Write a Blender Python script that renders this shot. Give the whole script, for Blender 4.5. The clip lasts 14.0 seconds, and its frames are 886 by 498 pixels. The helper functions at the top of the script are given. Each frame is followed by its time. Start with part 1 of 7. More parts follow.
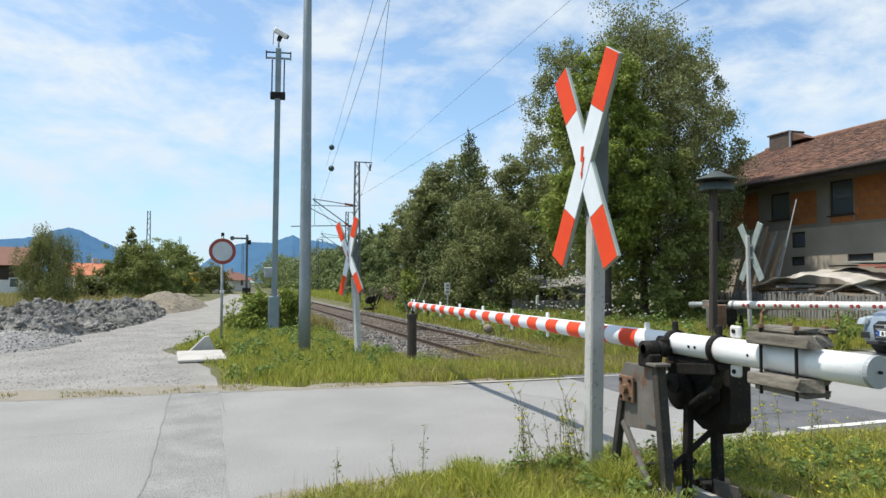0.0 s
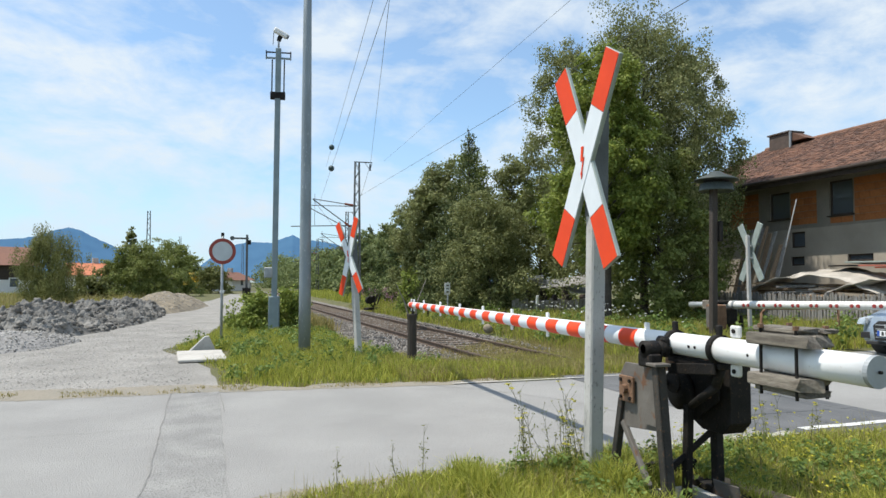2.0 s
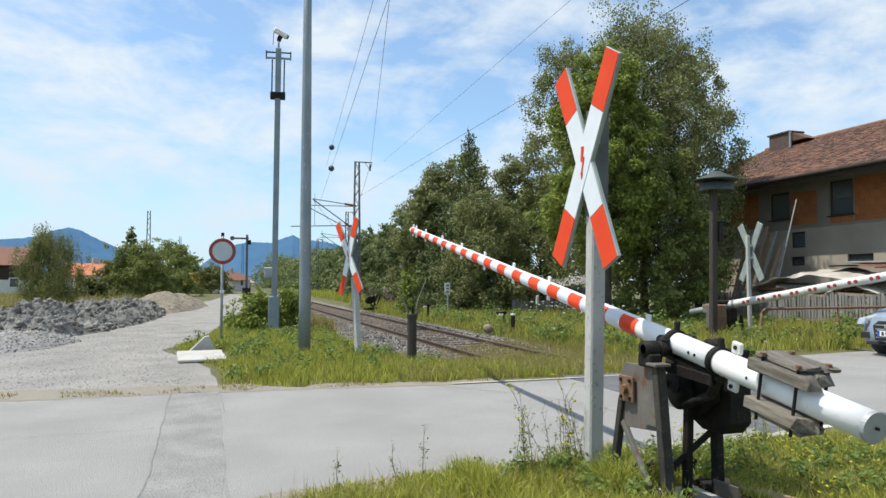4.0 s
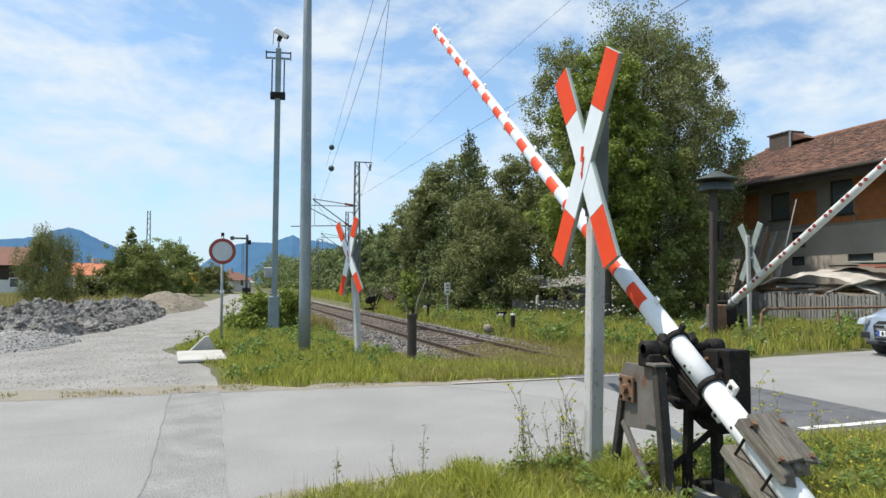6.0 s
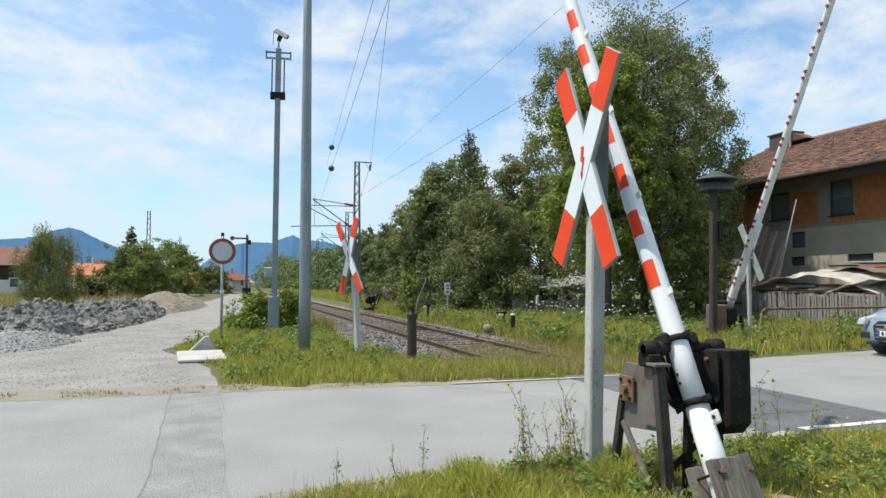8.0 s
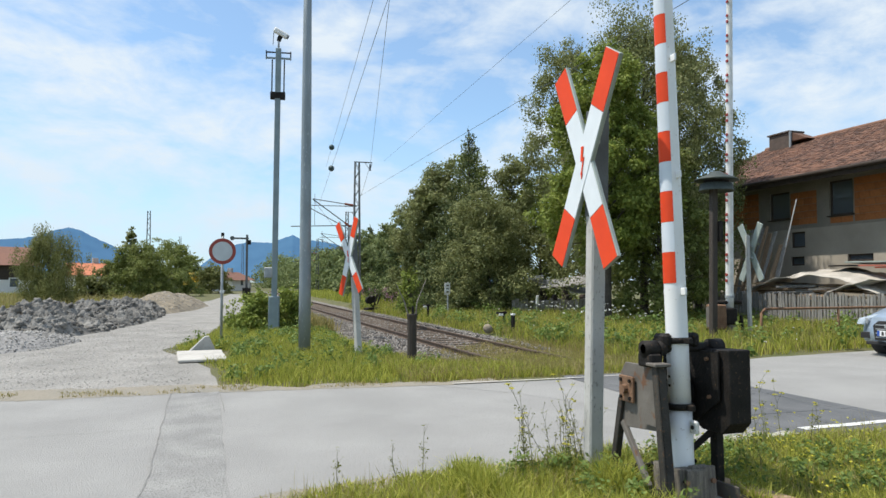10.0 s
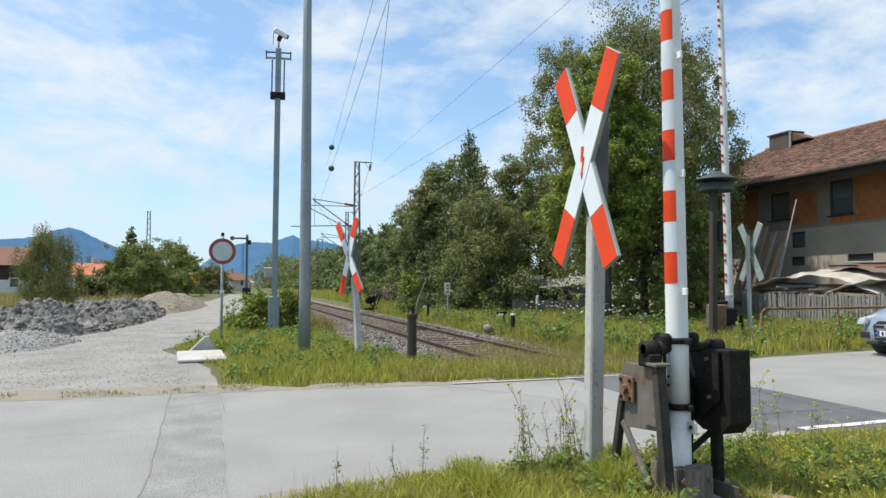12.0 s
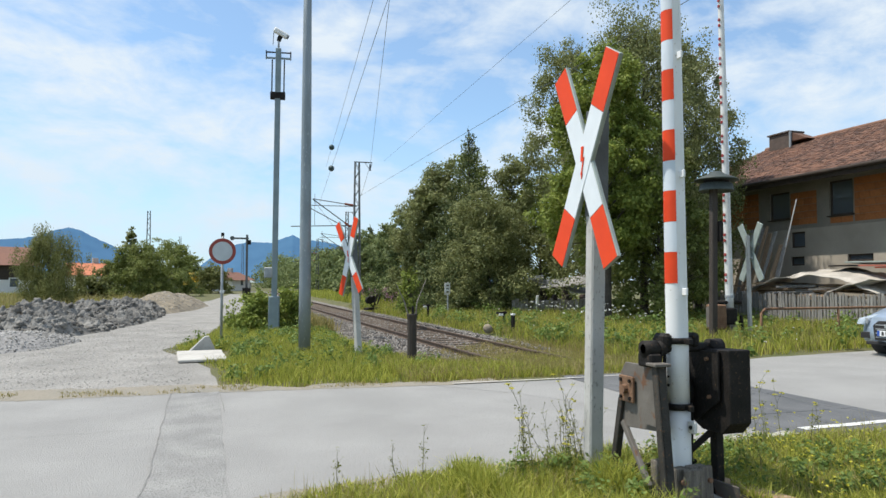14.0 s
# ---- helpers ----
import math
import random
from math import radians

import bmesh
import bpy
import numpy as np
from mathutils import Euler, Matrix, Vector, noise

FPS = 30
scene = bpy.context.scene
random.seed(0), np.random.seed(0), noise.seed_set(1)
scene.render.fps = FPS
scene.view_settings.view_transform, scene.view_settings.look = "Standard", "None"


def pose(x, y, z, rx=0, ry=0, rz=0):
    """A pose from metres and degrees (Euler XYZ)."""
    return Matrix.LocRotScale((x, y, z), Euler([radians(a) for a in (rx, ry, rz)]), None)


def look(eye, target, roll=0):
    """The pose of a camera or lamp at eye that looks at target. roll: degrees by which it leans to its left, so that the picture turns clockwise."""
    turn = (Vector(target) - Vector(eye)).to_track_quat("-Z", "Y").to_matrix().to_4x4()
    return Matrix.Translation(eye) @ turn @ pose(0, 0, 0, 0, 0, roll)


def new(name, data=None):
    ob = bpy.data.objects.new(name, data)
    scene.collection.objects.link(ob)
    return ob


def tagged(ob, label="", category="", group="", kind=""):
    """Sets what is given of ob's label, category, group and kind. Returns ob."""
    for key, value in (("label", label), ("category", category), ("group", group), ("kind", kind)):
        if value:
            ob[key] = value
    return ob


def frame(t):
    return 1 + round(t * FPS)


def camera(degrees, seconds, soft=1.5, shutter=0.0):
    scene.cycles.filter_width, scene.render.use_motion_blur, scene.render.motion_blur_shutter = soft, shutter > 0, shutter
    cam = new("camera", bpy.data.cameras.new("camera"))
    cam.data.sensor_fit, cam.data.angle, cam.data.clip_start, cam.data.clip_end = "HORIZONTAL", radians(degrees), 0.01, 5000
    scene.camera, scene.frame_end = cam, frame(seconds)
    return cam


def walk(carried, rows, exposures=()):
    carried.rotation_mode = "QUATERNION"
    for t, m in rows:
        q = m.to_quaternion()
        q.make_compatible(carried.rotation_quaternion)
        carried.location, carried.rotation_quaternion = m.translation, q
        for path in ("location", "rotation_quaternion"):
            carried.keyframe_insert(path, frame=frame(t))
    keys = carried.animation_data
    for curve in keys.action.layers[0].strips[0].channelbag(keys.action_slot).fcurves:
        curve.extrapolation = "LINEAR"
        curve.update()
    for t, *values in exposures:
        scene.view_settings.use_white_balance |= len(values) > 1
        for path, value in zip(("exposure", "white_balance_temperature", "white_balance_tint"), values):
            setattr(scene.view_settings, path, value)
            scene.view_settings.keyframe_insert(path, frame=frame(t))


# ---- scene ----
# World: X across the track (to the house), Y along the track, Z up. The road runs along X.
EYE = (0.0, 0.0, 1.445)
YAW, PITCH = radians(17.754), radians(2.75)
AIM = (EYE[0] + math.sin(YAW) * math.cos(PITCH), EYE[1] + math.cos(YAW) * math.cos(PITCH), EYE[2] + math.sin(PITCH))
cam = camera(65.13, 14.0, soft=1.5)
walk(cam, [(0.0, look(EYE, AIM)), (14.0, look(EYE, AIM))])

# ---- light ----
SUN_FROM = Vector((-0.45, 0.18, 1.0)).normalized()
sun = new("sun", bpy.data.lights.new("sun", "SUN"))
sun.data.energy, sun.data.angle, sun.data.color = 5.0, radians(0.53), (1.0, 0.945, 0.85)
sun.matrix_basis = look(SUN_FROM * 50, (0, 0, 0))


CLOUD_BANKS = [(-12.1, 15.2, 0.18, 0.15), (-6.8, 13.1, 0.16, 0.12), (-2.3, 11.3, 0.11, 0.06), (-13.2, 19.2, 0.09, -0.1), (-6.9, 19.5, 0.1, -0.12), (0.1, 17.5, 0.11, -0.14), (3.2, 14.7, 0.09, -0.1), (1.0, 20.8, 0.1, -0.06), (-2.0, 19.1, 0.05, 0.08), (3.3, 7.7, 0.11, -0.05), (-10.8, 6.6, 0.18, -0.07), (-3.9, 6.5, 0.13, -0.06), (8.6, 19.3, 0.09, 0.05), (11.0, 7.4, 0.09, 0.13), (15.7, 21.2, 0.06, 0.06), (21.4, 20.0, 0.12, 0.04), (13.8, 17.8, 0.09, -0.04), (10.1, 12.4, 0.1, -0.07), (19.9, 14.3, 0.1, -0.03), (46.6, 16.5, 0.21, 0.03), (44.6, 11.2, 0.1, -0.06)]


def build_world():
    w = bpy.data.worlds.new("sky")
    scene.world = w
    w.use_nodes = True
    nt = w.node_tree
    nt.nodes.clear()
    N, L = nt.nodes.new, nt.links.new
    out, bg = N("ShaderNodeOutputWorld"), N("ShaderNodeBackground")
    sky = N("ShaderNodeTexSky")
    sky.sky_type, sky.sun_disc = "NISHITA", False
    sky.sun_elevation = math.asin(SUN_FROM.z)
    sky.sun_rotation = math.atan2(SUN_FROM.x, SUN_FROM.y)
    sky.air_density, sky.dust_density, sky.ozone_density = 1.0, 0.6, 2.0
    tc, mp = N("ShaderNodeTexCoord"), N("ShaderNodeMapping")
    mp.inputs["Scale"].default_value = (1.0, 1.0, 2.2)
    mp.inputs["Location"].default_value = (0.72, 0.45, 0.1)
    L(tc.outputs["Generated"], mp.inputs["Vector"])
    n1, n2 = N("ShaderNodeTexNoise"), N("ShaderNodeTexNoise")
    n1.inputs["Scale"].default_value, n1.inputs["Detail"].default_value, n1.inputs["Roughness"].default_value = 4.3, 11.0, 0.60
    n1.inputs["Distortion"].default_value = 0.25
    n2.inputs["Scale"].default_value, n2.inputs["Detail"].default_value, n2.inputs["Roughness"].default_value = 9.0, 8.0, 0.6
    n2.inputs["Distortion"].default_value = 0.8
    L(mp.outputs[0], n1.inputs["Vector"])
    L(mp.outputs[0], n2.inputs["Vector"])
    add = N("ShaderNodeMath")
    add.operation = "MULTIPLY_ADD"
    add.inputs[1].default_value = 0.42
    L(n2.outputs[0], add.inputs[0])
    L(n1.outputs[0], add.inputs[2])
    # cloud banks and clear gaps: bearing and height in degrees, radius, how much thicker or thinner
    cover = add.outputs[0]
    for bearing, height, radius, amount in CLOUD_BANKS:
        far, soft, plus = N("ShaderNodeVectorMath"), N("ShaderNodeMapRange"), N("ShaderNodeMath")
        far.operation, soft.interpolation_type = "DISTANCE", "SMOOTHSTEP"
        b, h = radians(bearing), radians(height)
        far.inputs[1].default_value = (math.sin(b) * math.cos(h), math.cos(b) * math.cos(h), math.sin(h))
        L(tc.outputs["Generated"], far.inputs[0])
        soft.inputs[1].default_value, soft.inputs[2].default_value = 0.0, radius
        soft.inputs[3].default_value, soft.inputs[4].default_value = amount, 0.0
        L(far.outputs["Value"], soft.inputs[0])
        L(soft.outputs[0], plus.inputs[0])
        L(cover, plus.inputs[1])
        cover = plus.outputs[0]
    ramp = N("ShaderNodeValToRGB")
    ramp.color_ramp.elements[0].position, ramp.color_ramp.elements[0].color = 0.61, (0.19, 0.19, 0.19, 1)
    ramp.color_ramp.elements[1].position, ramp.color_ramp.elements[1].color = 0.87, (0.98, 0.98, 0.98, 1)
    L(cover, ramp.inputs[0])
    mix = N("ShaderNodeMixRGB")
    mix.inputs[2].default_value = (8.0, 8.9, 9.7, 1)
    gain = N("ShaderNodeMixRGB")
    gain.blend_type, gain.inputs[0].default_value, gain.inputs[2].default_value = "MULTIPLY", 1.0, (1.30, 1.72, 1.90, 1)
    L(sky.outputs[0], gain.inputs[1])
    L(ramp.outputs[0], mix.inputs[0])
    L(gain.outputs[0], mix.inputs[1])
    sep, hz = N("ShaderNodeSeparateXYZ"), N("ShaderNodeMapRange")
    hz.inputs[1].default_value, hz.inputs[2].default_value, hz.inputs[3].default_value, hz.inputs[4].default_value = -0.02, 0.24, 0.7, 0.0
    L(tc.outputs["Generated"], sep.inputs[0])
    L(sep.outputs["Z"], hz.inputs[0])
    low = N("ShaderNodeMixRGB")
    low.inputs[2].default_value = (6.3, 8.0, 9.6, 1)
    L(hz.outputs[0], low.inputs[0])
    L(mix.outputs[0], low.inputs[1])
    L(low.outputs[0], bg.inputs[0])
    bg.inputs[1].default_value = 0.1
    L(bg.outputs[0], out.inputs[0])


build_world()
scene.view_settings.exposure = 0.0

# ---- materials ----
def mat(name, c1, c2=None, scale=6.0, rough=0.75, metal=0.0, bump=0.25, bscale=None, c3=None, spots=0.0, detail=6.0, per=0.0, spec=0.5, stretch=(1, 1, 1), island=0.0):
    """Two tones mixed by noise, optional third as finer spots, bump from fine noise, per: brightness spread by object."""
    m = bpy.data.materials.new(name)
    m.use_nodes = True
    nt = m.node_tree
    N, L = nt.nodes.new, nt.links.new
    b = nt.nodes["Principled BSDF"]
    b.inputs["Roughness"].default_value, b.inputs["Metallic"].default_value = rough, metal
    b.inputs["Specular IOR Level"].default_value = spec
    c2 = c2 or tuple(v * 0.8 for v in c1)
    tc, mp = N("ShaderNodeTexCoord"), N("ShaderNodeMapping")
    mp.inputs["Scale"].default_value = stretch
    L(tc.outputs["Object"], mp.inputs["Vector"])
    n = N("ShaderNodeTexNoise")
    n.inputs["Scale"].default_value, n.inputs["Detail"].default_value = scale, detail
    L(mp.outputs[0], n.inputs["Vector"])
    r = N("ShaderNodeValToRGB")
    r.color_ramp.elements[0].position, r.color_ramp.elements[0].color = 0.35, (*c1, 1)
    r.color_ramp.elements[1].position, r.color_ramp.elements[1].color = 0.65, (*c2, 1)
    L(n.outputs[0], r.inputs[0])
    col = r.outputs[0]
    fine = N("ShaderNodeTexNoise")
    fine.inputs["Scale"].default_value, fine.inputs["Detail"].default_value = bscale or scale * 9, 5.0
    L(mp.outputs[0], fine.inputs["Vector"])
    if c3:
        r2 = N("ShaderNodeValToRGB")
        r2.color_ramp.elements[0].position = 0.62 - spots * 0.3
        r2.color_ramp.elements[1].position = 0.70 - spots * 0.3
        L(fine.outputs[0], r2.inputs[0])
        mx = N("ShaderNodeMixRGB")
        mx.inputs[2].default_value = (*c3, 1)
        L(r2.outputs[0], mx.inputs[0])
        L(col, mx.inputs[1])
        col = mx.outputs[0]
    if island:
        gi, mi, ui = N("ShaderNodeNewGeometry"), N("ShaderNodeMapRange"), N("ShaderNodeVectorMath")
        mi.inputs[3].default_value, mi.inputs[4].default_value = 1 - island, 1 + island
        L(gi.outputs["Random Per Island"], mi.inputs[0])
        ui.operation = "SCALE"
        L(col, ui.inputs[0])
        L(mi.outputs[0], ui.inputs["Scale"])
        col = ui.outputs[0]
    if per:
        oi, mr, mu = N("ShaderNodeObjectInfo"), N("ShaderNodeMapRange"), N("ShaderNodeVectorMath")
        mr.inputs[3].default_value, mr.inputs[4].default_value = 1 - per, 1 + per
        L(oi.outputs["Random"], mr.inputs[0])
        mu.operation = "SCALE"
        L(col, mu.inputs[0])
        L(mr.outputs[0], mu.inputs["Scale"])
        col = mu.outputs[0]
    L(col, b.inputs["Base Color"])
    if bump:
        bp = N("ShaderNodeBump")
        bp.inputs["Strength"].default_value, bp.inputs["Distance"].default_value = bump, 0.02
        L(fine.outputs[0], bp.inputs["Height"])
        L(bp.outputs[0], b.inputs["Normal"])
    return m


def leafy(name, c1, c2, trans=0.35, rough=0.55):
    """Foliage: colour varies leaf by leaf; light passes through the leaves."""
    m = bpy.data.materials.new(name)
    m.use_nodes = True
    nt = m.node_tree
    N, L = nt.nodes.new, nt.links.new
    b, out = nt.nodes["Principled BSDF"], nt.nodes["Material Output"]
    g, r = N("ShaderNodeNewGeometry"), N("ShaderNodeValToRGB")
    r.color_ramp.elements[0].color, r.color_ramp.elements[1].color = (*c1, 1), (*c2, 1)
    L(g.outputs["Random Per Island"], r.inputs[0])
    L(r.outputs[0], b.inputs["Base Color"])
    b.inputs["Roughness"].default_value = rough
    b.inputs["Specular IOR Level"].default_value = 0.18
    t, mx = N("ShaderNodeBsdfTranslucent"), N("ShaderNodeMixShader")
    L(r.outputs[0], t.inputs[0])
    mx.inputs[0].default_value = trans
    L(b.outputs[0], mx.inputs[1])
    L(t.outputs[0], mx.inputs[2])
    L(mx.outputs[0], out.inputs[0])
    return m


M = {}
M["ground"] = mat("meadow_soil", (0.085, 0.10, 0.026), (0.135, 0.115, 0.05), 0.6, 0.95, bump=0.8, bscale=46, c3=(0.045, 0.055, 0.016), spots=0.22, detail=10.0)
M["asphalt"] = mat("old_asphalt", (0.265, 0.26, 0.248), (0.318, 0.312, 0.298), 0.9, 0.9, bump=0.7, bscale=80, c3=(0.215, 0.21, 0.20), spots=0.24, detail=14.0)
M["asphalt_patch"] = mat("asphalt_patch", (0.235, 0.232, 0.222), (0.31, 0.305, 0.29), 2.5, 0.92, bump=0.9, bscale=62, c3=(0.165, 0.16, 0.15), spots=0.22)
M["gravel"] = mat("gravel", (0.235, 0.225, 0.205), (0.325, 0.31, 0.285), 0.9, 0.95, bump=0.9, bscale=52, c3=(0.18, 0.172, 0.158), spots=0.24, detail=14.0)
M["sand"] = mat("sandy_verge", (0.285, 0.252, 0.20), (0.25, 0.232, 0.196), 1.6, 0.95, bump=0.9, bscale=48, c3=(0.17, 0.15, 0.10), spots=0.22, detail=10.0)
M["rubber"] = mat("rubber_panel", (0.095, 0.098, 0.10), (0.13, 0.132, 0.135), 2.0, 0.8, bump=0.5, bscale=45)
M["line"] = mat("road_paint", (0.72, 0.71, 0.68), (0.5, 0.5, 0.48), 5, 0.8, bump=0.3)
M["line_worn"] = mat("worn_pale_strip", (0.52, 0.50, 0.46), (0.36, 0.345, 0.32), 4, 0.9, bump=0.5, c3=(0.25, 0.24, 0.22), spots=0.15)
M["rail"] = mat("rusty_rail", (0.07, 0.048, 0.035), (0.125, 0.085, 0.06), 7, 0.7, 0.1, bump=0.4)
M["post_pale"] = mat("pale_concrete_post", (0.50, 0.49, 0.46), (0.40, 0.39, 0.37), 5, 0.85, bump=0.3, c3=(0.28, 0.27, 0.25), spots=0.04, stretch=(1, 1, 0.5))
M["crack"] = mat("crack_filler", (0.185, 0.18, 0.17), (0.25, 0.245, 0.232), 6, 0.95)
M["sleeper"] = mat("sleeper_wood", (0.10, 0.075, 0.055), (0.16, 0.125, 0.095), 6, 0.9, bump=0.5, per=0.2)
M["ballast"] = mat("ballast", (0.27, 0.25, 0.225), (0.17, 0.15, 0.13), 3, 0.95, bump=1.0, bscale=20, c3=(0.08, 0.07, 0.06), spots=0.4)
M["white"] = mat("white_paint", (0.80, 0.80, 0.79), (0.72, 0.72, 0.71), 2.2, 0.45, bump=0.06, bscale=40, c3=(0.50, 0.47, 0.42), spots=-0.12)
M["white_old"] = mat("weathered_white", (0.74, 0.74, 0.72), (0.6, 0.59, 0.56), 5, 0.55, bump=0.1, c3=(0.36, 0.32, 0.27), spots=-0.02)
M["red"] = mat("reflective_red", (0.78, 0.068, 0.016), (0.66, 0.055, 0.014), 4, 0.55, bump=0.05, spec=0.25)
M["sheet_white"] = mat("reflective_white", (0.66, 0.71, 0.76), (0.60, 0.65, 0.70), 4, 0.4, bump=0.03)
M["sign_red"] = mat("sign_red", (0.78, 0.068, 0.016), (0.70, 0.06, 0.016), 5, 0.6, bump=0.05, spec=0.2)
M["sign_white"] = mat("sign_white", (0.74, 0.78, 0.80), (0.68, 0.72, 0.74), 5, 0.45, bump=0.04)
M["darkred"] = mat("faded_red", (0.33, 0.035, 0.025), (0.25, 0.03, 0.025), 5, 0.5)
M["galv"] = mat("galvanised_steel", (0.38, 0.40, 0.41), (0.28, 0.30, 0.31), 5, 0.55, 0.35, bump=0.15)
M["bluegrey"] = mat("blue_grey_paint", (0.22, 0.28, 0.30), (0.18, 0.23, 0.25), 4, 0.5, 0.1, bump=0.1)
M["mast_steel"] = mat("grey_mast_steel", (0.13, 0.14, 0.14), (0.09, 0.095, 0.095), 5, 0.65, 0.3)
M["darksteel"] = mat("greasy_steel", (0.012, 0.011, 0.010), (0.024, 0.021, 0.019), 6, 0.65, 0.0, bump=0.3, c3=(0.075, 0.048, 0.03), spots=-0.02, spec=0.16)
M["oldpaint"] = mat("old_grey_paint", (0.175, 0.16, 0.14), (0.125, 0.11, 0.095), 4, 0.65, 0.05, bump=0.35, bscale=11, c3=(0.16, 0.085, 0.05), spots=0.10, spec=0.3)
M["rust"] = mat("rust", (0.17, 0.088, 0.05), (0.24, 0.14, 0.08), 9, 0.85, 0.05, bump=0.5, c3=(0.07, 0.05, 0.04), spots=0.1)
M["weathered"] = mat("weathered_plank", (0.33, 0.295, 0.24), (0.19, 0.165, 0.135), 7, 0.9, bump=0.9, stretch=(9, 0.9, 9), per=0.2, c3=(0.08, 0.07, 0.06), spots=0.02)
M["greywood"] = mat("silver_grey_wood", (0.30, 0.29, 0.27), (0.19, 0.18, 0.165), 5, 0.9, bump=0.5, stretch=(5, 5, 0.7), per=0.2)
M["brownwood"] = mat("brown_boards", (0.42, 0.29, 0.18), (0.27, 0.18, 0.11), 5, 0.85, bump=0.5, stretch=(5, 5, 0.6), per=0.3)
M["concrete"] = mat("concrete", (0.46, 0.45, 0.42), (0.36, 0.35, 0.325), 4, 0.9, bump=0.35, c3=(0.25, 0.24, 0.22), spots=0.05)
M["bark"] = mat("bark", (0.10, 0.085, 0.065), (0.06, 0.05, 0.04), 6, 0.95, bump=0.8)
M["orangebrick"] = mat("orange_hollow_brick", (0.40, 0.145, 0.045), (0.31, 0.11, 0.034), 3, 0.9, bump=0.3, bscale=40, per=0.14)
# upper-wall plaster, darker than the lower: shade under the eaves is in the colour
M["plaster_shaded"] = mat("shaded_raw_plaster", (0.27, 0.245, 0.205), (0.20, 0.182, 0.152), 0.9, 0.95, bump=0.5, bscale=24, c3=(0.15, 0.135, 0.115), spots=0.10)
M["plaster"] = mat("grey_plaster", (0.42, 0.37, 0.30), (0.33, 0.29, 0.235), 0.8, 0.92, bump=0.3, bscale=30, c3=(0.30, 0.26, 0.21), spots=0.05)
M["tile"] = mat("clay_tile", (0.20, 0.10, 0.062), (0.12, 0.066, 0.046), 0.8, 0.9, bump=0.3, bscale=12, c3=(0.07, 0.05, 0.042), spots=0.08, per=0.6)
M["darkwood"] = mat("dark_stained_wood", (0.05, 0.035, 0.025), (0.035, 0.025, 0.02), 5, 0.8, bump=0.3)
# black car trim, and the painted dark of rooms behind windows
M["dark"] = mat("shade_and_black_trim", (0.02, 0.02, 0.02), (0.03, 0.03, 0.03), 4, 0.9)
M["backboard"] = mat("sign_back_aluminium", (0.33, 0.38, 0.35), (0.26, 0.30, 0.28), 5, 0.6, 0.2, bump=0.1)
M["rock"] = mat("rubble", (0.235, 0.225, 0.205), (0.125, 0.118, 0.106), 1.3, 0.95, bump=1.0, bscale=14, c3=(0.075, 0.07, 0.062), spots=0.16, island=0.35)
M["earth"] = mat("yellow_earth", (0.30, 0.25, 0.175), (0.22, 0.185, 0.135), 1.5, 0.95, bump=1.0, bscale=12, c3=(0.13, 0.12, 0.10), spots=0.25)
M["birch"] = leafy("birch_leaves", (0.125, 0.145, 0.05), (0.31, 0.325, 0.135), 0.3)
M["maple"] = leafy("maple_leaves", (0.13, 0.18, 0.03), (0.31, 0.355, 0.08), 0.3)
M["hedge"] = leafy("hedge_leaves", (0.12, 0.15, 0.038), (0.28, 0.31, 0.09), 0.3)
M["spruce"] = leafy("spruce_needles", (0.055, 0.08, 0.03), (0.15, 0.175, 0.065), 0.2)
M["willow"] = leafy("willow_leaves", (0.12, 0.14, 0.04), (0.29, 0.29, 0.11), 0.35)
M["grass"] = leafy("grass_blades", (0.175, 0.22, 0.028), (0.58, 0.56, 0.12), 0.42)
M["drygrass"] = leafy("dry_grass", (0.22, 0.2, 0.06), (0.47, 0.39, 0.17), 0.35)
# leaves of far trees: some distance haze is mixed into their colour
M["farwood"] = leafy("hazed_far_leaves", (0.1, 0.14, 0.05), (0.26, 0.3, 0.12), 0.3)
M["flower"] = leafy("white_flowers", (0.7, 0.7, 0.66), (0.8, 0.8, 0.76), 0.3)
M["yellow_flower"] = leafy("yellow_flowers", (0.55, 0.5, 0.04), (0.6, 0.55, 0.1), 0.3)


# ---- mesh helpers ----
def mesh_of(name, bm, material, smooth=False):
    me = bpy.data.meshes.new(name)
    bm.normal_update()
    bm.to_mesh(me)
    bm.free()
    for one in (material if isinstance(material, (list, tuple)) else [material]):
        me.materials.append(one)
    if smooth:
        for p in me.polygons:
            p.use_smooth = True
    return me


def part(name, bm, material, parent=None, label="", smooth=False):
    ob = new(name, mesh_of(name, bm, material, smooth))
    if parent:
        ob.parent = parent
    if label:
        ob["label"] = label
    return ob


def thing(name, x, y, z=0.0, rz=0.0, label="", category="", group="", kind=""):
    ob = new(name)
    ob.matrix_basis = pose(x, y, z, 0, 0, rz)
    ob.empty_display_size = 0.2
    return tagged(ob, label, category, group, kind)


def add_box(bm, sx, sy, sz, m=None, bevel=0.0):
    """A box with its centre at the origin of m."""
    got = bmesh.ops.create_cube(bm, size=1.0)["verts"]
    bmesh.ops.scale(bm, vec=(sx, sy, sz), verts=got)
    if bevel:
        edges = list({e for v in got for e in v.link_edges})
        res = bmesh.ops.bevel(bm, geom=edges, offset=bevel, segments=1, affect="EDGES")
        got = res["verts"]
    if m is not None:
        bmesh.ops.transform(bm, matrix=m, verts=list(got))
    return bm


def box(sx, sy, sz, m=None, bevel=0.006):
    return add_box(bmesh.new(), sx, sy, sz, m, bevel)


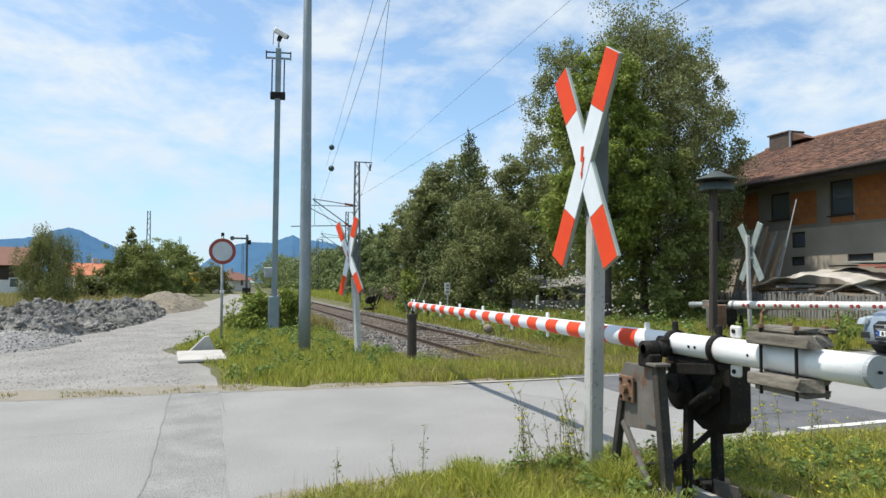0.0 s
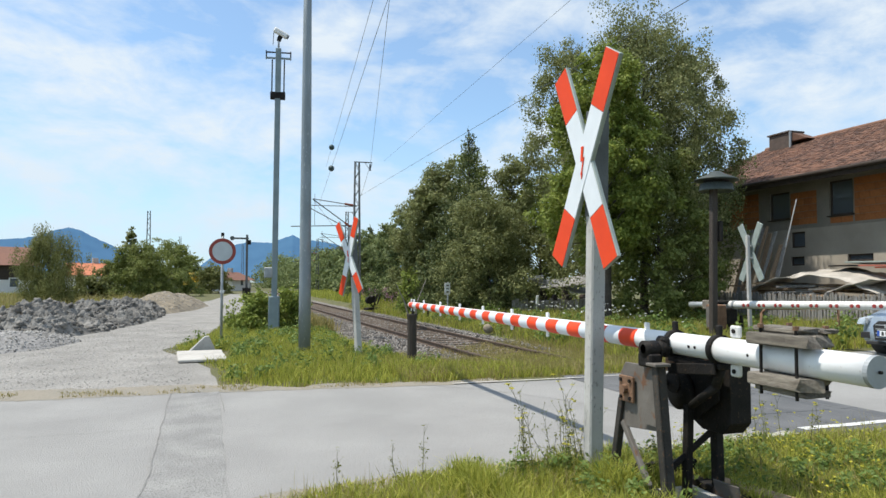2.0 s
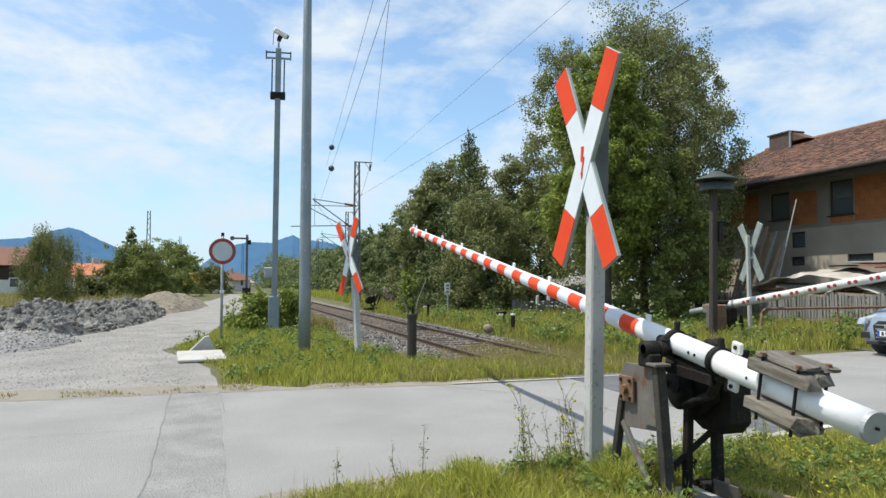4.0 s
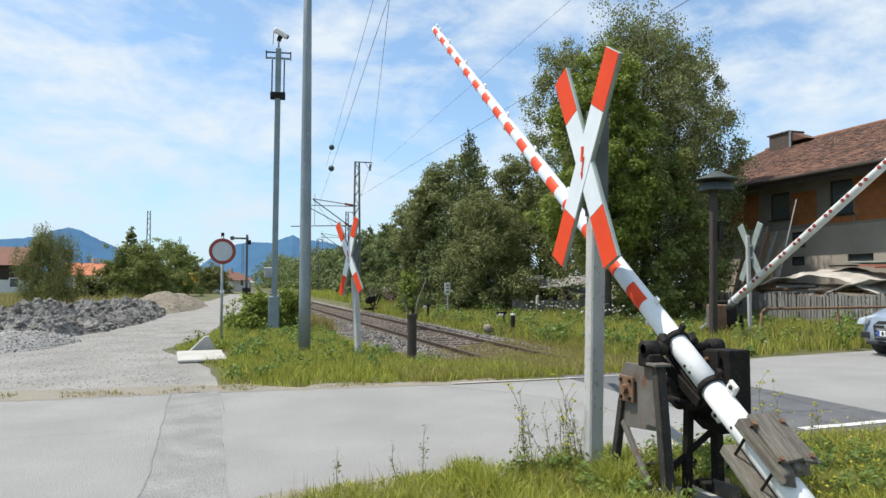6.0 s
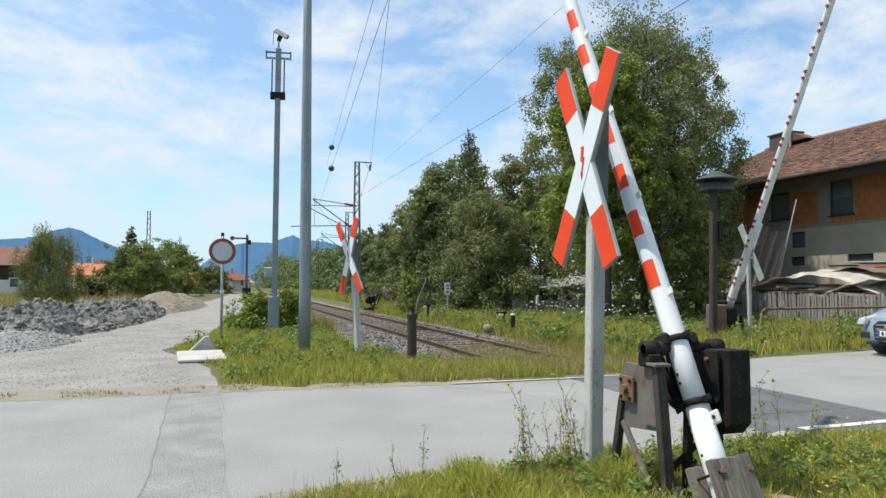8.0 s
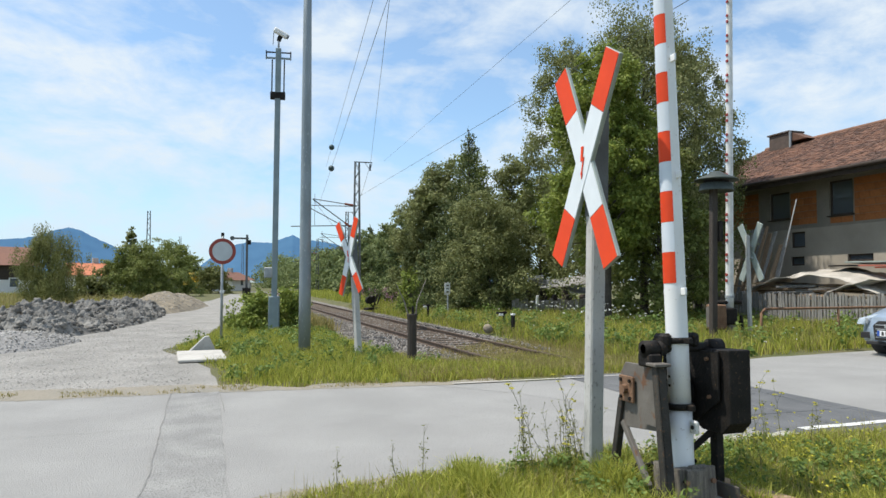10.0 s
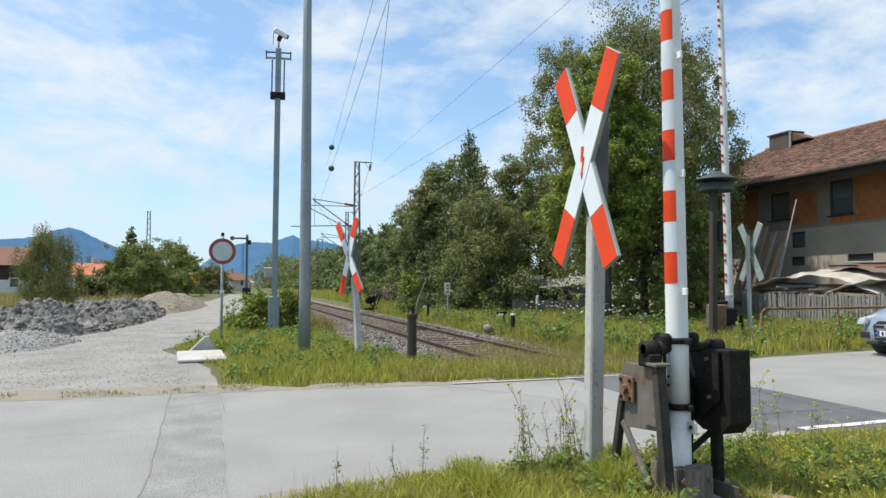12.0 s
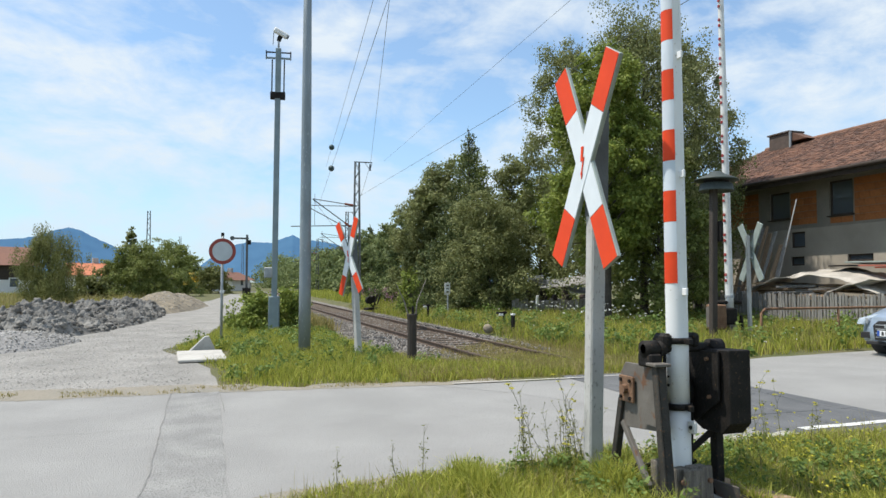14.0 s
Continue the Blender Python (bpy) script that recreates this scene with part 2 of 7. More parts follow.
def add_tube(bm, a, b, r1, r2=None, n=12, caps=True):
    a, b = Vector(a), Vector(b)
    d = b - a
    got = bmesh.ops.create_cone(bm, cap_ends=caps, segments=n, radius1=r1, radius2=r1 if r2 is None else r2, depth=d.length)["verts"]
    turn = d.to_track_quat("Z", "Y").to_matrix().to_4x4()
    bmesh.ops.transform(bm, matrix=Matrix.Translation((a + b) / 2) @ turn, verts=got)
    return bm


def tube(a, b, r1, r2=None, n=12):
    return add_tube(bmesh.new(), a, b, r1, r2, n)


def add_bar(bm, a, b, w, h, bevel=0.0):
    """A rectangular bar from a to b, w wide and h high."""
    a, b = Vector(a), Vector(b)
    d = b - a
    turn = d.to_track_quat("Y", "Z").to_matrix().to_4x4()
    return add_box(bm, w, d.length, h, Matrix.Translation((a + b) / 2) @ turn, bevel)


def bar(a, b, w, h, bevel=0.005):
    return add_bar(bmesh.new(), a, b, w, h, bevel)


def prism(points, depth, m=None, bevel=0.0):
    """An outline in the XY plane, given thickness along Z from 0 to depth."""
    bm = bmesh.new()
    f = bm.faces.new([bm.verts.new((x, y, 0)) for x, y in points])
    bm.normal_update()
    if f.normal.z > 0:
        f.normal_flip()
    up = bmesh.ops.extrude_face_region(bm, geom=[f])["geom"]
    bmesh.ops.translate(bm, vec=(0, 0, depth), verts=[v for v in up if isinstance(v, bmesh.types.BMVert)])
    bmesh.ops.recalc_face_normals(bm, faces=bm.faces)
    if bevel:
        bmesh.ops.bevel(bm, geom=list(bm.edges), offset=bevel, segments=1, affect="EDGES")
    if m is not None:
        bmesh.ops.transform(bm, matrix=m, verts=list(bm.verts))
    return bm


def raw(name, verts, faces, material, smooth=False, indices=None):
    me = bpy.data.meshes.new(name)
    me.from_pydata([tuple(v) for v in verts], [], faces)
    for one in (material if isinstance(material, (list, tuple)) else [material]):
        me.materials.append(one)
    if indices is not None:
        me.polygons.foreach_set("material_index", indices)
    if smooth:
        me.polygons.foreach_set("use_smooth", [True] * len(me.polygons))
    me.update()
    return me


def hills(x, y, s, seed=0.0):
    return noise.noise(Vector((x * s + seed, y * s - seed, seed)))


# ---- ground ----
PIT = (2.81, 3.15, 2.9, 4.16)


RAIL_MID = 5.92


def track_x(y):
    """The track bends gently to one side far off."""
    return RAIL_MID + 0.00016 * max(0.0, y - 25) ** 2


def ground_z(x, y):
    """Height of the ground: level at the road, a shallow bed under the track, gentle bumps in the meadow."""
    z = -0.012
    far = min(1.0, max(0.0, (y - 10.2) / 4.0))
    z -= 0.23 * far * math.exp(-((x - track_x(y) + 0.45) / 2.55) ** 4)
    field = min(1.0, max(0.0, (x - 8.5) / 4.0)) * far
    z += field * (0.10 * hills(x, y, 0.22, 3.1) + 0.05 * hills(x, y, 0.7, 1.2))
    near = min(1.0, max(0.0, (4.6 - y) / 1.0)) * min(1.0, max(0.0, (x + 0.5) / 2.0)) * min(1.0, max(0.0, (y + 3) / 3))
    z += near * 0.05 * hills(x, y, 1.1, 7.0)
    return z


def build_ground():
    xs = [-4000, -1500, -600, -250, -120, -70] + [-45 + 2.5 * i for i in range(15)] + [-7.5 + 0.75 * i for i in range(13)]
    xs += [1.9, 2.34, PIT[0], PIT[1], 3.6, 4.1, 4.7, 5.3, 5.9, 6.5, 7.1, 7.7, 8.3, 9, 10, 11, 12, 13, 14, 15, 16, 17, 18, 19, 20, 22, 24, 27, 30, 36, 45, 60, 90, 150, 300, 700, 1500, 4000]
    ys = [-4000, -1000, -300, -100, -40, -15, -6, -2, 0, 1.2, 2.2, PIT[2], 3.4, PIT[3], 4.4, 4.9, 5.4, 6.5, 8, 9.3, 10, 10.7, 11.4, 12.2, 13, 14]
    ys += [15 + i for i in range(16)] + [32 + 2.5 * i for i in range(14)] + [70, 80, 95, 115, 150, 220, 400, 900, 2000, 4500]
    verts = [(x, y, ground_z(x, y)) for y in ys for x in xs]
    w = len(xs)
    faces = []
    for j in range(len(ys) - 1):
        for i in range(w - 1):
            if PIT[0] <= xs[i] < PIT[1] and PIT[2] <= ys[j] < PIT[3]:
                continue
            a = j * w + i
            faces.append((a, a + 1, a + 1 + w, a + w))
    ob = new("ground", raw("ground", verts, faces, M["ground"], True))
    tagged(ob, "flat meadow ground of grass and bare soil", "ground", kind="structure")
    bm = bmesh.new()
    cx, cy = (PIT[0] + PIT[1]) / 2, (PIT[2] + PIT[3]) / 2
    sx, sy = PIT[1] - PIT[0], PIT[3] - PIT[2]
    for dx, dy, lx, ly in ((-sx / 2 - 0.03, 0, 0.06, sy + 0.12), (sx / 2 + 0.03, 0, 0.06, sy + 0.12), (0, -sy / 2 - 0.03, sx, 0.06), (0, sy / 2 + 0.03, sx, 0.06)):
        add_box(bm, lx, ly, 0.75, Matrix.Translation((cx + dx, cy + dy, -0.365)))
    add_box(bm, sx + 0.12, sy + 0.12, 0.06, Matrix.Translation((cx, cy, -0.77)))
    pit = part("counterweight_pit", bm, M["concrete"])
    tagged(pit, "concrete-lined pit for the barrier's counterweight", "pit", kind="structure")


def strip(name, near, far, z, material, cuts=1, jitter=0.0):
    """A level sheet between two edge lines of the same number of points."""
    bm = bmesh.new()
    rows = []
    for a, b in zip(near, far):
        rows.append([bm.verts.new((a[0] + (b[0] - a[0]) * k / cuts, a[1] + (b[1] - a[1]) * k / cuts, z)) for k in range(cuts + 1)])
    for r, s in zip(rows, rows[1:]):
        for k in range(cuts):
            bm.faces.new((r[k], s[k], s[k + 1], r[k + 1]))
    bmesh.ops.recalc_face_normals(bm, faces=bm.faces)
    return part(name, bm, material)


def wavy(points, step, amp, seed):
    """Points along a broken line with small sideways wander."""
    out = []
    for (x0, y0), (x1, y1) in zip(points, points[1:]):
        n = max(1, int(math.hypot(x1 - x0, y1 - y0) / step))
        for i in range(n):
            f = i / n
            x, y = x0 + (x1 - x0) * f, y0 + (y1 - y0) * f
            out.append((x + amp * hills(x * 3, y * 3, 1, seed), y + amp * hills(x * 3, y * 3, 1, seed + 9)))
    out.append(points[-1])
    return out


def at_x(points, x):
    for (x0, y0), (x1, y1) in zip(points, points[1:]):
        if x0 <= x <= x1:
            return y0 + (y1 - y0) * (x - x0) / (x1 - x0)
    return points[-1][1] if x > points[-1][0] else points[0][1]


ROAD_NEAR = [(-60, 3.6), (-3, 4.35), (0.0, 4.75), (0.9, 5.02), (2.6, 5.2), (4.7, 5.33), (7.0, 5.35), (9, 5.2), (60, 3.0)]
ROAD_FAR = [(-60, 10.4), (-2.5, 9.78), (0.0, 9.72), (3.1, 9.42), (5.3, 9.45), (7.0, 9.62), (9.7, 10.85), (13.1, 11.3), (20, 11.7), (60, 13)]


def build_road():
    xs = [-60, -30, -15] + [-8 + 0.25 * i for i in range(105)] + [20, 30, 60]
    top = [(x, at_x(ROAD_FAR, x) + (0.05 * hills(x, 2, 2.1, 4) + 0.03 * hills(x, 2, 7, 1) if -9 < x < 19 else 0)) for x in xs]
    low = [(x, at_x(ROAD_NEAR, x) + (0.06 * hills(x, 5, 1.7, 2) + 0.03 * hills(x, 5, 6, 3) if -9 < x < 19 else 0)) for x in xs]
    rd = strip("road", low, top, 0.0, M["asphalt"], 4)
    tagged(rd, "light grey weathered asphalt village road", "road", kind="structure")
    patch_l = wavy([(-0.52, 4.3), (-0.5, 5.7), (-0.6, 9.72)], 0.25, 0.03, 2)
    patch_r = wavy([(0.08, 4.5), (0.06, 5.55), (0.0, 9.72)], 0.25, 0.03, 5)
    n = min(len(patch_l), len(patch_r))
    tagged(strip("asphalt_patch", patch_l[:n], patch_r[:n], 0.004, M["asphalt_patch"]), "rough darker asphalt patch across the road", "road patch", kind="structure")
    verge_l = [(x, at_x(ROAD_FAR, x) - 0.07 + 0.13 * hills(x, 0, 1.3, 5) + 0.07 * hills(x, 2, 5.0, 4) + 0.03 * hills(x, 3, 14.0, 4)) for x in [-12 + 0.06 * i for i in range(266)]]
    verge_r = [(x, y + 0.42 + 0.45 * min(1.0, max(0.0, (0.6 - x) / 1.5)) + 0.26 * hills(x, 1, 1.4, 8) + 0.14 * hills(x, 4, 6.0, 2)) for x, y in verge_l]
    tagged(strip("verge", verge_l, verge_r, 0.003, M["sand"]), "sandy strip of dry grass beside the road", "verge", kind="structure")
    rows = []
    for x in [-12 + 0.12 * i for i in range(190)]:
        e = at_x(ROAD_NEAR, x) + 0.09 * hills(x, 0, 1.6, 6) + 0.05 * hills(x, 1, 6.0, 2)
        g = [e + 0.06, e - 0.06, e - 0.22 - 0.1 * hills(x, 5, 2.0, 9), e - 0.6]
        rows.append([(x, g[0], 0.004), (x, g[1], 0.0), (x, g[2], ground_z(x, g[2]) + 0.006), (x, g[3], ground_z(x, g[3]) - 0.03)])
    verts = [p for r in rows for p in r]
    faces = [(4 * i + k, 4 * i + k + 1, 4 * i + k + 5, 4 * i + k + 4) for i in range(len(rows) - 1) for k in range(3)]
    tagged(new("verge", raw("verge", verts, faces, M["sand"], True)), "sandy crumbling edge of the road", "verge", kind="structure")
    for nm, pts, w, lab in (("edge_line", [(3.15, 9.36), (5.3, 9.36), (7.1, 9.5)], 0.065, "worn white edge line on the road"), ("edge_line", [(5.42, 5.40), (7.3, 5.46)], 0.11, "worn white edge line on the road")):
        p = wavy(pts, 0.3, 0.015, 3)
        tagged(strip(nm, p, [(x, y + w) for x, y in p], 0.018, M["line"] if pts[0][1] < 7 else M["line_worn"]), lab, "road marking", kind="structure")
    for pts in ([(-0.52, 4.3), (-0.5, 5.7), (-0.6, 9.70)], [(0.06, 8.2), (0.0, 9.70)], [(2.9, 9.3), (3.7, 8.35), (4.15, 7.4), (4.3, 6.2)], [(-9, 7.6), (-4, 7.3), (-0.6, 7.45)]):
        p = wavy(pts, 0.15, 0.018, 7)
        tagged(strip("crack", p, [(x + 0.006 + 0.016 * abs(hills(x, y, 4, 1)), y + 0.008) for x, y in p], 0.008, M["crack"]), "dark crack in the road surface", "crack", "road cracks", "structure")
    lo = wavy([(3.3, 5.10), (4.4, 5.22), (5.3, 5.30)], 0.12, 0.04, 13)
    tagged(strip("edge_strip", lo, [(x, y + 0.17 + 0.08 * hills(x, y, 5, 3)) for x, y in lo], 0.010, M["line_worn"]), "pale worn concrete strip at the road edge", "road edge", kind="structure")
    # gravel yard and path beside the track
    left = [(-40, 9.7), (-40, 13), (-30, 15), (-12, 17), (-6.2, 19), (-4.6, 24), (-3.3, 30), (-2.2, 46), (-0.6, 60), (1.5, 95)]
    right = [(0.0, 9.76), (-0.1, 12.0), (-0.7, 14.4), (-1.15, 16.2), (-0.4, 20), (0.15, 26), (0.9, 35), (1.75, 47), (2.7, 62), (6, 95)]
    lw, rw = [], []
    for k in range(len(left) - 1):
        for i in range(6):
            f = i / 6
            lw.append(tuple(left[k][j] + (left[k + 1][j] - left[k][j]) * f for j in (0, 1)))
            x, y = (right[k][j] + (right[k + 1][j] - right[k][j]) * f for j in (0, 1))
            rw.append((x + 0.16 * hills(x, y, 1.3, 6), y))
    tagged(strip("gravel_yard", lw, rw, -0.008, M["gravel"], 6), "pale crushed gravel yard and track-side path", "gravel", kind="structure")


def rail_profile():
    return [(-0.06, -0.14), (0.06, -0.14), (0.06, -0.125), (0.012, -0.11), (0.012, -0.035), (0.035, -0.025), (0.035, 0), (-0.035, 0), (-0.035, -0.025), (-0.012, -0.035), (-0.012, -0.11), (-0.06, -0.125)]


def build_track():
    ys = [-30, -10, 0, 5.36, 9.6, 12] + [14 + 4 * i for i in range(30)]
    for off in (-0.75, 0.75):
        verts, faces, prof = [], [], rail_profile()
        k = len(prof)
        for y in ys:
            z = -0.012 if 5 < y < 10 else (-0.05 if y < 13 else -0.07)
            verts += [(track_x(y) + off + px, y, z + pz) for px, pz in prof]
        for j in range(len(ys) - 1):
            for i in range(k):
                faces.append((j * k + i, j * k + (i + 1) % k, (j + 1) * k + (i + 1) % k, (j + 1) * k + i))
        tagged(new("rail", raw("rail", verts, faces, M["rail"])), "rusty steel railway rail on ballast", "rail", "rails of the track", "structure")
    # ballast bed
    bm = bmesh.new()
    rows = []
    yy = [12.6 + 0.4 * i for i in range(65)] + [39 + 3 * i for i in range(30)]
    for y in yy:
        c = track_x(y)
        prof = [(-3.1, -0.18), (-2.5, -0.13), (-1.9, -0.15), (-1.2, -0.19), (-0.8, -0.205), (0, -0.205), (0.8, -0.205), (1.2, -0.19), (1.6, -0.15), (2.0, -0.2)]
        rows.append([bm.verts.new((c + px + 0.08 * hills(px * 4, y, 1.5, 3), y, pz + 0.03 * hills(px * 3, y * 2, 1.1, 5))) for px, pz in prof])
    for r, s in zip(rows, rows[1:]):
        for i in range(len(r) - 1):
            bm.faces.new((r[i], r[i + 1], s[i + 1], s[i]))
    tagged(part("ballast_bed", bm, M["ballast"], smooth=True), "grey-brown crushed stone ballast of the track", "ballast", kind="structure")
    # rubber crossing panels between and beside the rails
    tagged(strip("crossing_bed", [(5.02, 5.0), (7.02, 5.0)], [(5.02, 9.72), (7.02, 9.72)], 0.005, M["rubber"]), "dark bed under the crossing panels", "crossing bed", kind="structure")
    for i, (x0, x1) in enumerate(((5.25, 5.90), (5.94, 6.59), (6.75, 7.0))):
        for j in range(4):
            y0 = 5.05 + j * 1.16
            pb = part("rubber_panel", box(x1 - x0, 1.14, 0.06, Matrix.Translation(((x0 + x1) / 2, y0 + 0.57, -0.018)), 0.006), M["rubber"])
            tagged(pb, "dark rubber level crossing panel", "crossing panel", "rubber crossing panels", "structure")


build_ground()
build_road()
build_track()


# ---- barriers ----
def arc_sheet(r, y0, y1, a0, a1, n=10, taper=0.0):
    """A curved sheet wrapped round part of a tube along Y, between two angles in degrees (0: +X, 90: +Z)."""
    bm = bmesh.new()
    rows = []
    for y in (y0, y1):
        rr = r - taper * y
        rows.append([bm.verts.new((rr * math.cos(radians(a0 + (a1 - a0) * i / n)), y, rr * math.sin(radians(a0 + (a1 - a0) * i / n)))) for i in range(n + 1)])
    for i in range(n):
        bm.faces.new((rows[0][i], rows[0][i + 1], rows[1][i + 1], rows[1][i]))
    bmesh.ops.recalc_face_normals(bm, faces=bm.faces)
    return bm


def boom_tube(y0, y1, r0, r1, n=28, step=0.35):
    bm = bmesh.new()
    k = int((y1 - y0) / step)
    rings = []
    for j in range(k + 1):
        y = y0 + (y1 - y0) * j / k
        r = r0 + (r1 - r0) * max(0.0, y) / y1
        rings.append([bm.verts.new((r * math.cos(2 * math.pi * i / n), y, r * math.sin(2 * math.pi * i / n))) for i in range(n)])
    for a, b in zip(rings, rings[1:]):
        for i in range(n):
            bm.faces.new((a[i], b[i], b[(i + 1) % n], a[(i + 1) % n]))
    bm.faces.new(rings[0])
    bm.faces.new(list(reversed(rings[-1])))
    return bm


STRIPE, FIRST = 0.42, 0.408
BOOM_R0, BOOM_R1, BOOM_LEN = 0.074, 0.048, 6.98
PIVOT_H = 1.03


# rust-flecked leg paint, near black: shade on the legs is put into its colour
M["leg_shaded"] = mat("shaded_leg_paint", (0.03, 0.028, 0.025), (0.06, 0.054, 0.047), 5, 0.7, 0.0, bump=0.3, c3=(0.12, 0.07, 0.04), spots=0.03, spec=0.2)


def build_near_barrier():
    root = thing("level_crossing_barrier", 2.97, 4.04, 0.0, 0, "red and white level crossing barrier with timber counterweight", "barrier", "crossing barriers")
    # the boom lies along +Y from the shaft
    bm = boom_tube(-0.45, BOOM_LEN, BOOM_R0, BOOM_R1)
    boom = part("boom", bm, M["white"], root, "white tubular boom with red bands", True)
    taper = (BOOM_R0 - BOOM_R1) / BOOM_LEN
    for k in range(16):
        y0 = FIRST + STRIPE * k
        part("red_band", arc_sheet(BOOM_R0 + 0.0025, y0, y0 + 0.212, 118, 268, 12, taper), M["red"], boom, "red reflective band", True)
        if y0 + STRIPE < BOOM_LEN:
            part("pale_band", arc_sheet(BOOM_R0 + 0.002, y0 + 0.214, y0 + 0.418, 118, 268, 12, taper), M["sheet_white"], boom, "pale reflective band", True)
    for y in (0.35, 1.15, 1.97, 2.82, 3.68, 4.52, 5.36, 6.2, 6.75, 6.92):
        r = BOOM_R0 - taper * y
        part("clip", box(0.018, 0.05, 0.05, Matrix.Translation((0, y, r + 0.022)), 0.004), M["white"], boom)
        part("clip", box(0.018, 0.04, 0.05, Matrix.Translation((0, y, -r - 0.022)), 0.004), M["white"], boom)
    part("end_cap", tube((0, BOOM_LEN - 0.002, 0), (0, BOOM_LEN + 0.02, 0), BOOM_R1 - 0.004, None, 20), M["white"], boom, "", True)
    # sleeve that holds the tail of the boom
    part("tail_sleeve", boom_tube(-1.50, -0.44, 0.078, 0.078), M["white"], boom, "white painted tail of the boom", True)
    part("end_plate", tube((0, -1.525, 0), (0, -1.5, 0), 0.079, None, 28), M["galv"], boom, "grey steel end plate")
    part("plate_bolt", tube((0, -1.54, 0), (0, -1.52, 0), 0.008, None, 8), M["darksteel"], boom)
    for sy in (-0.42, 0.02):
        bmc = boom_tube(sy - 0.02, sy + 0.02, 0.092, 0.092, 28, 0.02)
        part("clamp", bmc, M["darksteel"], boom, "black steel clamp ring", True)
        part("clamp_lug", box(0.03, 0.04, 0.07, Matrix.Translation((0, sy, 0.115)), 0.006), M["darksteel"], boom)
    for sz in (0.135, -0.135):
        part("bracket", box(0.03, 0.085, 0.075, Matrix.Translation((0.02, -0.545, sz * 0.87)), 0.01), M["white_old"], boom, "white painted bracket plate with two holes")
        part("bracket_bolt", tube((-0.004, -0.545, sz * 0.9), (0.006, -0.545, sz * 0.9), 0.014, None, 8), M["darksteel"], boom)
    for yy, sgn in ((-0.22, 1), (-0.28, 1), (-0.75, 1)):
        part("boom_bolt", tube((-0.079, yy, 0.0), (-0.070, yy, 0.0), 0.010, None, 8), M["darksteel"], boom)
    # timber counterweights bolted above and below the tail
    r = random.Random(3)
    for k, (zz, xx, w, ln, yc) in enumerate(((0.112, -0.085, 0.10, 0.40, -1.00), (0.112, 0.045, 0.13, 0.37, -0.98), (0.164, -0.02, 0.15, 0.37, -0.99), (0.160, 0.09, 0.09, 0.36, -0.97), (-0.112, -0.085, 0.10, 0.42, -1.01), (-0.112, 0.045, 0.13, 0.37, -0.99), (-0.162, 0.0, 0.20, 0.33, -0.99))):
        bmw = box(w, ln, 0.066 if abs(zz) < 0.12 else 0.03, Matrix.Translation((xx, yc, zz)) @ pose(0, 0, 0, r.uniform(-1, 1), 0, r.uniform(-2.5, 2.5)), 0.007)
        for v in bmw.verts:
            if v.co.y < yc - 0.15:
                v.co.y -= 0.09 * noise.noise(Vector((v.co.x * 40, k * 3.1, v.co.z * 30)))
        part("timber_weight", bmw, M["weathered"], boom, "weathered grey oak plank")
    for yc in (-0.88, -1.13):
        for xx in (-0.1, 0.1):
            part("tie_bolt", tube((xx, yc, -0.195), (xx, yc, 0.185), 0.009, None, 8), M["darksteel"], boom, "dark tie bolt")
            part("nut", tube((xx, yc, 0.170), (xx, yc, 0.192), 0.017, None, 6), M["rust"], boom)
    part("cradle", bar((0.0, -0.47, -0.105), (0.0, 0.06, -0.105), 0.07, 0.035), M["darksteel"], boom, "black cradle under the boom")
    part("cradle_rib", bar((-0.05, -0.44, -0.12), (-0.05, 0.03, -0.17), 0.02, 0.07), M["darksteel"], boom)
    bmr = tube((0.02, -0.42, -0.10), (0.02, -0.36, -0.24), 0.03, None, 10)
    add_tube(bmr, (0.02, -0.36, -0.24), (0.02, -0.12, -0.40), 0.03, 0.026, 10)
    part("lifting_arm", bmr, M["darksteel"], boom, "black bent lifting arm", True)
    part("pivot_lug", box(0.07, 0.10, 0.14, Matrix.Translation((-0.1, 0.02, -0.02)), 0.02), M["darksteel"], boom)
    part("pivot_lug", box(0.07, 0.10, 0.14, Matrix.Translation((0.12, 0.02, -0.02)), 0.02), M["darksteel"], boom)
    # stand: two side frames, gear plate, shaft and weight box
    sx = -0.22
    part("side_plate", prism([(-0.14, 0.47), (0.36, 0.42), (0.36, 0.80), (0.30, 0.88), (-0.14, 0.89)], 0.02, Matrix(((0, 0, 1, sx), (1, 0, 0, 0), (0, 1, 0, 0), (0, 0, 0, 1))), 0.004), M["oldpaint"], root, "grey flaking painted side plate")
    part("front_leg", bar((sx - 0.015, -0.24, -0.1), (sx, -0.11, 0.89), 0.06, 0.055), M["leg_shaded"], root)
    part("leg_flange", bar((sx - 0.05, -0.235, -0.1), (sx - 0.036, -0.105, 0.89), 0.012, 0.07), M["leg_shaded"], root)
    part("rear_leg", bar((sx, 0.50, -0.1), (sx, 0.33, 0.62), 0.05, 0.055), M["leg_shaded"], root)
    part("brace", bar((sx, 0.33, 0.46), (sx, 0.02, 0.08), 0.035, 0.04), M["oldpaint"], root)
    part("gusset", prism([(0.0, 0.0), (0.16, 0.0), (0.0, 0.34)], 0.012, Matrix(((0, 0, 1, sx - 0.03), (1, 0, 0, -0.10), (0, 1, 0, 0.50), (0, 0, 0, 1)))), M["oldpaint"], root)
    part("cap_plate", box(0.12, 0.11, 0.02, Matrix.Translation((sx - 0.01, -0.11, 0.905)), 0.004), M["oldpaint"], root)
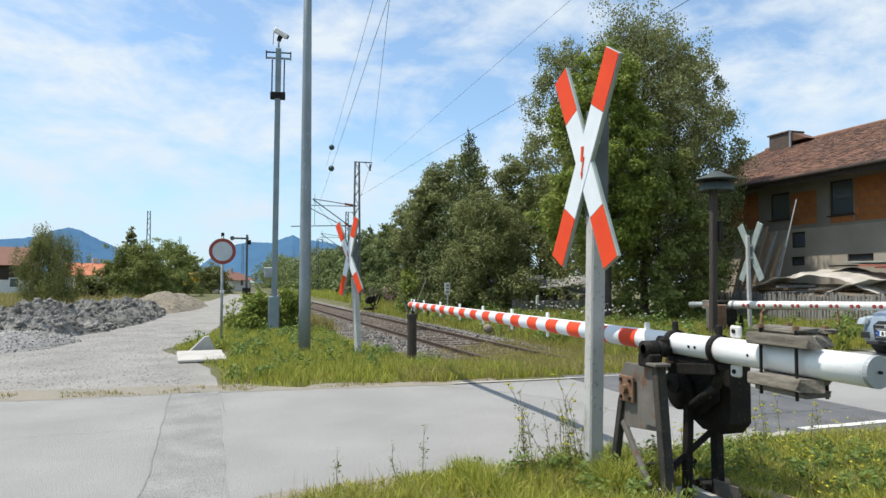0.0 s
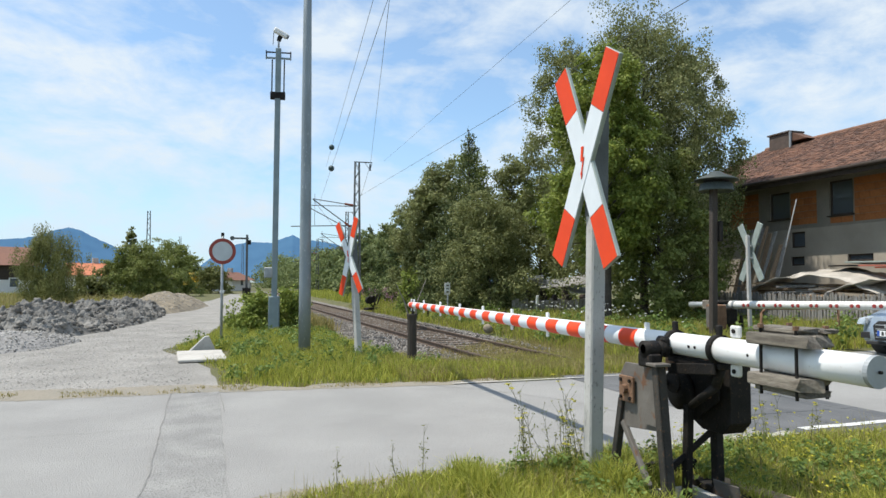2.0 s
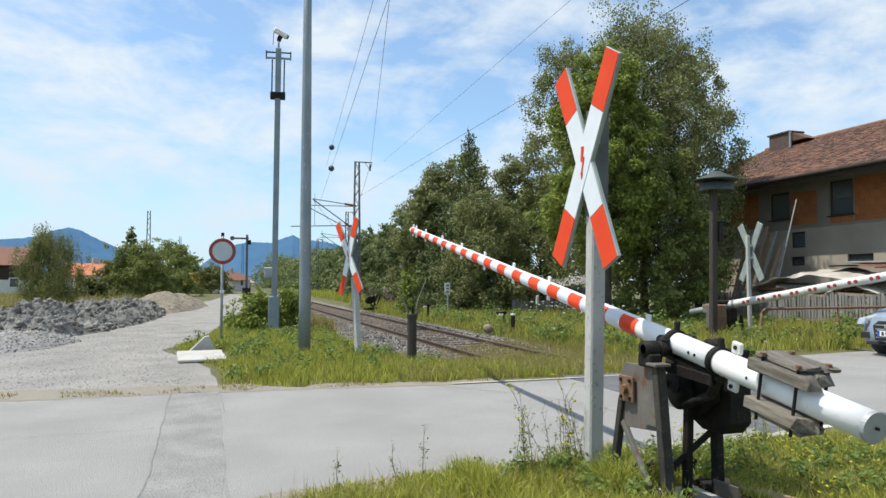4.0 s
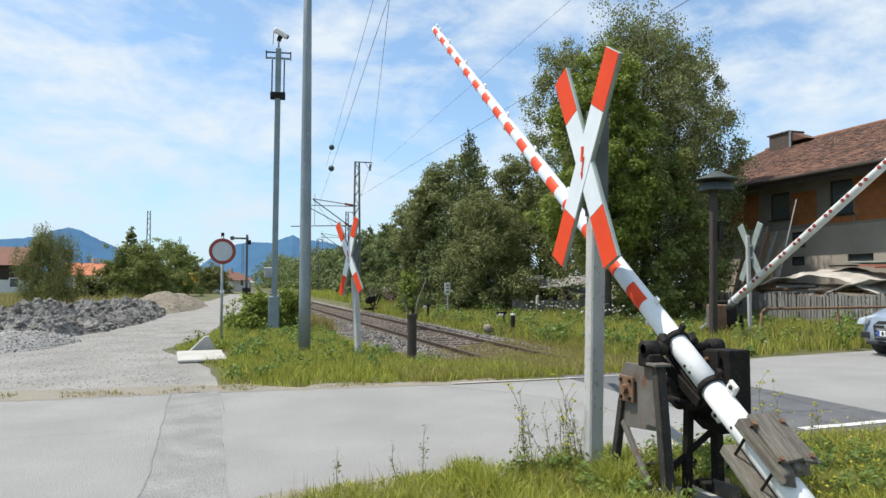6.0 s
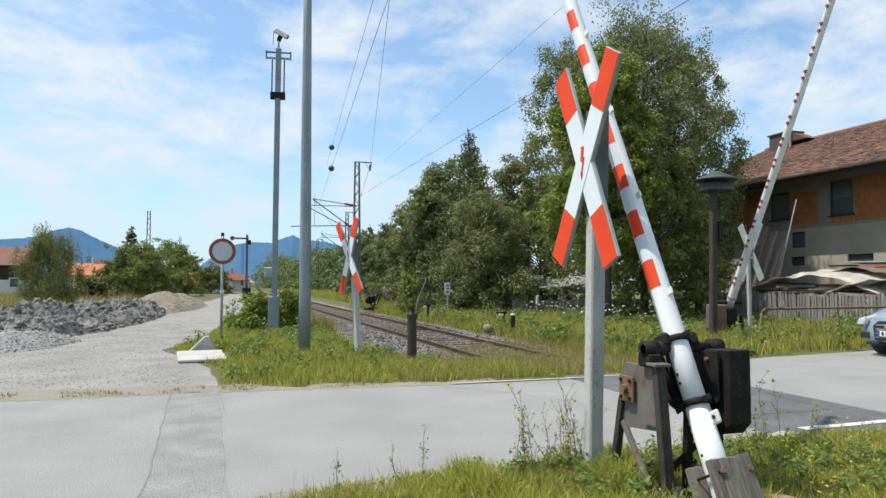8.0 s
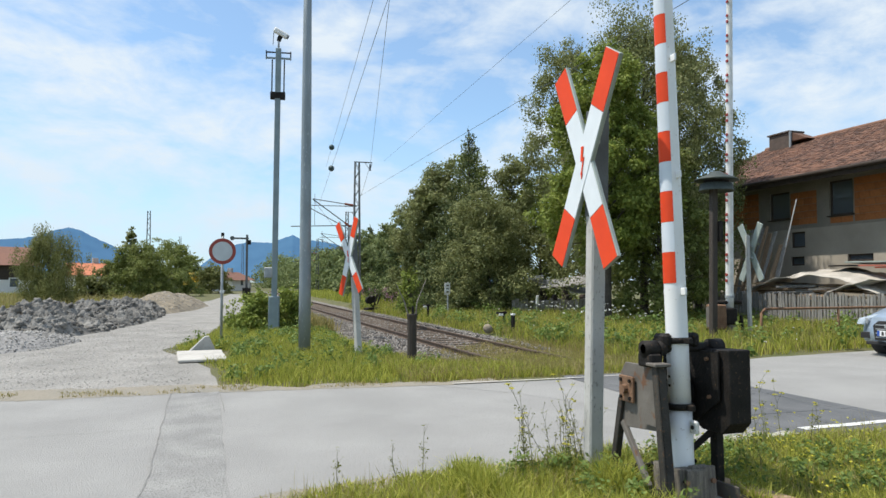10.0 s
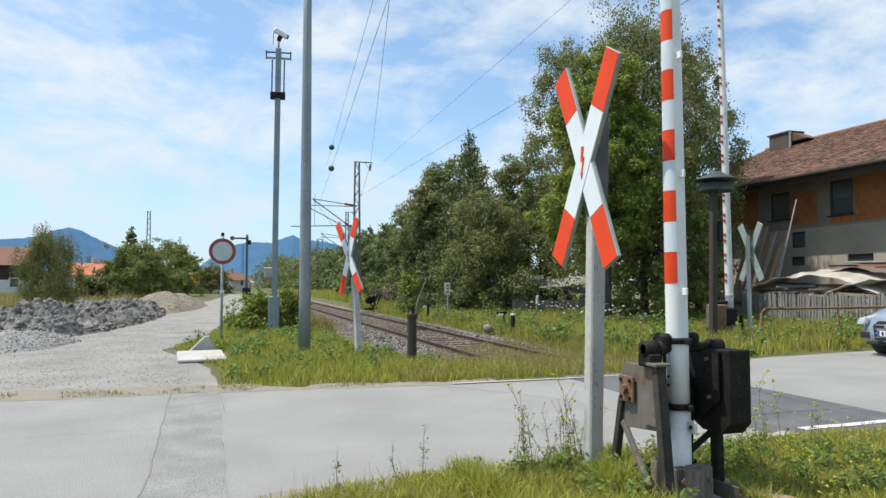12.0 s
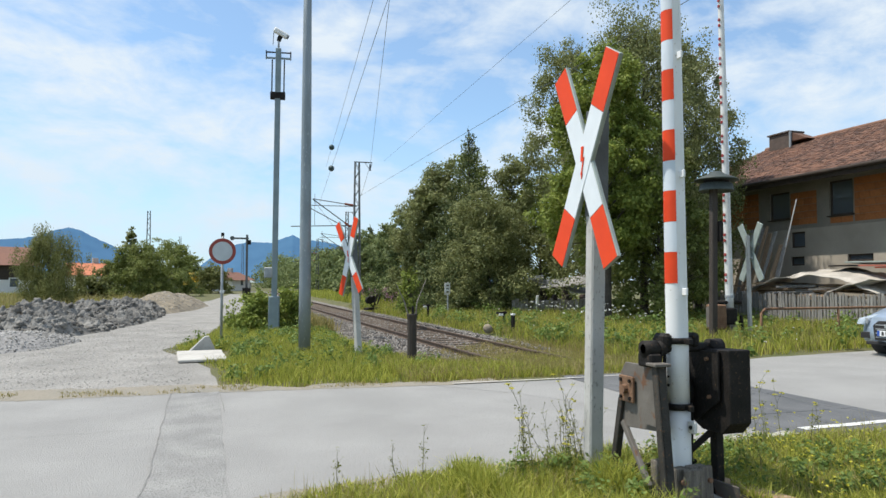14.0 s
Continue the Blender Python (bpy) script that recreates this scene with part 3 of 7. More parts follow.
    part("foot_beam", bar((sx, -0.35, 0.02), (sx, 0.55, 0.02), 0.10, 0.10), M["darksteel"], root)
    fl = part("bearing_flange", box(0.02, 0.17, 0.18, Matrix.Translation((sx - 0.022, 0.245, 0.70)), 0.004), M["rust"], root, "rusty square bearing flange")
    part("hub", tube((sx - 0.065, 0.245, 0.70), (sx - 0.02, 0.245, 0.70), 0.032, None, 14), M["rust"], fl)
    for dy, dz in ((-0.055, -0.06), (0.055, -0.06), (-0.055, 0.06), (0.055, 0.06)):
        part("bolt", tube((sx - 0.045, 0.245 + dy, 0.70 + dz), (sx - 0.02, 0.245 + dy, 0.70 + dz), 0.013, None, 8), M["darksteel"], fl)
    part("shaft", tube((sx - 0.05, 0, PIVOT_H - 0.03), (0.36, 0, PIVOT_H - 0.03), 0.032, None, 16), M["darksteel"], root, "", True)
    for bx in (sx, 0.30):
        br = part("bearing", tube((bx - 0.05, 0, PIVOT_H - 0.03), (bx + 0.05, 0, PIVOT_H - 0.03), 0.055, None, 18), M["darksteel"], root, "black shaft bearing", True)
        part("bearing_foot", box(0.09, 0.15, 0.09, Matrix.Translation((bx, 0, PIVOT_H - 0.105)), 0.01), M["darksteel"], br)
    part("inner_plate", prism([(-0.20, 0.66), (0.03, 0.50), (0.34, 0.60), (0.34, 0.96), (-0.20, 0.99)], 0.016, Matrix(((0, 0, 1, 0.165), (1, 0, 0, 0), (0, 1, 0, 0), (0, 0, 0, 1))), 0.003), M["darksteel"], root, "black inner plate of the gear")
    part("gear_disc", tube((0.115, 0.16, 0.68), (0.16, 0.16, 0.68), 0.13, None, 28), M["darksteel"], root, "", True)
    for ky, kz in ((0.26, 0.90), (0.24, 0.62), (-0.1, 0.93), (-0.12, 0.68)):
        part("plate_bolt", tube((0.145, ky, kz), (0.17, ky, kz), 0.013, None, 8), M["rust"], root)
    part("cover_plate", box(0.012, 0.10, 0.12, pose(0.155, 0.30, 0.86, 0, 0, 0), 0.004), M["rust"], root, "rusty cover plate")
    part("pull_rod", tube((-0.14, 0.06, 0.95), (-0.14, 0.30, 0.55), 0.012, None, 8), M["darksteel"], root)
    part("shaft_collar", tube((-0.16, 0, PIVOT_H - 0.03), (-0.11, 0, PIVOT_H - 0.03), 0.05, None, 16), M["darksteel"], root, "", True)
    part("stay_plate", prism([(0.0, 0.89), (0.16, 0.885), (0.02, 1.0), (-0.02, 1.0)], 0.014, Matrix(((0, 0, 1, sx + 0.06), (1, 0, 0, -0.03), (0, 1, 0, 0), (0, 0, 0, 1))), 0.002), M["darksteel"], root)
    part("crank_disc", tube((0.10, 0.20, 0.74), (0.15, 0.20, 0.74), 0.08, None, 18), M["darksteel"], root)
    part("latch_plate", box(0.012, 0.09, 0.12, pose(-0.13, 0.10, 0.50, 12, 0, 0), 0.02), M["oldpaint"], root)
    part("latch_plate", box(0.012, 0.08, 0.11, pose(-0.13, 0.24, 0.80, 0, 0, 0), 0.015), M["rust"], root)
    part("cross_shaft", tube((sx, 0.27, 0.72), (0.32, 0.27, 0.72), 0.025, None, 12), M["darksteel"], root, "", True)
    part("weight_box", prism([(-0.27, 0.52), (-0.19, 0.44), (0.02, 0.44), (0.26, 0.56), (0.26, 0.98), (-0.27, 1.0)], 0.17, Matrix(((0, 0, 1, 0.20), (1, 0, 0, 0), (0, 1, 0, 0), (0, 0, 0, 1))), 0.006), M["darksteel"], root, "black sheet steel weight box")
    part("box_rib", bar((0.19, 0.04, 0.5), (0.19, 0.03, 1.0), 0.02, 0.06), M["darksteel"], root)
    part("rear_post", bar((0.30, -0.02, -0.1), (0.30, 0.0, 0.98), 0.06, 0.07), M["darksteel"], root)
    part("inner_leg", bar((0.13, 0.10, -0.1), (0.13, 0.06, 0.6), 0.05, 0.06), M["darksteel"], root)
    part("rear_brace", bar((0.30, -0.02, 0.46), (0.0, 0.15, 0.12), 0.03, 0.04), M["darksteel"], root)
    part("foot_beam", bar((0.32, -0.6, 0.0), (0.32, 0.4, 0.0), 0.12, 0.1), M["darksteel"], root)
    part("cross_beam", bar((-0.3, 0.36, 0.1), (0.4, 0.36, 0.1), 0.06, 0.08), M["darksteel"], root)
    part("guard_plate", box(0.012, 0.22, 0.17, pose(0.245, -0.18, 0.04, 0, -14, 6), 0.004), M["oldpaint"], root, "bent grey guard plate at the foot")
    part("foot_timber", box(0.14, 0.75, 0.10, pose(0.44, -0.30, 0.03, 0, 3, 12), 0.01), M["brownwood"], root, "rotten brown foot timber")
    return boom


def build_far_barrier():
    root = thing("level_crossing_barrier", 12.45, 14.76, 0.0, 180, "white level crossing barrier with red reflectors beyond the track", "barrier", "crossing barriers")
    r0, r1, ln = 0.10, 0.07, 9.0
    boom = part("boom", boom_tube(-0.1, ln, r0, r1), M["white_old"], root, "white tubular boom with red reflectors", True)
    taper = (r0 - r1) / ln
    for k in range(16):
        for d in (0.0, 0.15):
            y = 0.62 + 0.515 * k + d
            rr = r0 - taper * y
            part("reflector", tube((rr * 0.97, y, -0.01), (rr + 0.022, y, -0.01), 0.042, 0.036, 12), M["darkred"], boom, "round dark red reflector")
    part("end_cap", tube((0, ln - 0.002, 0), (0, ln + 0.02, 0), r1 * 0.95, None, 16), M["white"], boom)
    part("tail_tube", boom_tube(-1.55, 0.1, 0.075, 0.075), M["galv"], boom, "grey steel tail of the boom", True)
    part("tail_weight", box(0.24, 0.42, 0.24, Matrix.Translation((0, -0.72, 0)), 0.02), M["weathered"], boom, "weathered timber counterweight")
    part("clamp", boom_tube(0.18, 0.24, 0.115, 0.115, 24, 0.06), M["galv"], boom)
    part("housing", box(0.32, 0.42, 0.62, Matrix.Translation((0.58, 0.20, 0.58)), 0.03), M["rust"], root, "rust-brown steel gear housing")
    part("housing_door", box(0.012, 0.34, 0.5, Matrix.Translation((0.746, 0.20, 0.58)), 0.004), M["oldpaint"], root)
    part("gear_block", box(0.5, 0.5, 0.42, Matrix.Translation((0.12, -0.10, 0.58)), 0.03), M["darksteel"], root)
    part("shaft", tube((-0.35, 0, 0.93), (0.5, 0, 0.93), 0.05, None, 14), M["darksteel"], root, "", True)
    for dx in (-0.25, 0.4):
        part("leg", bar((dx, 0.2, 0), (dx, 0.12, 0.6), 0.06, 0.06), M["darksteel"], root)
        part("leg", bar((dx, -0.45, 0), (dx, -0.2, 0.6), 0.06, 0.06), M["darksteel"], root)
        part("brace", bar((dx, -0.4, 0.1), (dx, 0.15, 0.5), 0.04, 0.04), M["darksteel"], root)
    return boom


NEAR_BOOM = build_near_barrier()
FAR_BOOM = build_far_barrier()


# ---- crossing signs ----
def build_cross(x, y, lean_y, lean_x, length, width, post_h, cz, turn, label, bolt=True, post_w=0.115, post_mat="post_pale", steep=63.5):
    root = thing("crossing_sign", x, y, 0, turn, label, "railway sign", "crossing signs")
    root.matrix_basis = pose(x, y, 0, lean_x, lean_y, turn)
    part("post", box(post_w, post_w * 0.95, post_h + 0.3, Matrix.Translation((0, 0, (post_h - 0.3) / 2)), 0.012), M[post_mat], root, "grey square concrete post")
    for k, a in enumerate((steep, 180 - steep)):
        m = Matrix.Translation((-post_w / 2 - 0.04 - 0.004 * k, 0, cz)) @ Matrix.Rotation(radians(a), 4, "X")
        board = part("board", box(0.028, length, width, m, 0.003), M["backboard"], root, "saltire board with pale rim")
        q = length / 4
        for nm, c, ln, mt in (("red_end", -length / 2 + q / 2, q, "sign_red"), ("white_face", 0, length - 2 * q, "sign_white"), ("red_end", length / 2 - q / 2, q, "sign_red")):
            part(nm, box(0.004, ln - 0.006, width - 0.022, m @ Matrix.Translation((-0.0165, c, 0)), 0), M[mt], board, "red reflective end" if nm == "red_end" else "white reflective middle")
    for dz in (-0.16, 0.16):
        part("bracket", box(0.07, 0.20, 0.05, Matrix.Translation((-post_w / 2 - 0.005, 0, cz + dz)), 0.005), M["galv"], root)
    if turn != 180:
        # dark sleeve added round the post in place of shade from the boards
        part("post_channel", box(post_w + 0.012, post_w + 0.010, 0.8, Matrix.Translation((0.002, 0, cz + 0.0)), 0.004), M["mast_steel"], root, "dark grey sleeve for the shade of the boards on the post")
    if bolt:
        z0 = cz - 0.02
        pts = [(-0.035, 0.17), (0.03, 0.17), (0.005, 0.04), (0.05, 0.05), (-0.01, -0.14), (0.012, -0.13), (-0.02, -0.2), (-0.045, -0.12), (-0.028, -0.13), (0.012, 0.01), (-0.045, 0.0)]
        part("warning_flash", prism([(-a * 0.55, b * 0.66) for a, b in pts], 0.004, Matrix(((0, 0, -1, -post_w / 2 - 0.044 - 0.0205), (1, 0, 0, 0), (0, 1, 0, z0 + 0.03), (0, 0, 0, 1)))), M["sign_red"], root, "red electric flash")
    return root


build_cross(2.70, 4.72, 0.0, 2.6, 1.69, 0.215, 2.72, 2.345, 0, "large red and white level crossing saltire leaning on grey post", steep=62.0)
build_cross(2.57, 13.39, 0.0, -6.2, 1.60, 0.175, 2.55, 1.96, 22, "small leaning red and white level crossing saltire in grass")
build_cross(12.93, 14.59, 0.0, 0.5, 1.62, 0.19, 2.65, 2.22, 180, "level crossing saltire seen from its grey back", post_w=0.09)


# ---- trees ----
def leaf_cloud(clumps, count, size, seed, droop=0.3, long=1.5):
    """Many small pointed leaves scattered round a list of (x, y, z, rx, ry, rz) clumps."""
    g = np.random.default_rng(seed)
    c = np.array(clumps)
    vol = (c[:, 3] * c[:, 4] * c[:, 5]) ** 0.6
    pick = g.choice(len(c), count, p=vol / vol.sum())
    d = g.normal(size=(count, 3))
    d /= np.linalg.norm(d, axis=1)[:, None]
    d[:, 2] += 0.25
    d /= np.linalg.norm(d, axis=1)[:, None]
    rad = np.clip(g.normal(0.82, 0.30, count), 0.0, 1.5)
    p = c[pick, :3] + d * rad[:, None] * c[pick, 3:6]
    if droop > 0.6:
        p[:, 2] -= g.exponential(0.9, count) * c[pick, 5]
    n = d * 0.95 + g.normal(size=(count, 3)) * 0.5 + np.array((0, 0, 0.4))
    n /= np.linalg.norm(n, axis=1)[:, None]
    t = np.cross(n, g.normal(size=(count, 3)))
    t[:, 2] -= droop
    t /= np.linalg.norm(t, axis=1)[:, None] + 1e-9
    s = np.cross(n, t)
    s /= np.linalg.norm(s, axis=1)[:, None] + 1e-9
    ln = size * g.uniform(0.6, 1.35, count)[:, None]
    w = ln / long / 2
    v = np.stack([p - t * ln / 2, p + s * w, p + t * ln / 2, p - s * w], 1).reshape(-1, 3)
    return v, np.arange(count * 4).reshape(-1, 4)


def fast_mesh(name, v, f, material):
    me = bpy.data.meshes.new(name)
    k = f.shape[1]
    me.vertices.add(len(v))
    me.vertices.foreach_set("co", np.asarray(v, dtype=np.float32).ravel())
    me.loops.add(f.size)
    me.loops.foreach_set("vertex_index", f.astype(np.int32).ravel())
    me.polygons.add(len(f))
    me.polygons.foreach_set("loop_start", np.arange(0, f.size, k, dtype=np.int32))
    me.materials.append(material)
    me.update(calc_edges=True)
    return me


def limb_mesh(h, r, branches, seed, crown_base):
    """A tapered, slightly crooked trunk with limbs that reach into the crown."""
    rd = random.Random(seed)
    bm = bmesh.new()
    k, p, rr = 5, Vector((0, 0, -0.2)), r
    line = [p.copy()]
    for i in range(k):
        q = Vector((rd.uniform(-0.05, 0.05) * h * 0.3, rd.uniform(-0.05, 0.05) * h * 0.3, h * 0.9 * (i + 1) / k))
        r2 = r * (1 - 0.85 * (i + 1) / k)
        add_tube(bm, p, q, rr, r2, 9, False)
        p, rr = q, r2
        line.append(q.copy())
    for c in branches:
        z = max(crown_base, c[2] - 0.45 * math.hypot(c[0], c[1]) - 0.4)
        f = min(0.95, max(0.02, z / (h * 0.9)))
        i = min(k - 1, int(f * k))
        a = line[i].lerp(line[i + 1], f * k - i)
        b = Vector(c[:3])
        m = a.lerp(b, 0.5) + Vector((0, 0, 0.12 * (b - a).length))
        r1 = max(0.015, r * 0.35 * (1 - f * 0.6))
        add_tube(bm, a, m, r1, r1 * 0.6, 6, False)
        add_tube(bm, m, b, r1 * 0.6, r1 * 0.15, 5, False)
    return bm


def build_tree(x, y, h, w, label, kind, name, count, size, seed, base, clumps, shape, group, droop):
    """A broadleaf tree or bush: trunk, limbs and a crown of leaves in small uneven clumps."""
    rd = random.Random(seed)
    boughs, cl = max(30, clumps // 6), []
    for i in range(boughs):
        f = (i + 0.5) / boughs
        zz = h * (base + (0.95 - base) * f)
        if shape == "oval":
            env = math.sin(math.pi * min(1, 0.18 + 0.80 * f) ** 0.95) ** 0.6
        elif shape == "wand":
            env = 0.55 + 0.45 * math.sin(math.pi * min(1, 0.15 + 0.7 * f))
        else:
            env = math.sqrt(max(0.04, 1 - (f * 0.97) ** 2))
        a = i * 2.39996 + rd.uniform(-0.5, 0.5)
        lobe = 0.86 + 0.16 * math.sin(3 * a + f * 9 + seed) + 0.10 * math.sin(7 * a - f * 15 + seed)
        q = math.sqrt(rd.uniform(0.12, 1.0))
        R = w / 2 * env * lobe * rd.uniform(0.88, 1.06) * (1.12 if shape == "bush" else 1.0)
        spread = (w * (0.125 if shape == "bush" else 0.095) + 0.05) * rd.uniform(0.7, 1.35)
        bx, by = R * q * math.cos(a), R * q * math.sin(a)
        for j in range(8):
            s = spread * rd.uniform(0.32, 0.72)
            zs = s * (2.6 if shape == "wand" else rd.uniform(0.55, 0.95))
            cl.append((bx + rd.gauss(0, 0.62) * spread, by + rd.gauss(0, 0.62) * spread, zz + rd.gauss(0, 0.55) * spread, s, s, zs))
    root = thing(name, x, y, -0.05, 0, label, "bush" if "bush" in name else "tree", group)
    part("trunk", limb_mesh(h, max(0.025, h * 0.014), cl[:: max(1, len(cl) // 40)], seed, h * base), M["bark"], root, "", True)
    v, f = leaf_cloud(cl, count, size, seed, droop, 3.0 if shape == "wand" else 1.5)
    crown = new("crown", fast_mesh("crown", v, f, M[kind]))
    crown.parent = root
    return root


def build_spruce(x, y, h, w, label, seed, count, size):
    rd = random.Random(seed)
    cl = []
    for i in range(32):
        f = i / 32
        R = w / 2 * (1 - f) ** 0.9 + 0.08
        for j in range(max(5, int(20 * (1 - f)))):
            a, q = rd.uniform(0, 6.283), rd.uniform(0.25, 1.0)
            s = R * 0.20 + 0.12
            cl.append((R * q * math.cos(a), R * q * math.sin(a), h * (0.06 + 0.9 * f) - R * q * 0.22, s + 0.06, s + 0.06, h * 0.02 + 0.05))
    cl.append((0, 0, h * 0.97, 0.05, 0.05, h * 0.04))
    root = thing("spruce", x, y, -0.05, 0, label, "tree", "trees by the track")
    part("trunk", tube((0, 0, -0.2), (0, 0, h * 0.98), h * 0.016, 0.02, 9), M["bark"], root)
    v, f = leaf_cloud(cl, count, size, seed, 0.5, 2.4)
    crown = new("crown", fast_mesh("crown", v, f, M["spruce"]))
    crown.parent = root
    return root


def build_trees():
    build_tree(15.97, 23.76, 12.66, 7.39, "tall birch with grey-green drooping leaves beside house", "birch", "tree", 96000, 0.092, 4, 0.12, 520, "oval", "trees by the track", 0.9)
    build_tree(18.65, 23.95, 11.58, 4.41, "birch with grey-green drooping leaves beside house", "birch", "tree", 38000, 0.095, 41, 0.12, 320, "oval", "trees by the track", 0.9)
    build_tree(16.30, 31.01, 14.00, 5.34, "birch with thin airy crown", "birch", "tree", 36000, 0.105, 5, 0.15, 280, "oval", "trees by the track", 0.8)
    build_tree(13.00, 21.56, 9.84, 4.79, "bright green maple in front of birches", "maple", "tree", 52000, 0.12, 6, 0.26, 360, "oval", "trees by the track", 0.3)
    build_tree(15.01, 21.45, 6.16, 4.28, "dark leafy tree beside house", "hedge", "tree", 30000, 0.12, 7, 0.02, 240, "oval", "trees by the track", 0.3)
    build_tree(17.21, 35.44, 7.51, 6.04, "leafy green tree at the edge of meadow", "maple", "tree", 28000, 0.14, 8, 0.04, 240, "oval", "trees by the track", 0.3)
    build_spruce(11.58, 31.99, 9.21, 6.37, "dark green spruce rising above broadleaf trees", 3, 34000, 0.14)
    build_tree(11.02, 35.32, 7.96, 3.62, "slim leafy tree beside spruce", "birch", "tree", 26000, 0.12, 9, 0.02, 240, "bush", "trees by the track", 0.3)
    build_tree(11.75, 29.7, 5.6, 4.7, "broad leafy tree at the track", "birch", "tree", 40000, 0.095, 10, 0.01, 360, "bush", "trees by the track", 0.3)
    build_tree(14.35, 33.20, 7.94, 3.81, "leafy tree behind hedge", "birch", "tree", 20000, 0.13, 11, 0.02, 180, "bush", "trees by the track", 0.3)
    build_tree(12.50, 35.90, 8.61, 5.26, "leafy tree behind spruce", "hedge", "tree", 20000, 0.13, 17, 0.01, 200, "bush", "trees by the track", 0.3)
    build_tree(10.31, 35.55, 6.59, 3.62, "leafy tree at the track", "birch", "tree", 26000, 0.12, 12, 0.01, 240, "bush", "trees by the track", 0.3)
    build_tree(11.06, 42.66, 6.04, 3.58, "leafy tree at the track", "farwood", "tree", 22000, 0.14, 13, 0.01, 90, "bush", "trees by the track", 0.3)
    build_tree(11.99, 50.76, 5.52, 4.02, "leafy tree at the track", "farwood", "tree", 20000, 0.16, 14, 0.01, 80, "bush", "trees by the track", 0.3)
    build_tree(11.89, 57.09, 5.61, 4.02, "leafy tree behind the line mast", "farwood", "tree", 16000, 0.17, 15, 0.01, 70, "bush", "trees by the track", 0.3)
    build_spruce(15.37, 73.83, 7.81, 2.44, "small dark spruce behind line-side trees", 5, 4500, 0.3)
    build_tree(-7.74, 37.13, 3.73, 3.01, "tall willow bush behind rubble heap", "willow", "willow_bush", 34000, 0.1, 21, 0.02, 220, "wand", "bushes behind the heap", -1.6)
    build_tree(-5.56, 54.28, 4.05, 4.68, "dense green bush behind rubble heap", "hedge", "bush", 26000, 0.14, 22, 0.0, 160, "bush", "bushes behind the heap", 0.3)
    build_tree(-6.51, 56.69, 5.60, 1.27, "slim young tree in bushes", "birch", "tree", 3000, 0.18, 23, 0.3, 40, "oval", "bushes behind the heap", 0.3)
    build_tree(-4.77, 77.13, 5.55, 5.28, "dark leafy bush beside path", "hedge", "bush", 14000, 0.2, 24, 0.0, 110, "bush", "bushes behind the heap", 0.3)
    build_tree(-9.05, 65.90, 3.01, 2.69, "low leafy bush behind heap", "willow", "bush", 5000, 0.2, 25, 0.0, 40, "bush", "bushes behind the heap", 0.3)
    build_tree(-8.04, 49.82, 1.74, 2.02, "low leafy bush behind heap", "willow", "bush", 5000, 0.18, 26, 0.0, 40, "bush", "bushes behind the heap", 0.3)
    build_tree(-1.09, 94.85, 3.42, 4.77, "round green bush beside path", "willow", "bush", 5000, 0.28, 27, 0.0, 40, "bush", "bushes beside the path", 0.3)
    build_tree(-4.46, 106.43, 5.35, 4.89, "dark leafy bush beside path", "hedge", "bush", 5000, 0.3, 28, 0.0, 40, "bush", "bushes beside the path", 0.3)
    build_tree(1.0, 20.95, 1.10, 1.26, "leafy bush round mast foot", "maple", "bush", 4500, 0.085, 31, 0.0, 40, "bush", "bushes at the mast", 0.3)
    build_tree(2.0, 21.2, 1.31, 1.22, "leafy bush round mast foot", "maple", "bush", 4500, 0.085, 32, 0.0, 40, "bush", "bushes at the mast", 0.3)
    build_tree(0.72, 20.5, 0.60, 1.06, "leafy bush round mast foot", "maple", "bush", 3200, 0.085, 33, 0.0, 30, "bush", "bushes at the mast", 0.3)
    build_tree(6.17, 23.23, 1.91, 0.90, "young shrub with thin stems in meadow", "maple", "bush", 1300, 0.1, 34, 0.25, 30, "oval", "bushes at the mast", 0.3)
    build_tree(16.76, 83.88, 6.15, 5.89, "tree of the distant line-side wood", "farwood", "tree", 4200, 0.45, 50, 0.0, 70, "bush", "line-side wood", 0.3)
    build_tree(17.51, 92.04, 6.35, 6.44, "tree of the distant line-side wood", "farwood", "tree", 4200, 0.45, 51, 0.0, 70, "bush", "line-side wood", 0.3)
    build_tree(18.12, 100.25, 6.51, 6.99, "tree of the distant line-side wood", "farwood", "tree", 4200, 0.45, 52, 0.0, 70, "bush", "line-side wood", 0.3)
    build_tree(18.58, 108.50, 6.63, 7.55, "tree of the distant line-side wood", "farwood", "tree", 4200, 0.45, 53, 0.0, 70, "bush", "line-side wood", 0.3)
    build_tree(18.90, 116.80, 6.70, 8.10, "tree of the distant line-side wood", "farwood", "tree", 4200, 0.45, 54, 0.0, 70, "bush", "line-side wood", 0.3)
    build_tree(19.08, 125.14, 6.73, 8.66, "tree of the distant line-side wood", "farwood", "tree", 4200, 0.45, 55, 0.0, 70, "bush", "line-side wood", 0.3)
    build_tree(19.12, 133.53, 6.73, 9.21, "tree of the distant line-side wood", "farwood", "tree", 4200, 0.45, 56, 0.0, 70, "bush", "line-side wood", 0.3)
    build_tree(19.01, 141.96, 6.68, 9.76, "tree of the distant line-side wood", "farwood", "tree", 4200, 0.45, 57, 0.0, 70, "bush", "line-side wood", 0.3)
    build_tree(18.76, 150.44, 6.58, 10.32, "tree of the distant line-side wood", "farwood", "tree", 4200, 0.45, 58, 0.0, 70, "bush", "line-side wood", 0.3)
    build_tree(18.37, 158.97, 6.45, 10.87, "tree of the distant line-side wood", "farwood", "tree", 4200, 0.45, 59, 0.0, 70, "bush", "line-side wood", 0.3)
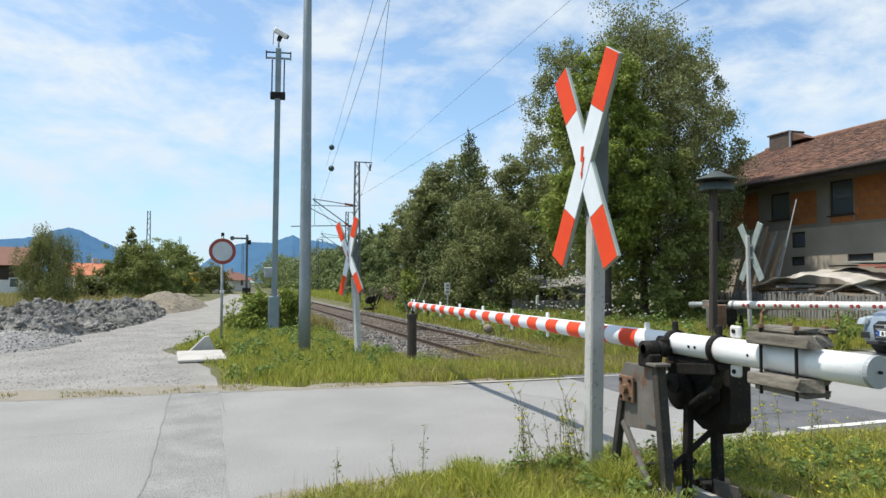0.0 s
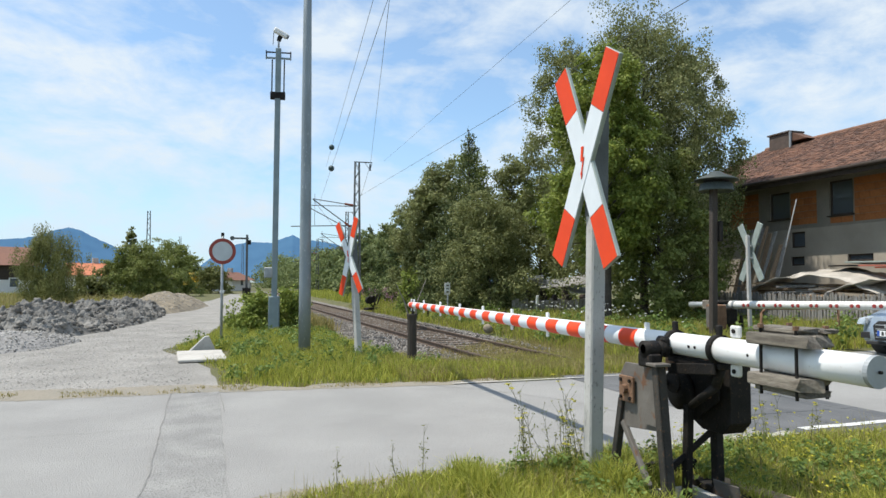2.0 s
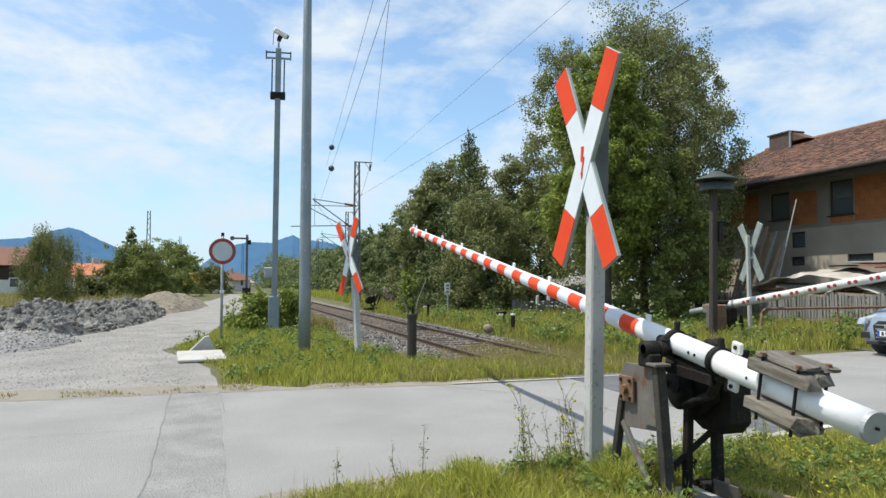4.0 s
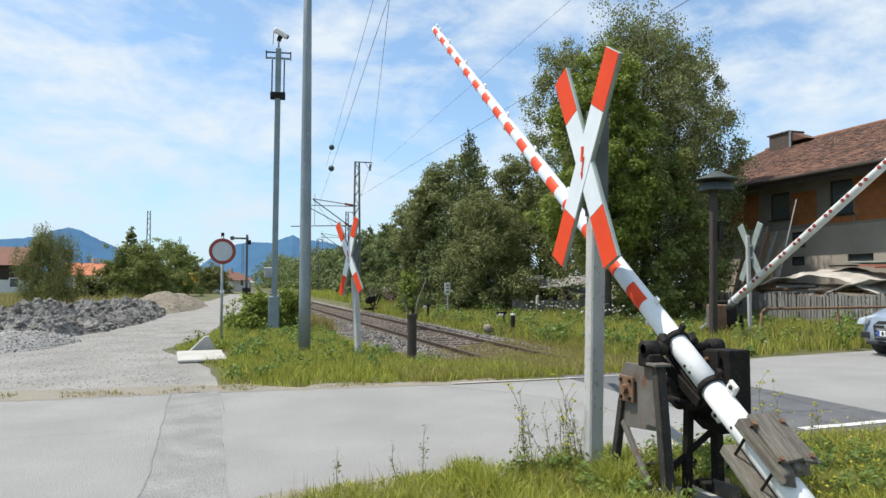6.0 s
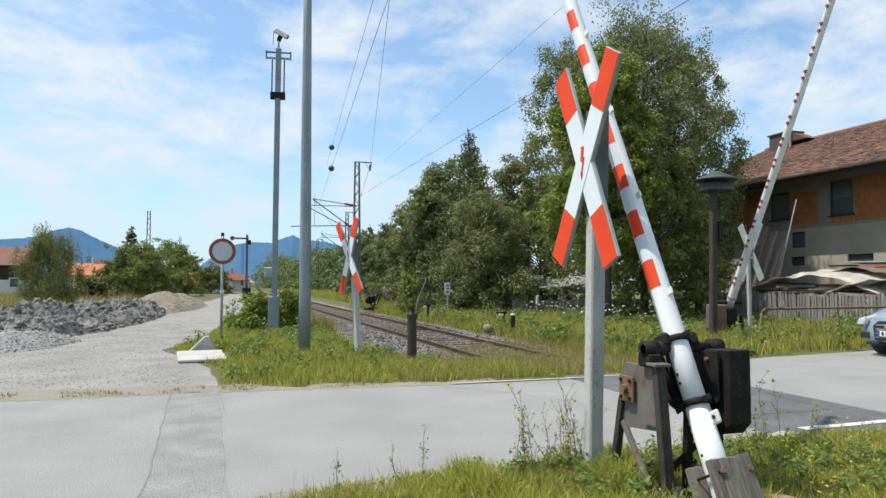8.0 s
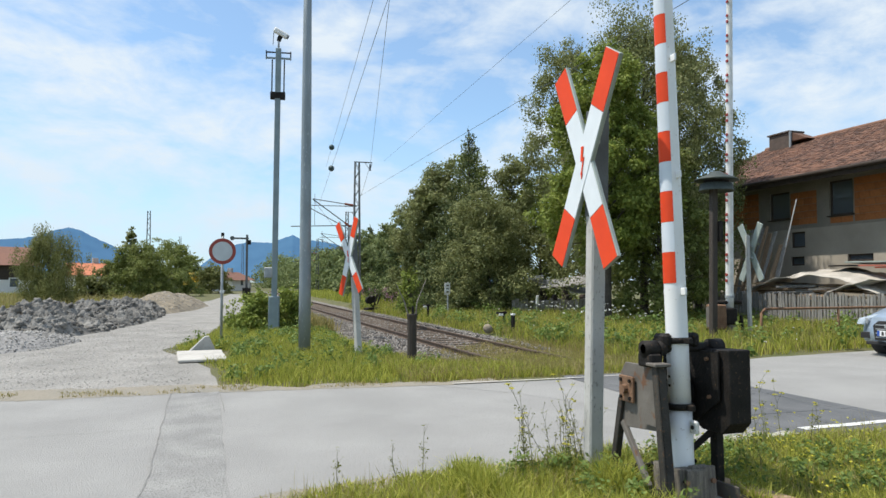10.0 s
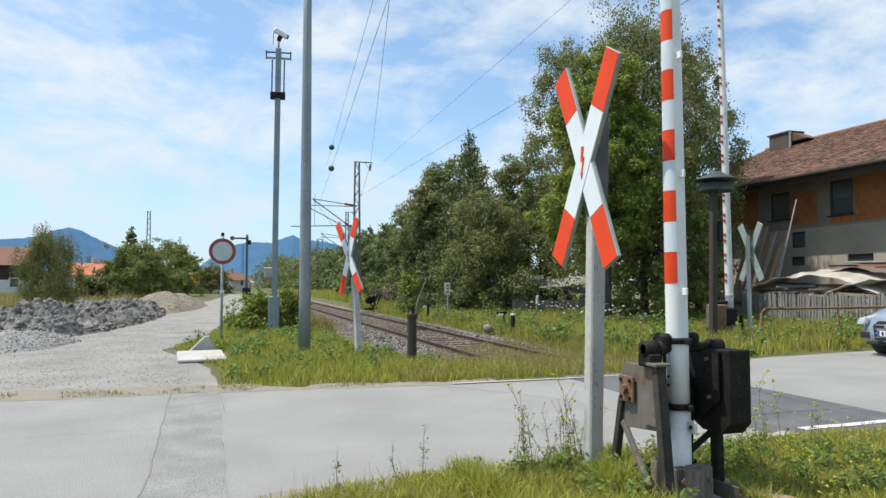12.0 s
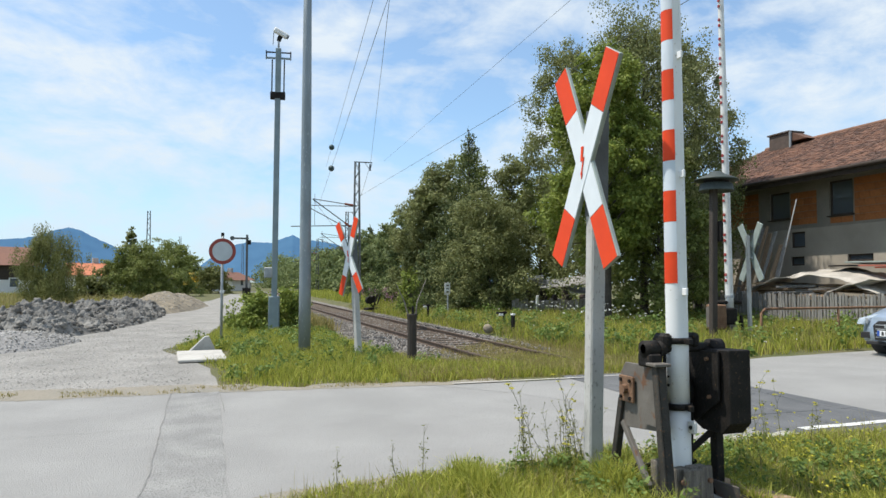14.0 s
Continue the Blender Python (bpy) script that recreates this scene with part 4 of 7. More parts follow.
    build_tree(17.83, 167.54, 6.27, 11.43, "tree of the distant line-side wood", "farwood", "tree", 4200, 0.45, 60, 0.0, 70, "bush", "line-side wood", 0.3)
    build_tree(17.15, 176.16, 6.06, 11.98, "tree of the distant line-side wood", "farwood", "tree", 4200, 0.45, 61, 0.0, 70, "bush", "line-side wood", 0.3)
    build_tree(16.33, 184.82, 7.57, 12.53, "tree of the distant line-side wood", "farwood", "tree", 4200, 0.45, 62, 0.0, 70, "bush", "line-side wood", 0.3)
    build_tree(15.37, 193.53, 7.35, 13.09, "tree of the distant line-side wood", "farwood", "tree", 4200, 0.45, 63, 0.0, 70, "bush", "line-side wood", 0.3)
    build_tree(14.27, 202.28, 7.08, 13.64, "tree of the distant line-side wood", "farwood", "tree", 4200, 0.45, 64, 0.0, 70, "bush", "line-side wood", 0.3)
    build_tree(-48.82, 194.13, 4.48, 8.31, "tree of the distant village edge", "farwood", "tree", 2200, 0.55, 80, 0.0, 40, "bush", "village edge trees", 0.3)
    build_tree(-54.71, 251.67, 3.79, 10.90, "tree of the distant village edge", "farwood", "tree", 2200, 0.55, 81, 0.0, 40, "bush", "village edge trees", 0.3)
    build_tree(-46.80, 241.79, 4.07, 10.56, "tree of the distant village edge", "farwood", "tree", 2200, 0.55, 82, 0.0, 40, "bush", "village edge trees", 0.3)
    build_tree(-39.29, 232.03, 4.33, 10.22, "tree of the distant village edge", "farwood", "tree", 2200, 0.55, 83, 0.0, 40, "bush", "village edge trees", 0.3)
    build_tree(-29.52, 221.55, 4.56, 9.87, "tree of the distant village edge", "farwood", "tree", 2200, 0.55, 84, 0.0, 40, "bush", "village edge trees", 0.3)
    build_tree(-22.91, 212.09, 4.77, 9.53, "tree of the distant village edge", "farwood", "tree", 2200, 0.55, 85, 0.0, 40, "bush", "village edge trees", 0.3)
    build_tree(-16.69, 202.75, 3.27, 9.19, "tree of the distant village edge", "farwood", "tree", 2200, 0.55, 86, 0.0, 40, "bush", "village edge trees", 0.3)
    build_tree(-8.50, 192.77, 3.50, 8.85, "tree of the distant village edge", "farwood", "tree", 2200, 0.55, 87, 0.0, 40, "bush", "village edge trees", 0.3)
    build_tree(-3.18, 183.72, 3.70, 8.51, "tree of the distant village edge", "farwood", "tree", 2200, 0.55, 88, 0.0, 40, "bush", "village edge trees", 0.3)


build_trees()


# ---- mountains ----
def build_mountains():
    """Far ridges as (bearing from the track in degrees, height angle in degrees)."""
    def ridge(pts, dist, material, seed):
        bm = bmesh.new()
        rows = []
        for (b0, e0), (b1, e1) in zip(pts, pts[1:]):
            for i in range(10):
                f = i / 10
                b, e = b0 + (b1 - b0) * f, e0 + (e1 - e0) * f
                jag = 0.05 * hills(b, 0, 2.4, seed) + 0.025 * hills(b, 0, 6.5, seed + 4)
                col = []
                for k in range(9):
                    g = k / 8
                    r = dist - 500 * g
                    z = math.tan(radians(e + jag * (1 - g) ** 4)) * dist * (1 - g) ** 1.1 - 20 * g
                    col.append(bm.verts.new((r * math.sin(radians(b)), r * math.cos(radians(b)), z)))
                rows.append(col)
        for r, s in zip(rows, rows[1:]):
            for k in range(8):
                bm.faces.new((r[k], s[k], s[k + 1], r[k + 1]))
        tagged(part("backdrop_mountain", bm, material, smooth=True), "forested far mountain under a painted blue haze", "mountain", kind="structure")

    # blue base and glow put the distance haze into the ridge colour
    m = mat("blue_haze_glow", (0.03, 0.07, 0.10), (0.02, 0.05, 0.075), 0.012, 1.0, bump=0, detail=10.0)
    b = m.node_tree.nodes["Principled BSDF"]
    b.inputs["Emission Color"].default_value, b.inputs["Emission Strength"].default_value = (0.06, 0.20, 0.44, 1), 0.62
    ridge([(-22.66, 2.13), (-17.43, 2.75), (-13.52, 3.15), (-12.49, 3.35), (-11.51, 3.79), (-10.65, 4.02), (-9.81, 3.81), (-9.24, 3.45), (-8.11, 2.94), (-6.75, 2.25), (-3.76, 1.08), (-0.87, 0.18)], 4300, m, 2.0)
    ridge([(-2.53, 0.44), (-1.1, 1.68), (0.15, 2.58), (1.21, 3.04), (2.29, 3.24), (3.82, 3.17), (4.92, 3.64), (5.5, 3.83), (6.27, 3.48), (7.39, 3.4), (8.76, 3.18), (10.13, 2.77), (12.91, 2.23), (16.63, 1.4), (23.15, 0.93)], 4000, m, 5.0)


build_mountains()


# ---- house ----
FACADE_X = 20.9


def wall_cells(length, z0, z1, thick, holes):
    """A wall along Y from 0 to length and from z0 to z1, its outer face at x=0, with openings (y0, z0, y1, z1) cut through."""
    ys = sorted({0.0, length, *[h[0] for h in holes], *[h[2] for h in holes]})
    zs = sorted({z0, z1, *[h[1] for h in holes], *[h[3] for h in holes]})
    bm = bmesh.new()
    for ya, yb in zip(ys, ys[1:]):
        for za, zb in zip(zs, zs[1:]):
            cy, cz = (ya + yb) / 2, (za + zb) / 2
            if any(h[0] < cy < h[2] and h[1] < cz < h[3] for h in holes):
                continue
            add_box(bm, thick, yb - ya, zb - za, Matrix.Translation((thick / 2, cy, cz)))
    bmesh.ops.remove_doubles(bm, verts=bm.verts, dist=1e-4)
    seen = {}
    for f in bm.faces:
        seen.setdefault(tuple(round(c, 3) for c in f.calc_center_median()), []).append(f)
    bmesh.ops.delete(bm, geom=[f for fs in seen.values() if len(fs) > 1 for f in fs], context="FACES_ONLY")
    return bm


def build_window(parent, y0, z0, y1, z1, bars=0, sill=True):
    """A dark-framed window set back in its opening."""
    w, h, cy, cz = y1 - y0, z1 - z0, (y0 + y1) / 2, (z0 + z1) / 2
    # no room is built: a black panel gives the darkness behind the pane
    win = part("window", box(0.03, w - 0.09, h - 0.09, Matrix.Translation((0.2, cy, cz)), 0), M["dark"], parent, "black panel that stands for the unlit room")
    bm = bmesh.new()
    for dy in (-w / 2 + 0.03, w / 2 - 0.03):
        add_box(bm, 0.08, 0.06, h, Matrix.Translation((0.09, cy + dy, cz)), 0.004)
    for dz in (-h / 2 + 0.03, h / 2 - 0.03):
        add_box(bm, 0.078, w - 0.12, 0.06, Matrix.Translation((0.09, cy, cz + dz)), 0.004)
    for k in range(bars):
        add_box(bm, 0.06, 0.05, h - 0.12, Matrix.Translation((0.09, cy - w / 2 + w * (k + 1) / (bars + 1), cz)), 0.003)
    part("window_frame", bm, M["darkwood"], win, "dark brown timber frame")
    part("pane", box(0.008, w - 0.12, h - 0.12, Matrix.Translation((0.1, cy, cz)), 0), M["glass"], win, "grey reflecting pane")
    if sill:
        part("window_sill", box(0.16, w + 0.1, 0.04, Matrix.Translation((-0.02, cy, z0 - 0.02)), 0.004), M["darkwood"], win)


def build_house():
    y_near, y_far = 9.0, 27.3
    ln = y_far - y_near
    root = thing("house", FACADE_X * 1.048, y_near * 1.048, -0.07, 0, "old farmhouse with orange brick infill, grey plaster and tiled roof", "house")
    root.scale = (1.048, 1.048, 1.048)
    up = [(25.08, 3.79, 26.71, 4.95), (21.34, 3.89, 22.35, 4.95), (18.52, 3.84, 19.5, 5.08), (14.9, 3.84, 15.9, 5.08), (11.4, 3.84, 12.4, 5.08)]
    low = [(20.64, 2.76, 21.30, 3.36), (17.79, 2.17, 18.80, 2.43), (20.69, 2.08, 21.33, 2.42), (26.24, 1.83, 27.10, 2.23), (13.0, 1.6, 14.0, 2.6)]
    fix = lambda hs: [(a - y_near, b, c - y_near, d) for a, b, c, d in hs]
    part("lower_wall", wall_cells(ln, -0.3, 3.47, 0.35, fix(low)), M["plaster"], root, "stained grey-beige plaster wall")
    upper = part("upper_wall", wall_cells(ln, 3.474, 5.62, 0.33, fix(up)), M["plaster_shaded"], root, "grey plaster frame with orange brick infill")
    brick = mesh_of("brick", box(1, 1, 1, None, 0.012), M["orangebrick"])
    for a, z0, c, z1 in fix([(20.06, 3.62, 21.28, 4.86), (22.95, 3.62, 25.02, 5.06), (26.78, 3.62, 27.2, 5.06), (18.53, 3.56, 19.48, 3.78), (16.0, 3.56, 18.46, 5.08), (12.5, 3.56, 14.8, 5.08)]):
        rows = max(1, round((z1 - z0) / 0.245))
        bh, n = (z1 - z0) / rows, max(1, round((c - a) / 0.38))
        bw = (c - a) / n
        for r in range(rows):
            cuts = [a + bw * i for i in range(n + 1)] if r % 2 == 0 else [a] + [a + bw * (i + 0.5) for i in range(n)] + [c]
            for p, q in zip(cuts, cuts[1:]):
                one = new("brick", brick)
                one.parent = upper
                one.matrix_basis = Matrix.Translation((0.012, (p + q) / 2, z0 + bh * (r + 0.5))) @ Matrix.Diagonal((0.05, q - p - 0.012, bh - 0.012, 1))
    for k, (a, b, c, d) in enumerate(fix(up)):
        build_window(root, a, b, c, d, 1 if k == 0 else 0)
    for a, b, c, d in fix(low):
        build_window(root, a, b, c, d, 0, False)
    # gable and rear walls
    depth, ridge_x, ridge_z, eave_z = 10.8, 5.4, 8.1, 5.62
    for yy in (0.0, ln - 0.3):
        part("gable_wall", prism([(0.34, -0.3), (depth, -0.3), (depth, eave_z - 0.35), (ridge_x, ridge_z - 0.3), (0.34, eave_z - 0.02)], 0.3, Matrix(((1, 0, 0, 0), (0, 0, 1, yy), (0, 1, 0, 0), (0, 0, 0, 1)))), M["plaster"], root)
    part("rear_wall", box(0.3, ln - 0.6, 5.5, Matrix.Translation((depth - 0.15, ln / 2, 2.45)), 0), M["plaster"], root)
    # roof: two slabs with rows of tiles on the slope that faces the track
    over, x0 = 0.95, -1.1
    slope = (ridge_z - (eave_z - 0.38)) / (ridge_x - x0)
    ang = math.atan(slope)
    run = math.hypot(ridge_x - x0, ridge_z - eave_z + 0.38)
    m_front = Matrix.Translation((x0, -over, eave_z - 0.38)) @ Matrix.Rotation(-ang, 4, "Y")
    roof = part("roof", box(run, ln + 2 * over, 0.12, m_front @ Matrix.Translation((run / 2, (ln + 2 * over) / 2, -0.02)), 0), M["darkwood"], root, "weathered red-brown clay tile roof")
    m_back = Matrix.Translation((2 * ridge_x - x0, -over, eave_z - 0.38)) @ Matrix.Rotation(ang, 4, "Y")
    part("rear_slope", box(run, ln + 2 * over, 0.12, m_back @ Matrix.Translation((-run / 2, (ln + 2 * over) / 2, 0.0)), 0), M["tile"], root)
    part("eave_board", box(0.05, ln + 2 * over, 0.26, Matrix.Translation((x0 - 0.01, ln / 2, eave_z - 0.45)), 0.004), M["darkwood"], root, "dark eaves board")
    part("gutter", tube((x0 - 0.1, -over, eave_z - 0.36), (x0 - 0.1, ln + over, eave_z - 0.36), 0.07, None, 10), M["darkwood"], root)
    for k in range(24):
        part("rafter", bar((x0 + 0.1, -over + 0.4 + k * 0.83, eave_z - 0.50), (0.05, -over + 0.4 + k * 0.83, eave_z - 0.02), 0.1, 0.14, 0.0), M["darkwood"], root)
    part("ridge_cap", tube((ridge_x, -over, ridge_z + 0.03), (ridge_x, ln + over, ridge_z + 0.03), 0.13, None, 10), M["tile"], root)
    # one bent tile mesh shared by all single tiles
    tb = bmesh.new()
    tw, tl, n = 0.172, 0.30, 6
    edge = [(0.03 * abs(2 * i / n - 1) ** 2, tw * i / n) for i in range(n + 1)]
    top = [tb.verts.new((x, y, 0.030)) for x, y in edge]
    back = [tb.verts.new((tl, tw, 0.004)), tb.verts.new((tl, 0, 0.004))]
    tb.faces.new(top + back)
    low_row = [tb.verts.new((x, y, 0.010)) for x, y in edge]
    for i in range(n):
        tb.faces.new((low_row[i], low_row[i + 1], top[i + 1], top[i]))
    bmesh.ops.recalc_face_normals(tb, faces=tb.faces)
    tile = mesh_of("roof_tile", tb, M["tile"])
    rows, cols = int(run / 0.165), int((ln + 2 * over) / 0.178)
    co = np.array([v.co for v in tile.vertices])
    fa = [tuple(p.vertices) for p in tile.polygons]
    verts, faces = [], []
    rd = random.Random(8)
    for r in range(rows):
        for c in range(cols):
            mm = m_front @ pose(r * 0.165 + rd.uniform(-0.012, 0.012), c * 0.178 + 0.089 * (r % 2), 0.05 + rd.uniform(0, 0.014), rd.uniform(-1, 1), rd.uniform(-1.5, 0.5), rd.uniform(-1.5, 1.5))
            if r < 10 and 62 <= c < 92:
                ob = new("roof_tile", tile)
                ob.parent = roof
                ob.matrix_basis = mm
                continue
            base = len(verts)
            verts += [tuple(mm @ Vector(v)) for v in co]
            faces += [tuple(base + i for i in f) for f in fa]
    field = new("roof_tiles", raw("roof_tiles", verts, faces, M["tile_field"]))
    field.parent = roof
    field["kind"] = "stuff"
    # chimney
    ch = part("chimney", box(0.8, 1.25, 1.3, Matrix.Translation((ridge_x - 0.4, 17.6, ridge_z - 0.2)), 0.01), M["chimney"], roof, "squat brick chimney")
    part("chimney_cap", box(0.94, 1.4, 0.07, Matrix.Translation((ridge_x - 0.4, 17.6, ridge_z + 0.485)), 0.01), M["chimney"], ch)
    part("chimney_shoulder", prism([(16.0, ridge_z), (16.98, ridge_z), (16.98, ridge_z + 0.46)], 0.7, Matrix(((0, 0, 1, ridge_x - 0.75), (1, 0, 0, 0), (0, 1, 0, 0), (0, 0, 0, 1)))), M["tile"], roof, "small tiled saddle beside the chimney")
    part("flue_pipe", tube((ridge_x - 0.8, 16.9, ridge_z - 0.3), (ridge_x - 0.8, 16.9, ridge_z + 0.5), 0.06, None, 10), M["galv"], roof, "short grey flue pipe")
    return root


def glass_mat():
    m = bpy.data.materials.new("window_glass")
    m.use_nodes = True
    b = m.node_tree.nodes["Principled BSDF"]
    b.inputs["Base Color"].default_value, b.inputs["Roughness"].default_value = (0.12, 0.14, 0.16, 1), 0.08
    b.inputs["Transmission Weight"].default_value, b.inputs["IOR"].default_value = 0.25, 1.6
    return m


M["glass"] = glass_mat()
M["chimney"] = mat("sooty_brick", (0.11, 0.08, 0.065), (0.08, 0.06, 0.05), 4, 0.9, bump=0.4)
M["tile_field"] = M["tile"].copy()
_nt = M["tile_field"].node_tree
_geo = _nt.nodes.new("ShaderNodeNewGeometry")
for _n in _nt.nodes:
    if _n.type == "MAP_RANGE":
        _nt.links.new(_geo.outputs["Random Per Island"], _n.inputs[0])
build_house()


# ---- yard in front of the house ----
def build_picket_fence():
    root = thing("picket_fence", 18.3, 13.5, 0, 0, "weathered silver-grey wooden picket fence in tall grass", "fence")
    for z in (0.35, 0.85):
        part("rail", bar((0.03, 0, z), (0.03, 9.6, z), 0.04, 0.07), M["greywood"], root)
    for k in range(6):
        part("post", box(0.1, 0.1, 1.25, Matrix.Translation((0.10, 0.1 + 1.88 * k, 0.5)), 0.008), M["greywood"], root)
    rd = random.Random(5)
    for k in range(80):
        h = 1.08 + rd.uniform(-0.05, 0.06)
        part("picket", prism([(-0.042, 0), (0.042, 0), (0.042, h - 0.06), (0, h), (-0.042, h - 0.06)], 0.022, Matrix.Translation((0, 0.05 + 0.119 * k, 0)) @ Matrix.Rotation(radians(rd.uniform(-2, 2)), 4, "X") @ Matrix(((0, 0, 1, -0.02), (1, 0, 0, 0), (0, 1, 0, 0.0), (0, 0, 0, 1)))), M["greywood"], root)


def sheet_bm(w, l, z_of, n=12, thick=0.03):
    """A bent sheet with thickness, l along Y and w along X."""
    bm = bmesh.new()
    for side, dz in ((0, 0.0), (1, -thick)):
        for j in range(n + 1):
            for i in range(5):
                x, y = w * (i / 4 - 0.5), l * (j / n - 0.5)
                bm.verts.new((x, y, z_of(x, y) + dz))
    bm.verts.ensure_lookup_table()
    off = (n + 1) * 5
    for j in range(n):
        for i in range(4):
            a = j * 5 + i
            bm.faces.new([bm.verts[q] for q in (a, a + 1, a + 6, a + 5)])
            bm.faces.new([bm.verts[off + q] for q in (a + 5, a + 6, a + 1, a)])
    rim = [i for i in range(5)] + [j * 5 + 4 for j in range(1, n + 1)] + [n * 5 + i for i in range(3, -1, -1)] + [j * 5 for j in range(n - 1, 0, -1)]
    for a, b in zip(rim, rim[1:] + rim[:1]):
        bm.faces.new([bm.verts[q] for q in (b, a, off + a, off + b)])
    return bm


def sheet(w, l, z_of, material, name, parent=None, label="", n=12):
    return part(name, sheet_bm(w, l, z_of, n), material, parent, label, True)


def build_yard():
    # stack of old timber under a bowed white sheet
    stack = thing("timber_stack", 19.6, 18.6, 0, 0, "heap of old timber under a bowed pale sheet", "timber stack")
    rd = random.Random(12)
    for k in range(64):
        ln = rd.uniform(0.8, 3.4)
        part("old_board", box(rd.uniform(0.08, 0.22), ln, rd.uniform(0.03, 0.09), pose(rd.uniform(-0.7, 0.5), rd.uniform(-2.6, 2.6), 0.10 + 0.021 * k, rd.uniform(-3, 3), rd.uniform(-8, 8), rd.uniform(-16, 16)), 0.004), M["brownwood"] if k % 3 else M["greywood"], stack)
    cov = sheet(1.7, 5.6, lambda x, y: 1.81 - 0.075 * y * y + 0.15 * x + 0.12 * hills(x * 2, y, 1.1, 3) + 0.05 * hills(x * 5, y * 3, 1.0, 7), M["tarp"], "cover_sheet", stack, "pale weathered cover sheet", 30)
    cov2 = sheet(1.3, 3.2, lambda x, y: 1.58 + 0.02 * x - 0.06 * (y + 0.3) ** 2 - 0.09 * y + 0.12 * hills(x * 2, y, 1.3, 9) + 0.04 * hills(x * 5, y * 4, 1.0, 2), M["tarp"], "cover_sheet", stack, "pale weathered cover sheet", 24)
    cov2.matrix_basis = pose(-0.25, -2.6, -0.03, 0, 0, 4)
    for k, (y, z, m) in enumerate(((-1.2, 2.0, "darksteel"), (-1.9, 2.08, "backboard"), (-2.4, 1.98, "redsheet"), (-3.1, 2.1, "darksteel"), (-2.9, 1.92, "redsheet"))):
        part("loose_sheet", box(0.9, 2.2, 0.05, pose(0.55, y, z, rd.uniform(-2, 2), rd.uniform(-4, 4), rd.uniform(-8, 8)), 0.006), M[m], stack)
    # boards leaning on the wall
    lean = thing("leaning_boards", 19.35, 22.3, 0, 0, "brown boards leaning against the house wall", "boards")
    for k in range(15):
        h = rd.uniform(2.6, 3.9)
        part("board", box(0.03, rd.uniform(0.13, 0.2), h, pose(0.25 + 0.45 + rd.uniform(-0.1, 0.1), -1.15 + 0.155 * k, h / 2, rd.uniform(-4, 4) - 2, 20.0, 0), 0.004), M["brownwood"] if k % 4 else M["greywood"], lean)
    pole = part("leaning_pole", tube((20.1, 21.35, 1.0), (20.8, 20.9, 4.6), 0.03, 0.022, 10), M["white_old"])
    tagged(pole, "thin pale pole leaning on the house wall", "pole")
    # old saw frame / low rusty rail by the road
    g = thing("guard_rail", 13.3, 14.6, 0, 0, "low rusty tubular guard rail beside the road", "rail")
    part("top_tube", tube((0.12, 0, 0.76), (8.4, 0, 0.76), 0.033, None, 10), M["rust"], g, "", True)
    part("bend", tube((0.0, 0, 0.64), (0.13, 0, 0.762), 0.033, None, 10), M["rust"], g, "", True)
    for x in (0.0, 2.55, 5.1, 7.6):
        part("post", tube((x, 0, -0.1), (x, 0, 0.74 if x else 0.66), 0.033, None, 10), M["rust"], g, "", True)
        part("foot_bar", tube((x - 0.28, 0, 0.18), (x + 0.28, 0, 0.18), 0.02, None, 8), M["rust"], g, "", True)
    # woodpile with roofing sheets beyond the meadow
    shed = thing("woodpile", 14.6, 27.9, 0, -20, "low woodpile covered with bent grey roofing sheets", "woodpile")
    for k in range(26):
        part("log", tube((-1.6 + 0.62 * (k % 6) + rd.uniform(-0.1, 0.1), -0.6, 0.18 + 0.2 * (k // 6)), (-1.6 + 0.62 * (k % 6), 0.7, 0.18 + 0.2 * (k // 6)), 0.12, None, 8), M["darkwood"], shed)
    for x, z, ry, rx, w, d in ((-1.35, 1.66, -9, 22, 0.8, 0.4), (-0.45, 1.42, -5, 24, 1.5, 0.8), (0.25, 1.50, -7, 24, 1.5, 0.9), (0.55, 1.12, 4, 26, 0.9, 0.6), (-1.2, 1.5, 6, 18, 0.8, 0.5)):
        bm = sheet_bm(w, d, lambda px, py: 0.03 * hills(px * 3, py * 4, 1.3, w) + 0.012 * math.sin(px * 28))
        bmesh.ops.transform(bm, matrix=pose(x, -0.45, z, rx, ry, rd.uniform(-8, 8)), verts=list(bm.verts))
        part("roofing_sheet", bm, M["pale_roofing"], shed, "bent pale grey roofing sheet", True)
    for k in range(26):
        part("plank", box(0.16, 0.03, 0.72 + rd.uniform(-0.1, 0.12), pose(-2.3 + 0.18 * k, -1.0, 0.34, rd.uniform(-4, 4), rd.uniform(-2, 2), 0), 0.003), M["greywood"], shed)


M["pale_roofing"] = mat("pale_roofing", (0.34, 0.33, 0.31), (0.22, 0.21, 0.20), 3, 0.85, bump=0.5, c3=(0.17, 0.16, 0.15), spots=0.12)
M["tarp"] = mat("pale_sheet", (0.52, 0.48, 0.42), (0.36, 0.33, 0.285), 2.5, 0.8, bump=0.3, c3=(0.3, 0.26, 0.2), spots=0.05)
M["redsheet"] = mat("faded_red_sheet", (0.42, 0.12, 0.08), (0.34, 0.1, 0.07), 3, 0.8)
build_picket_fence()
build_yard()


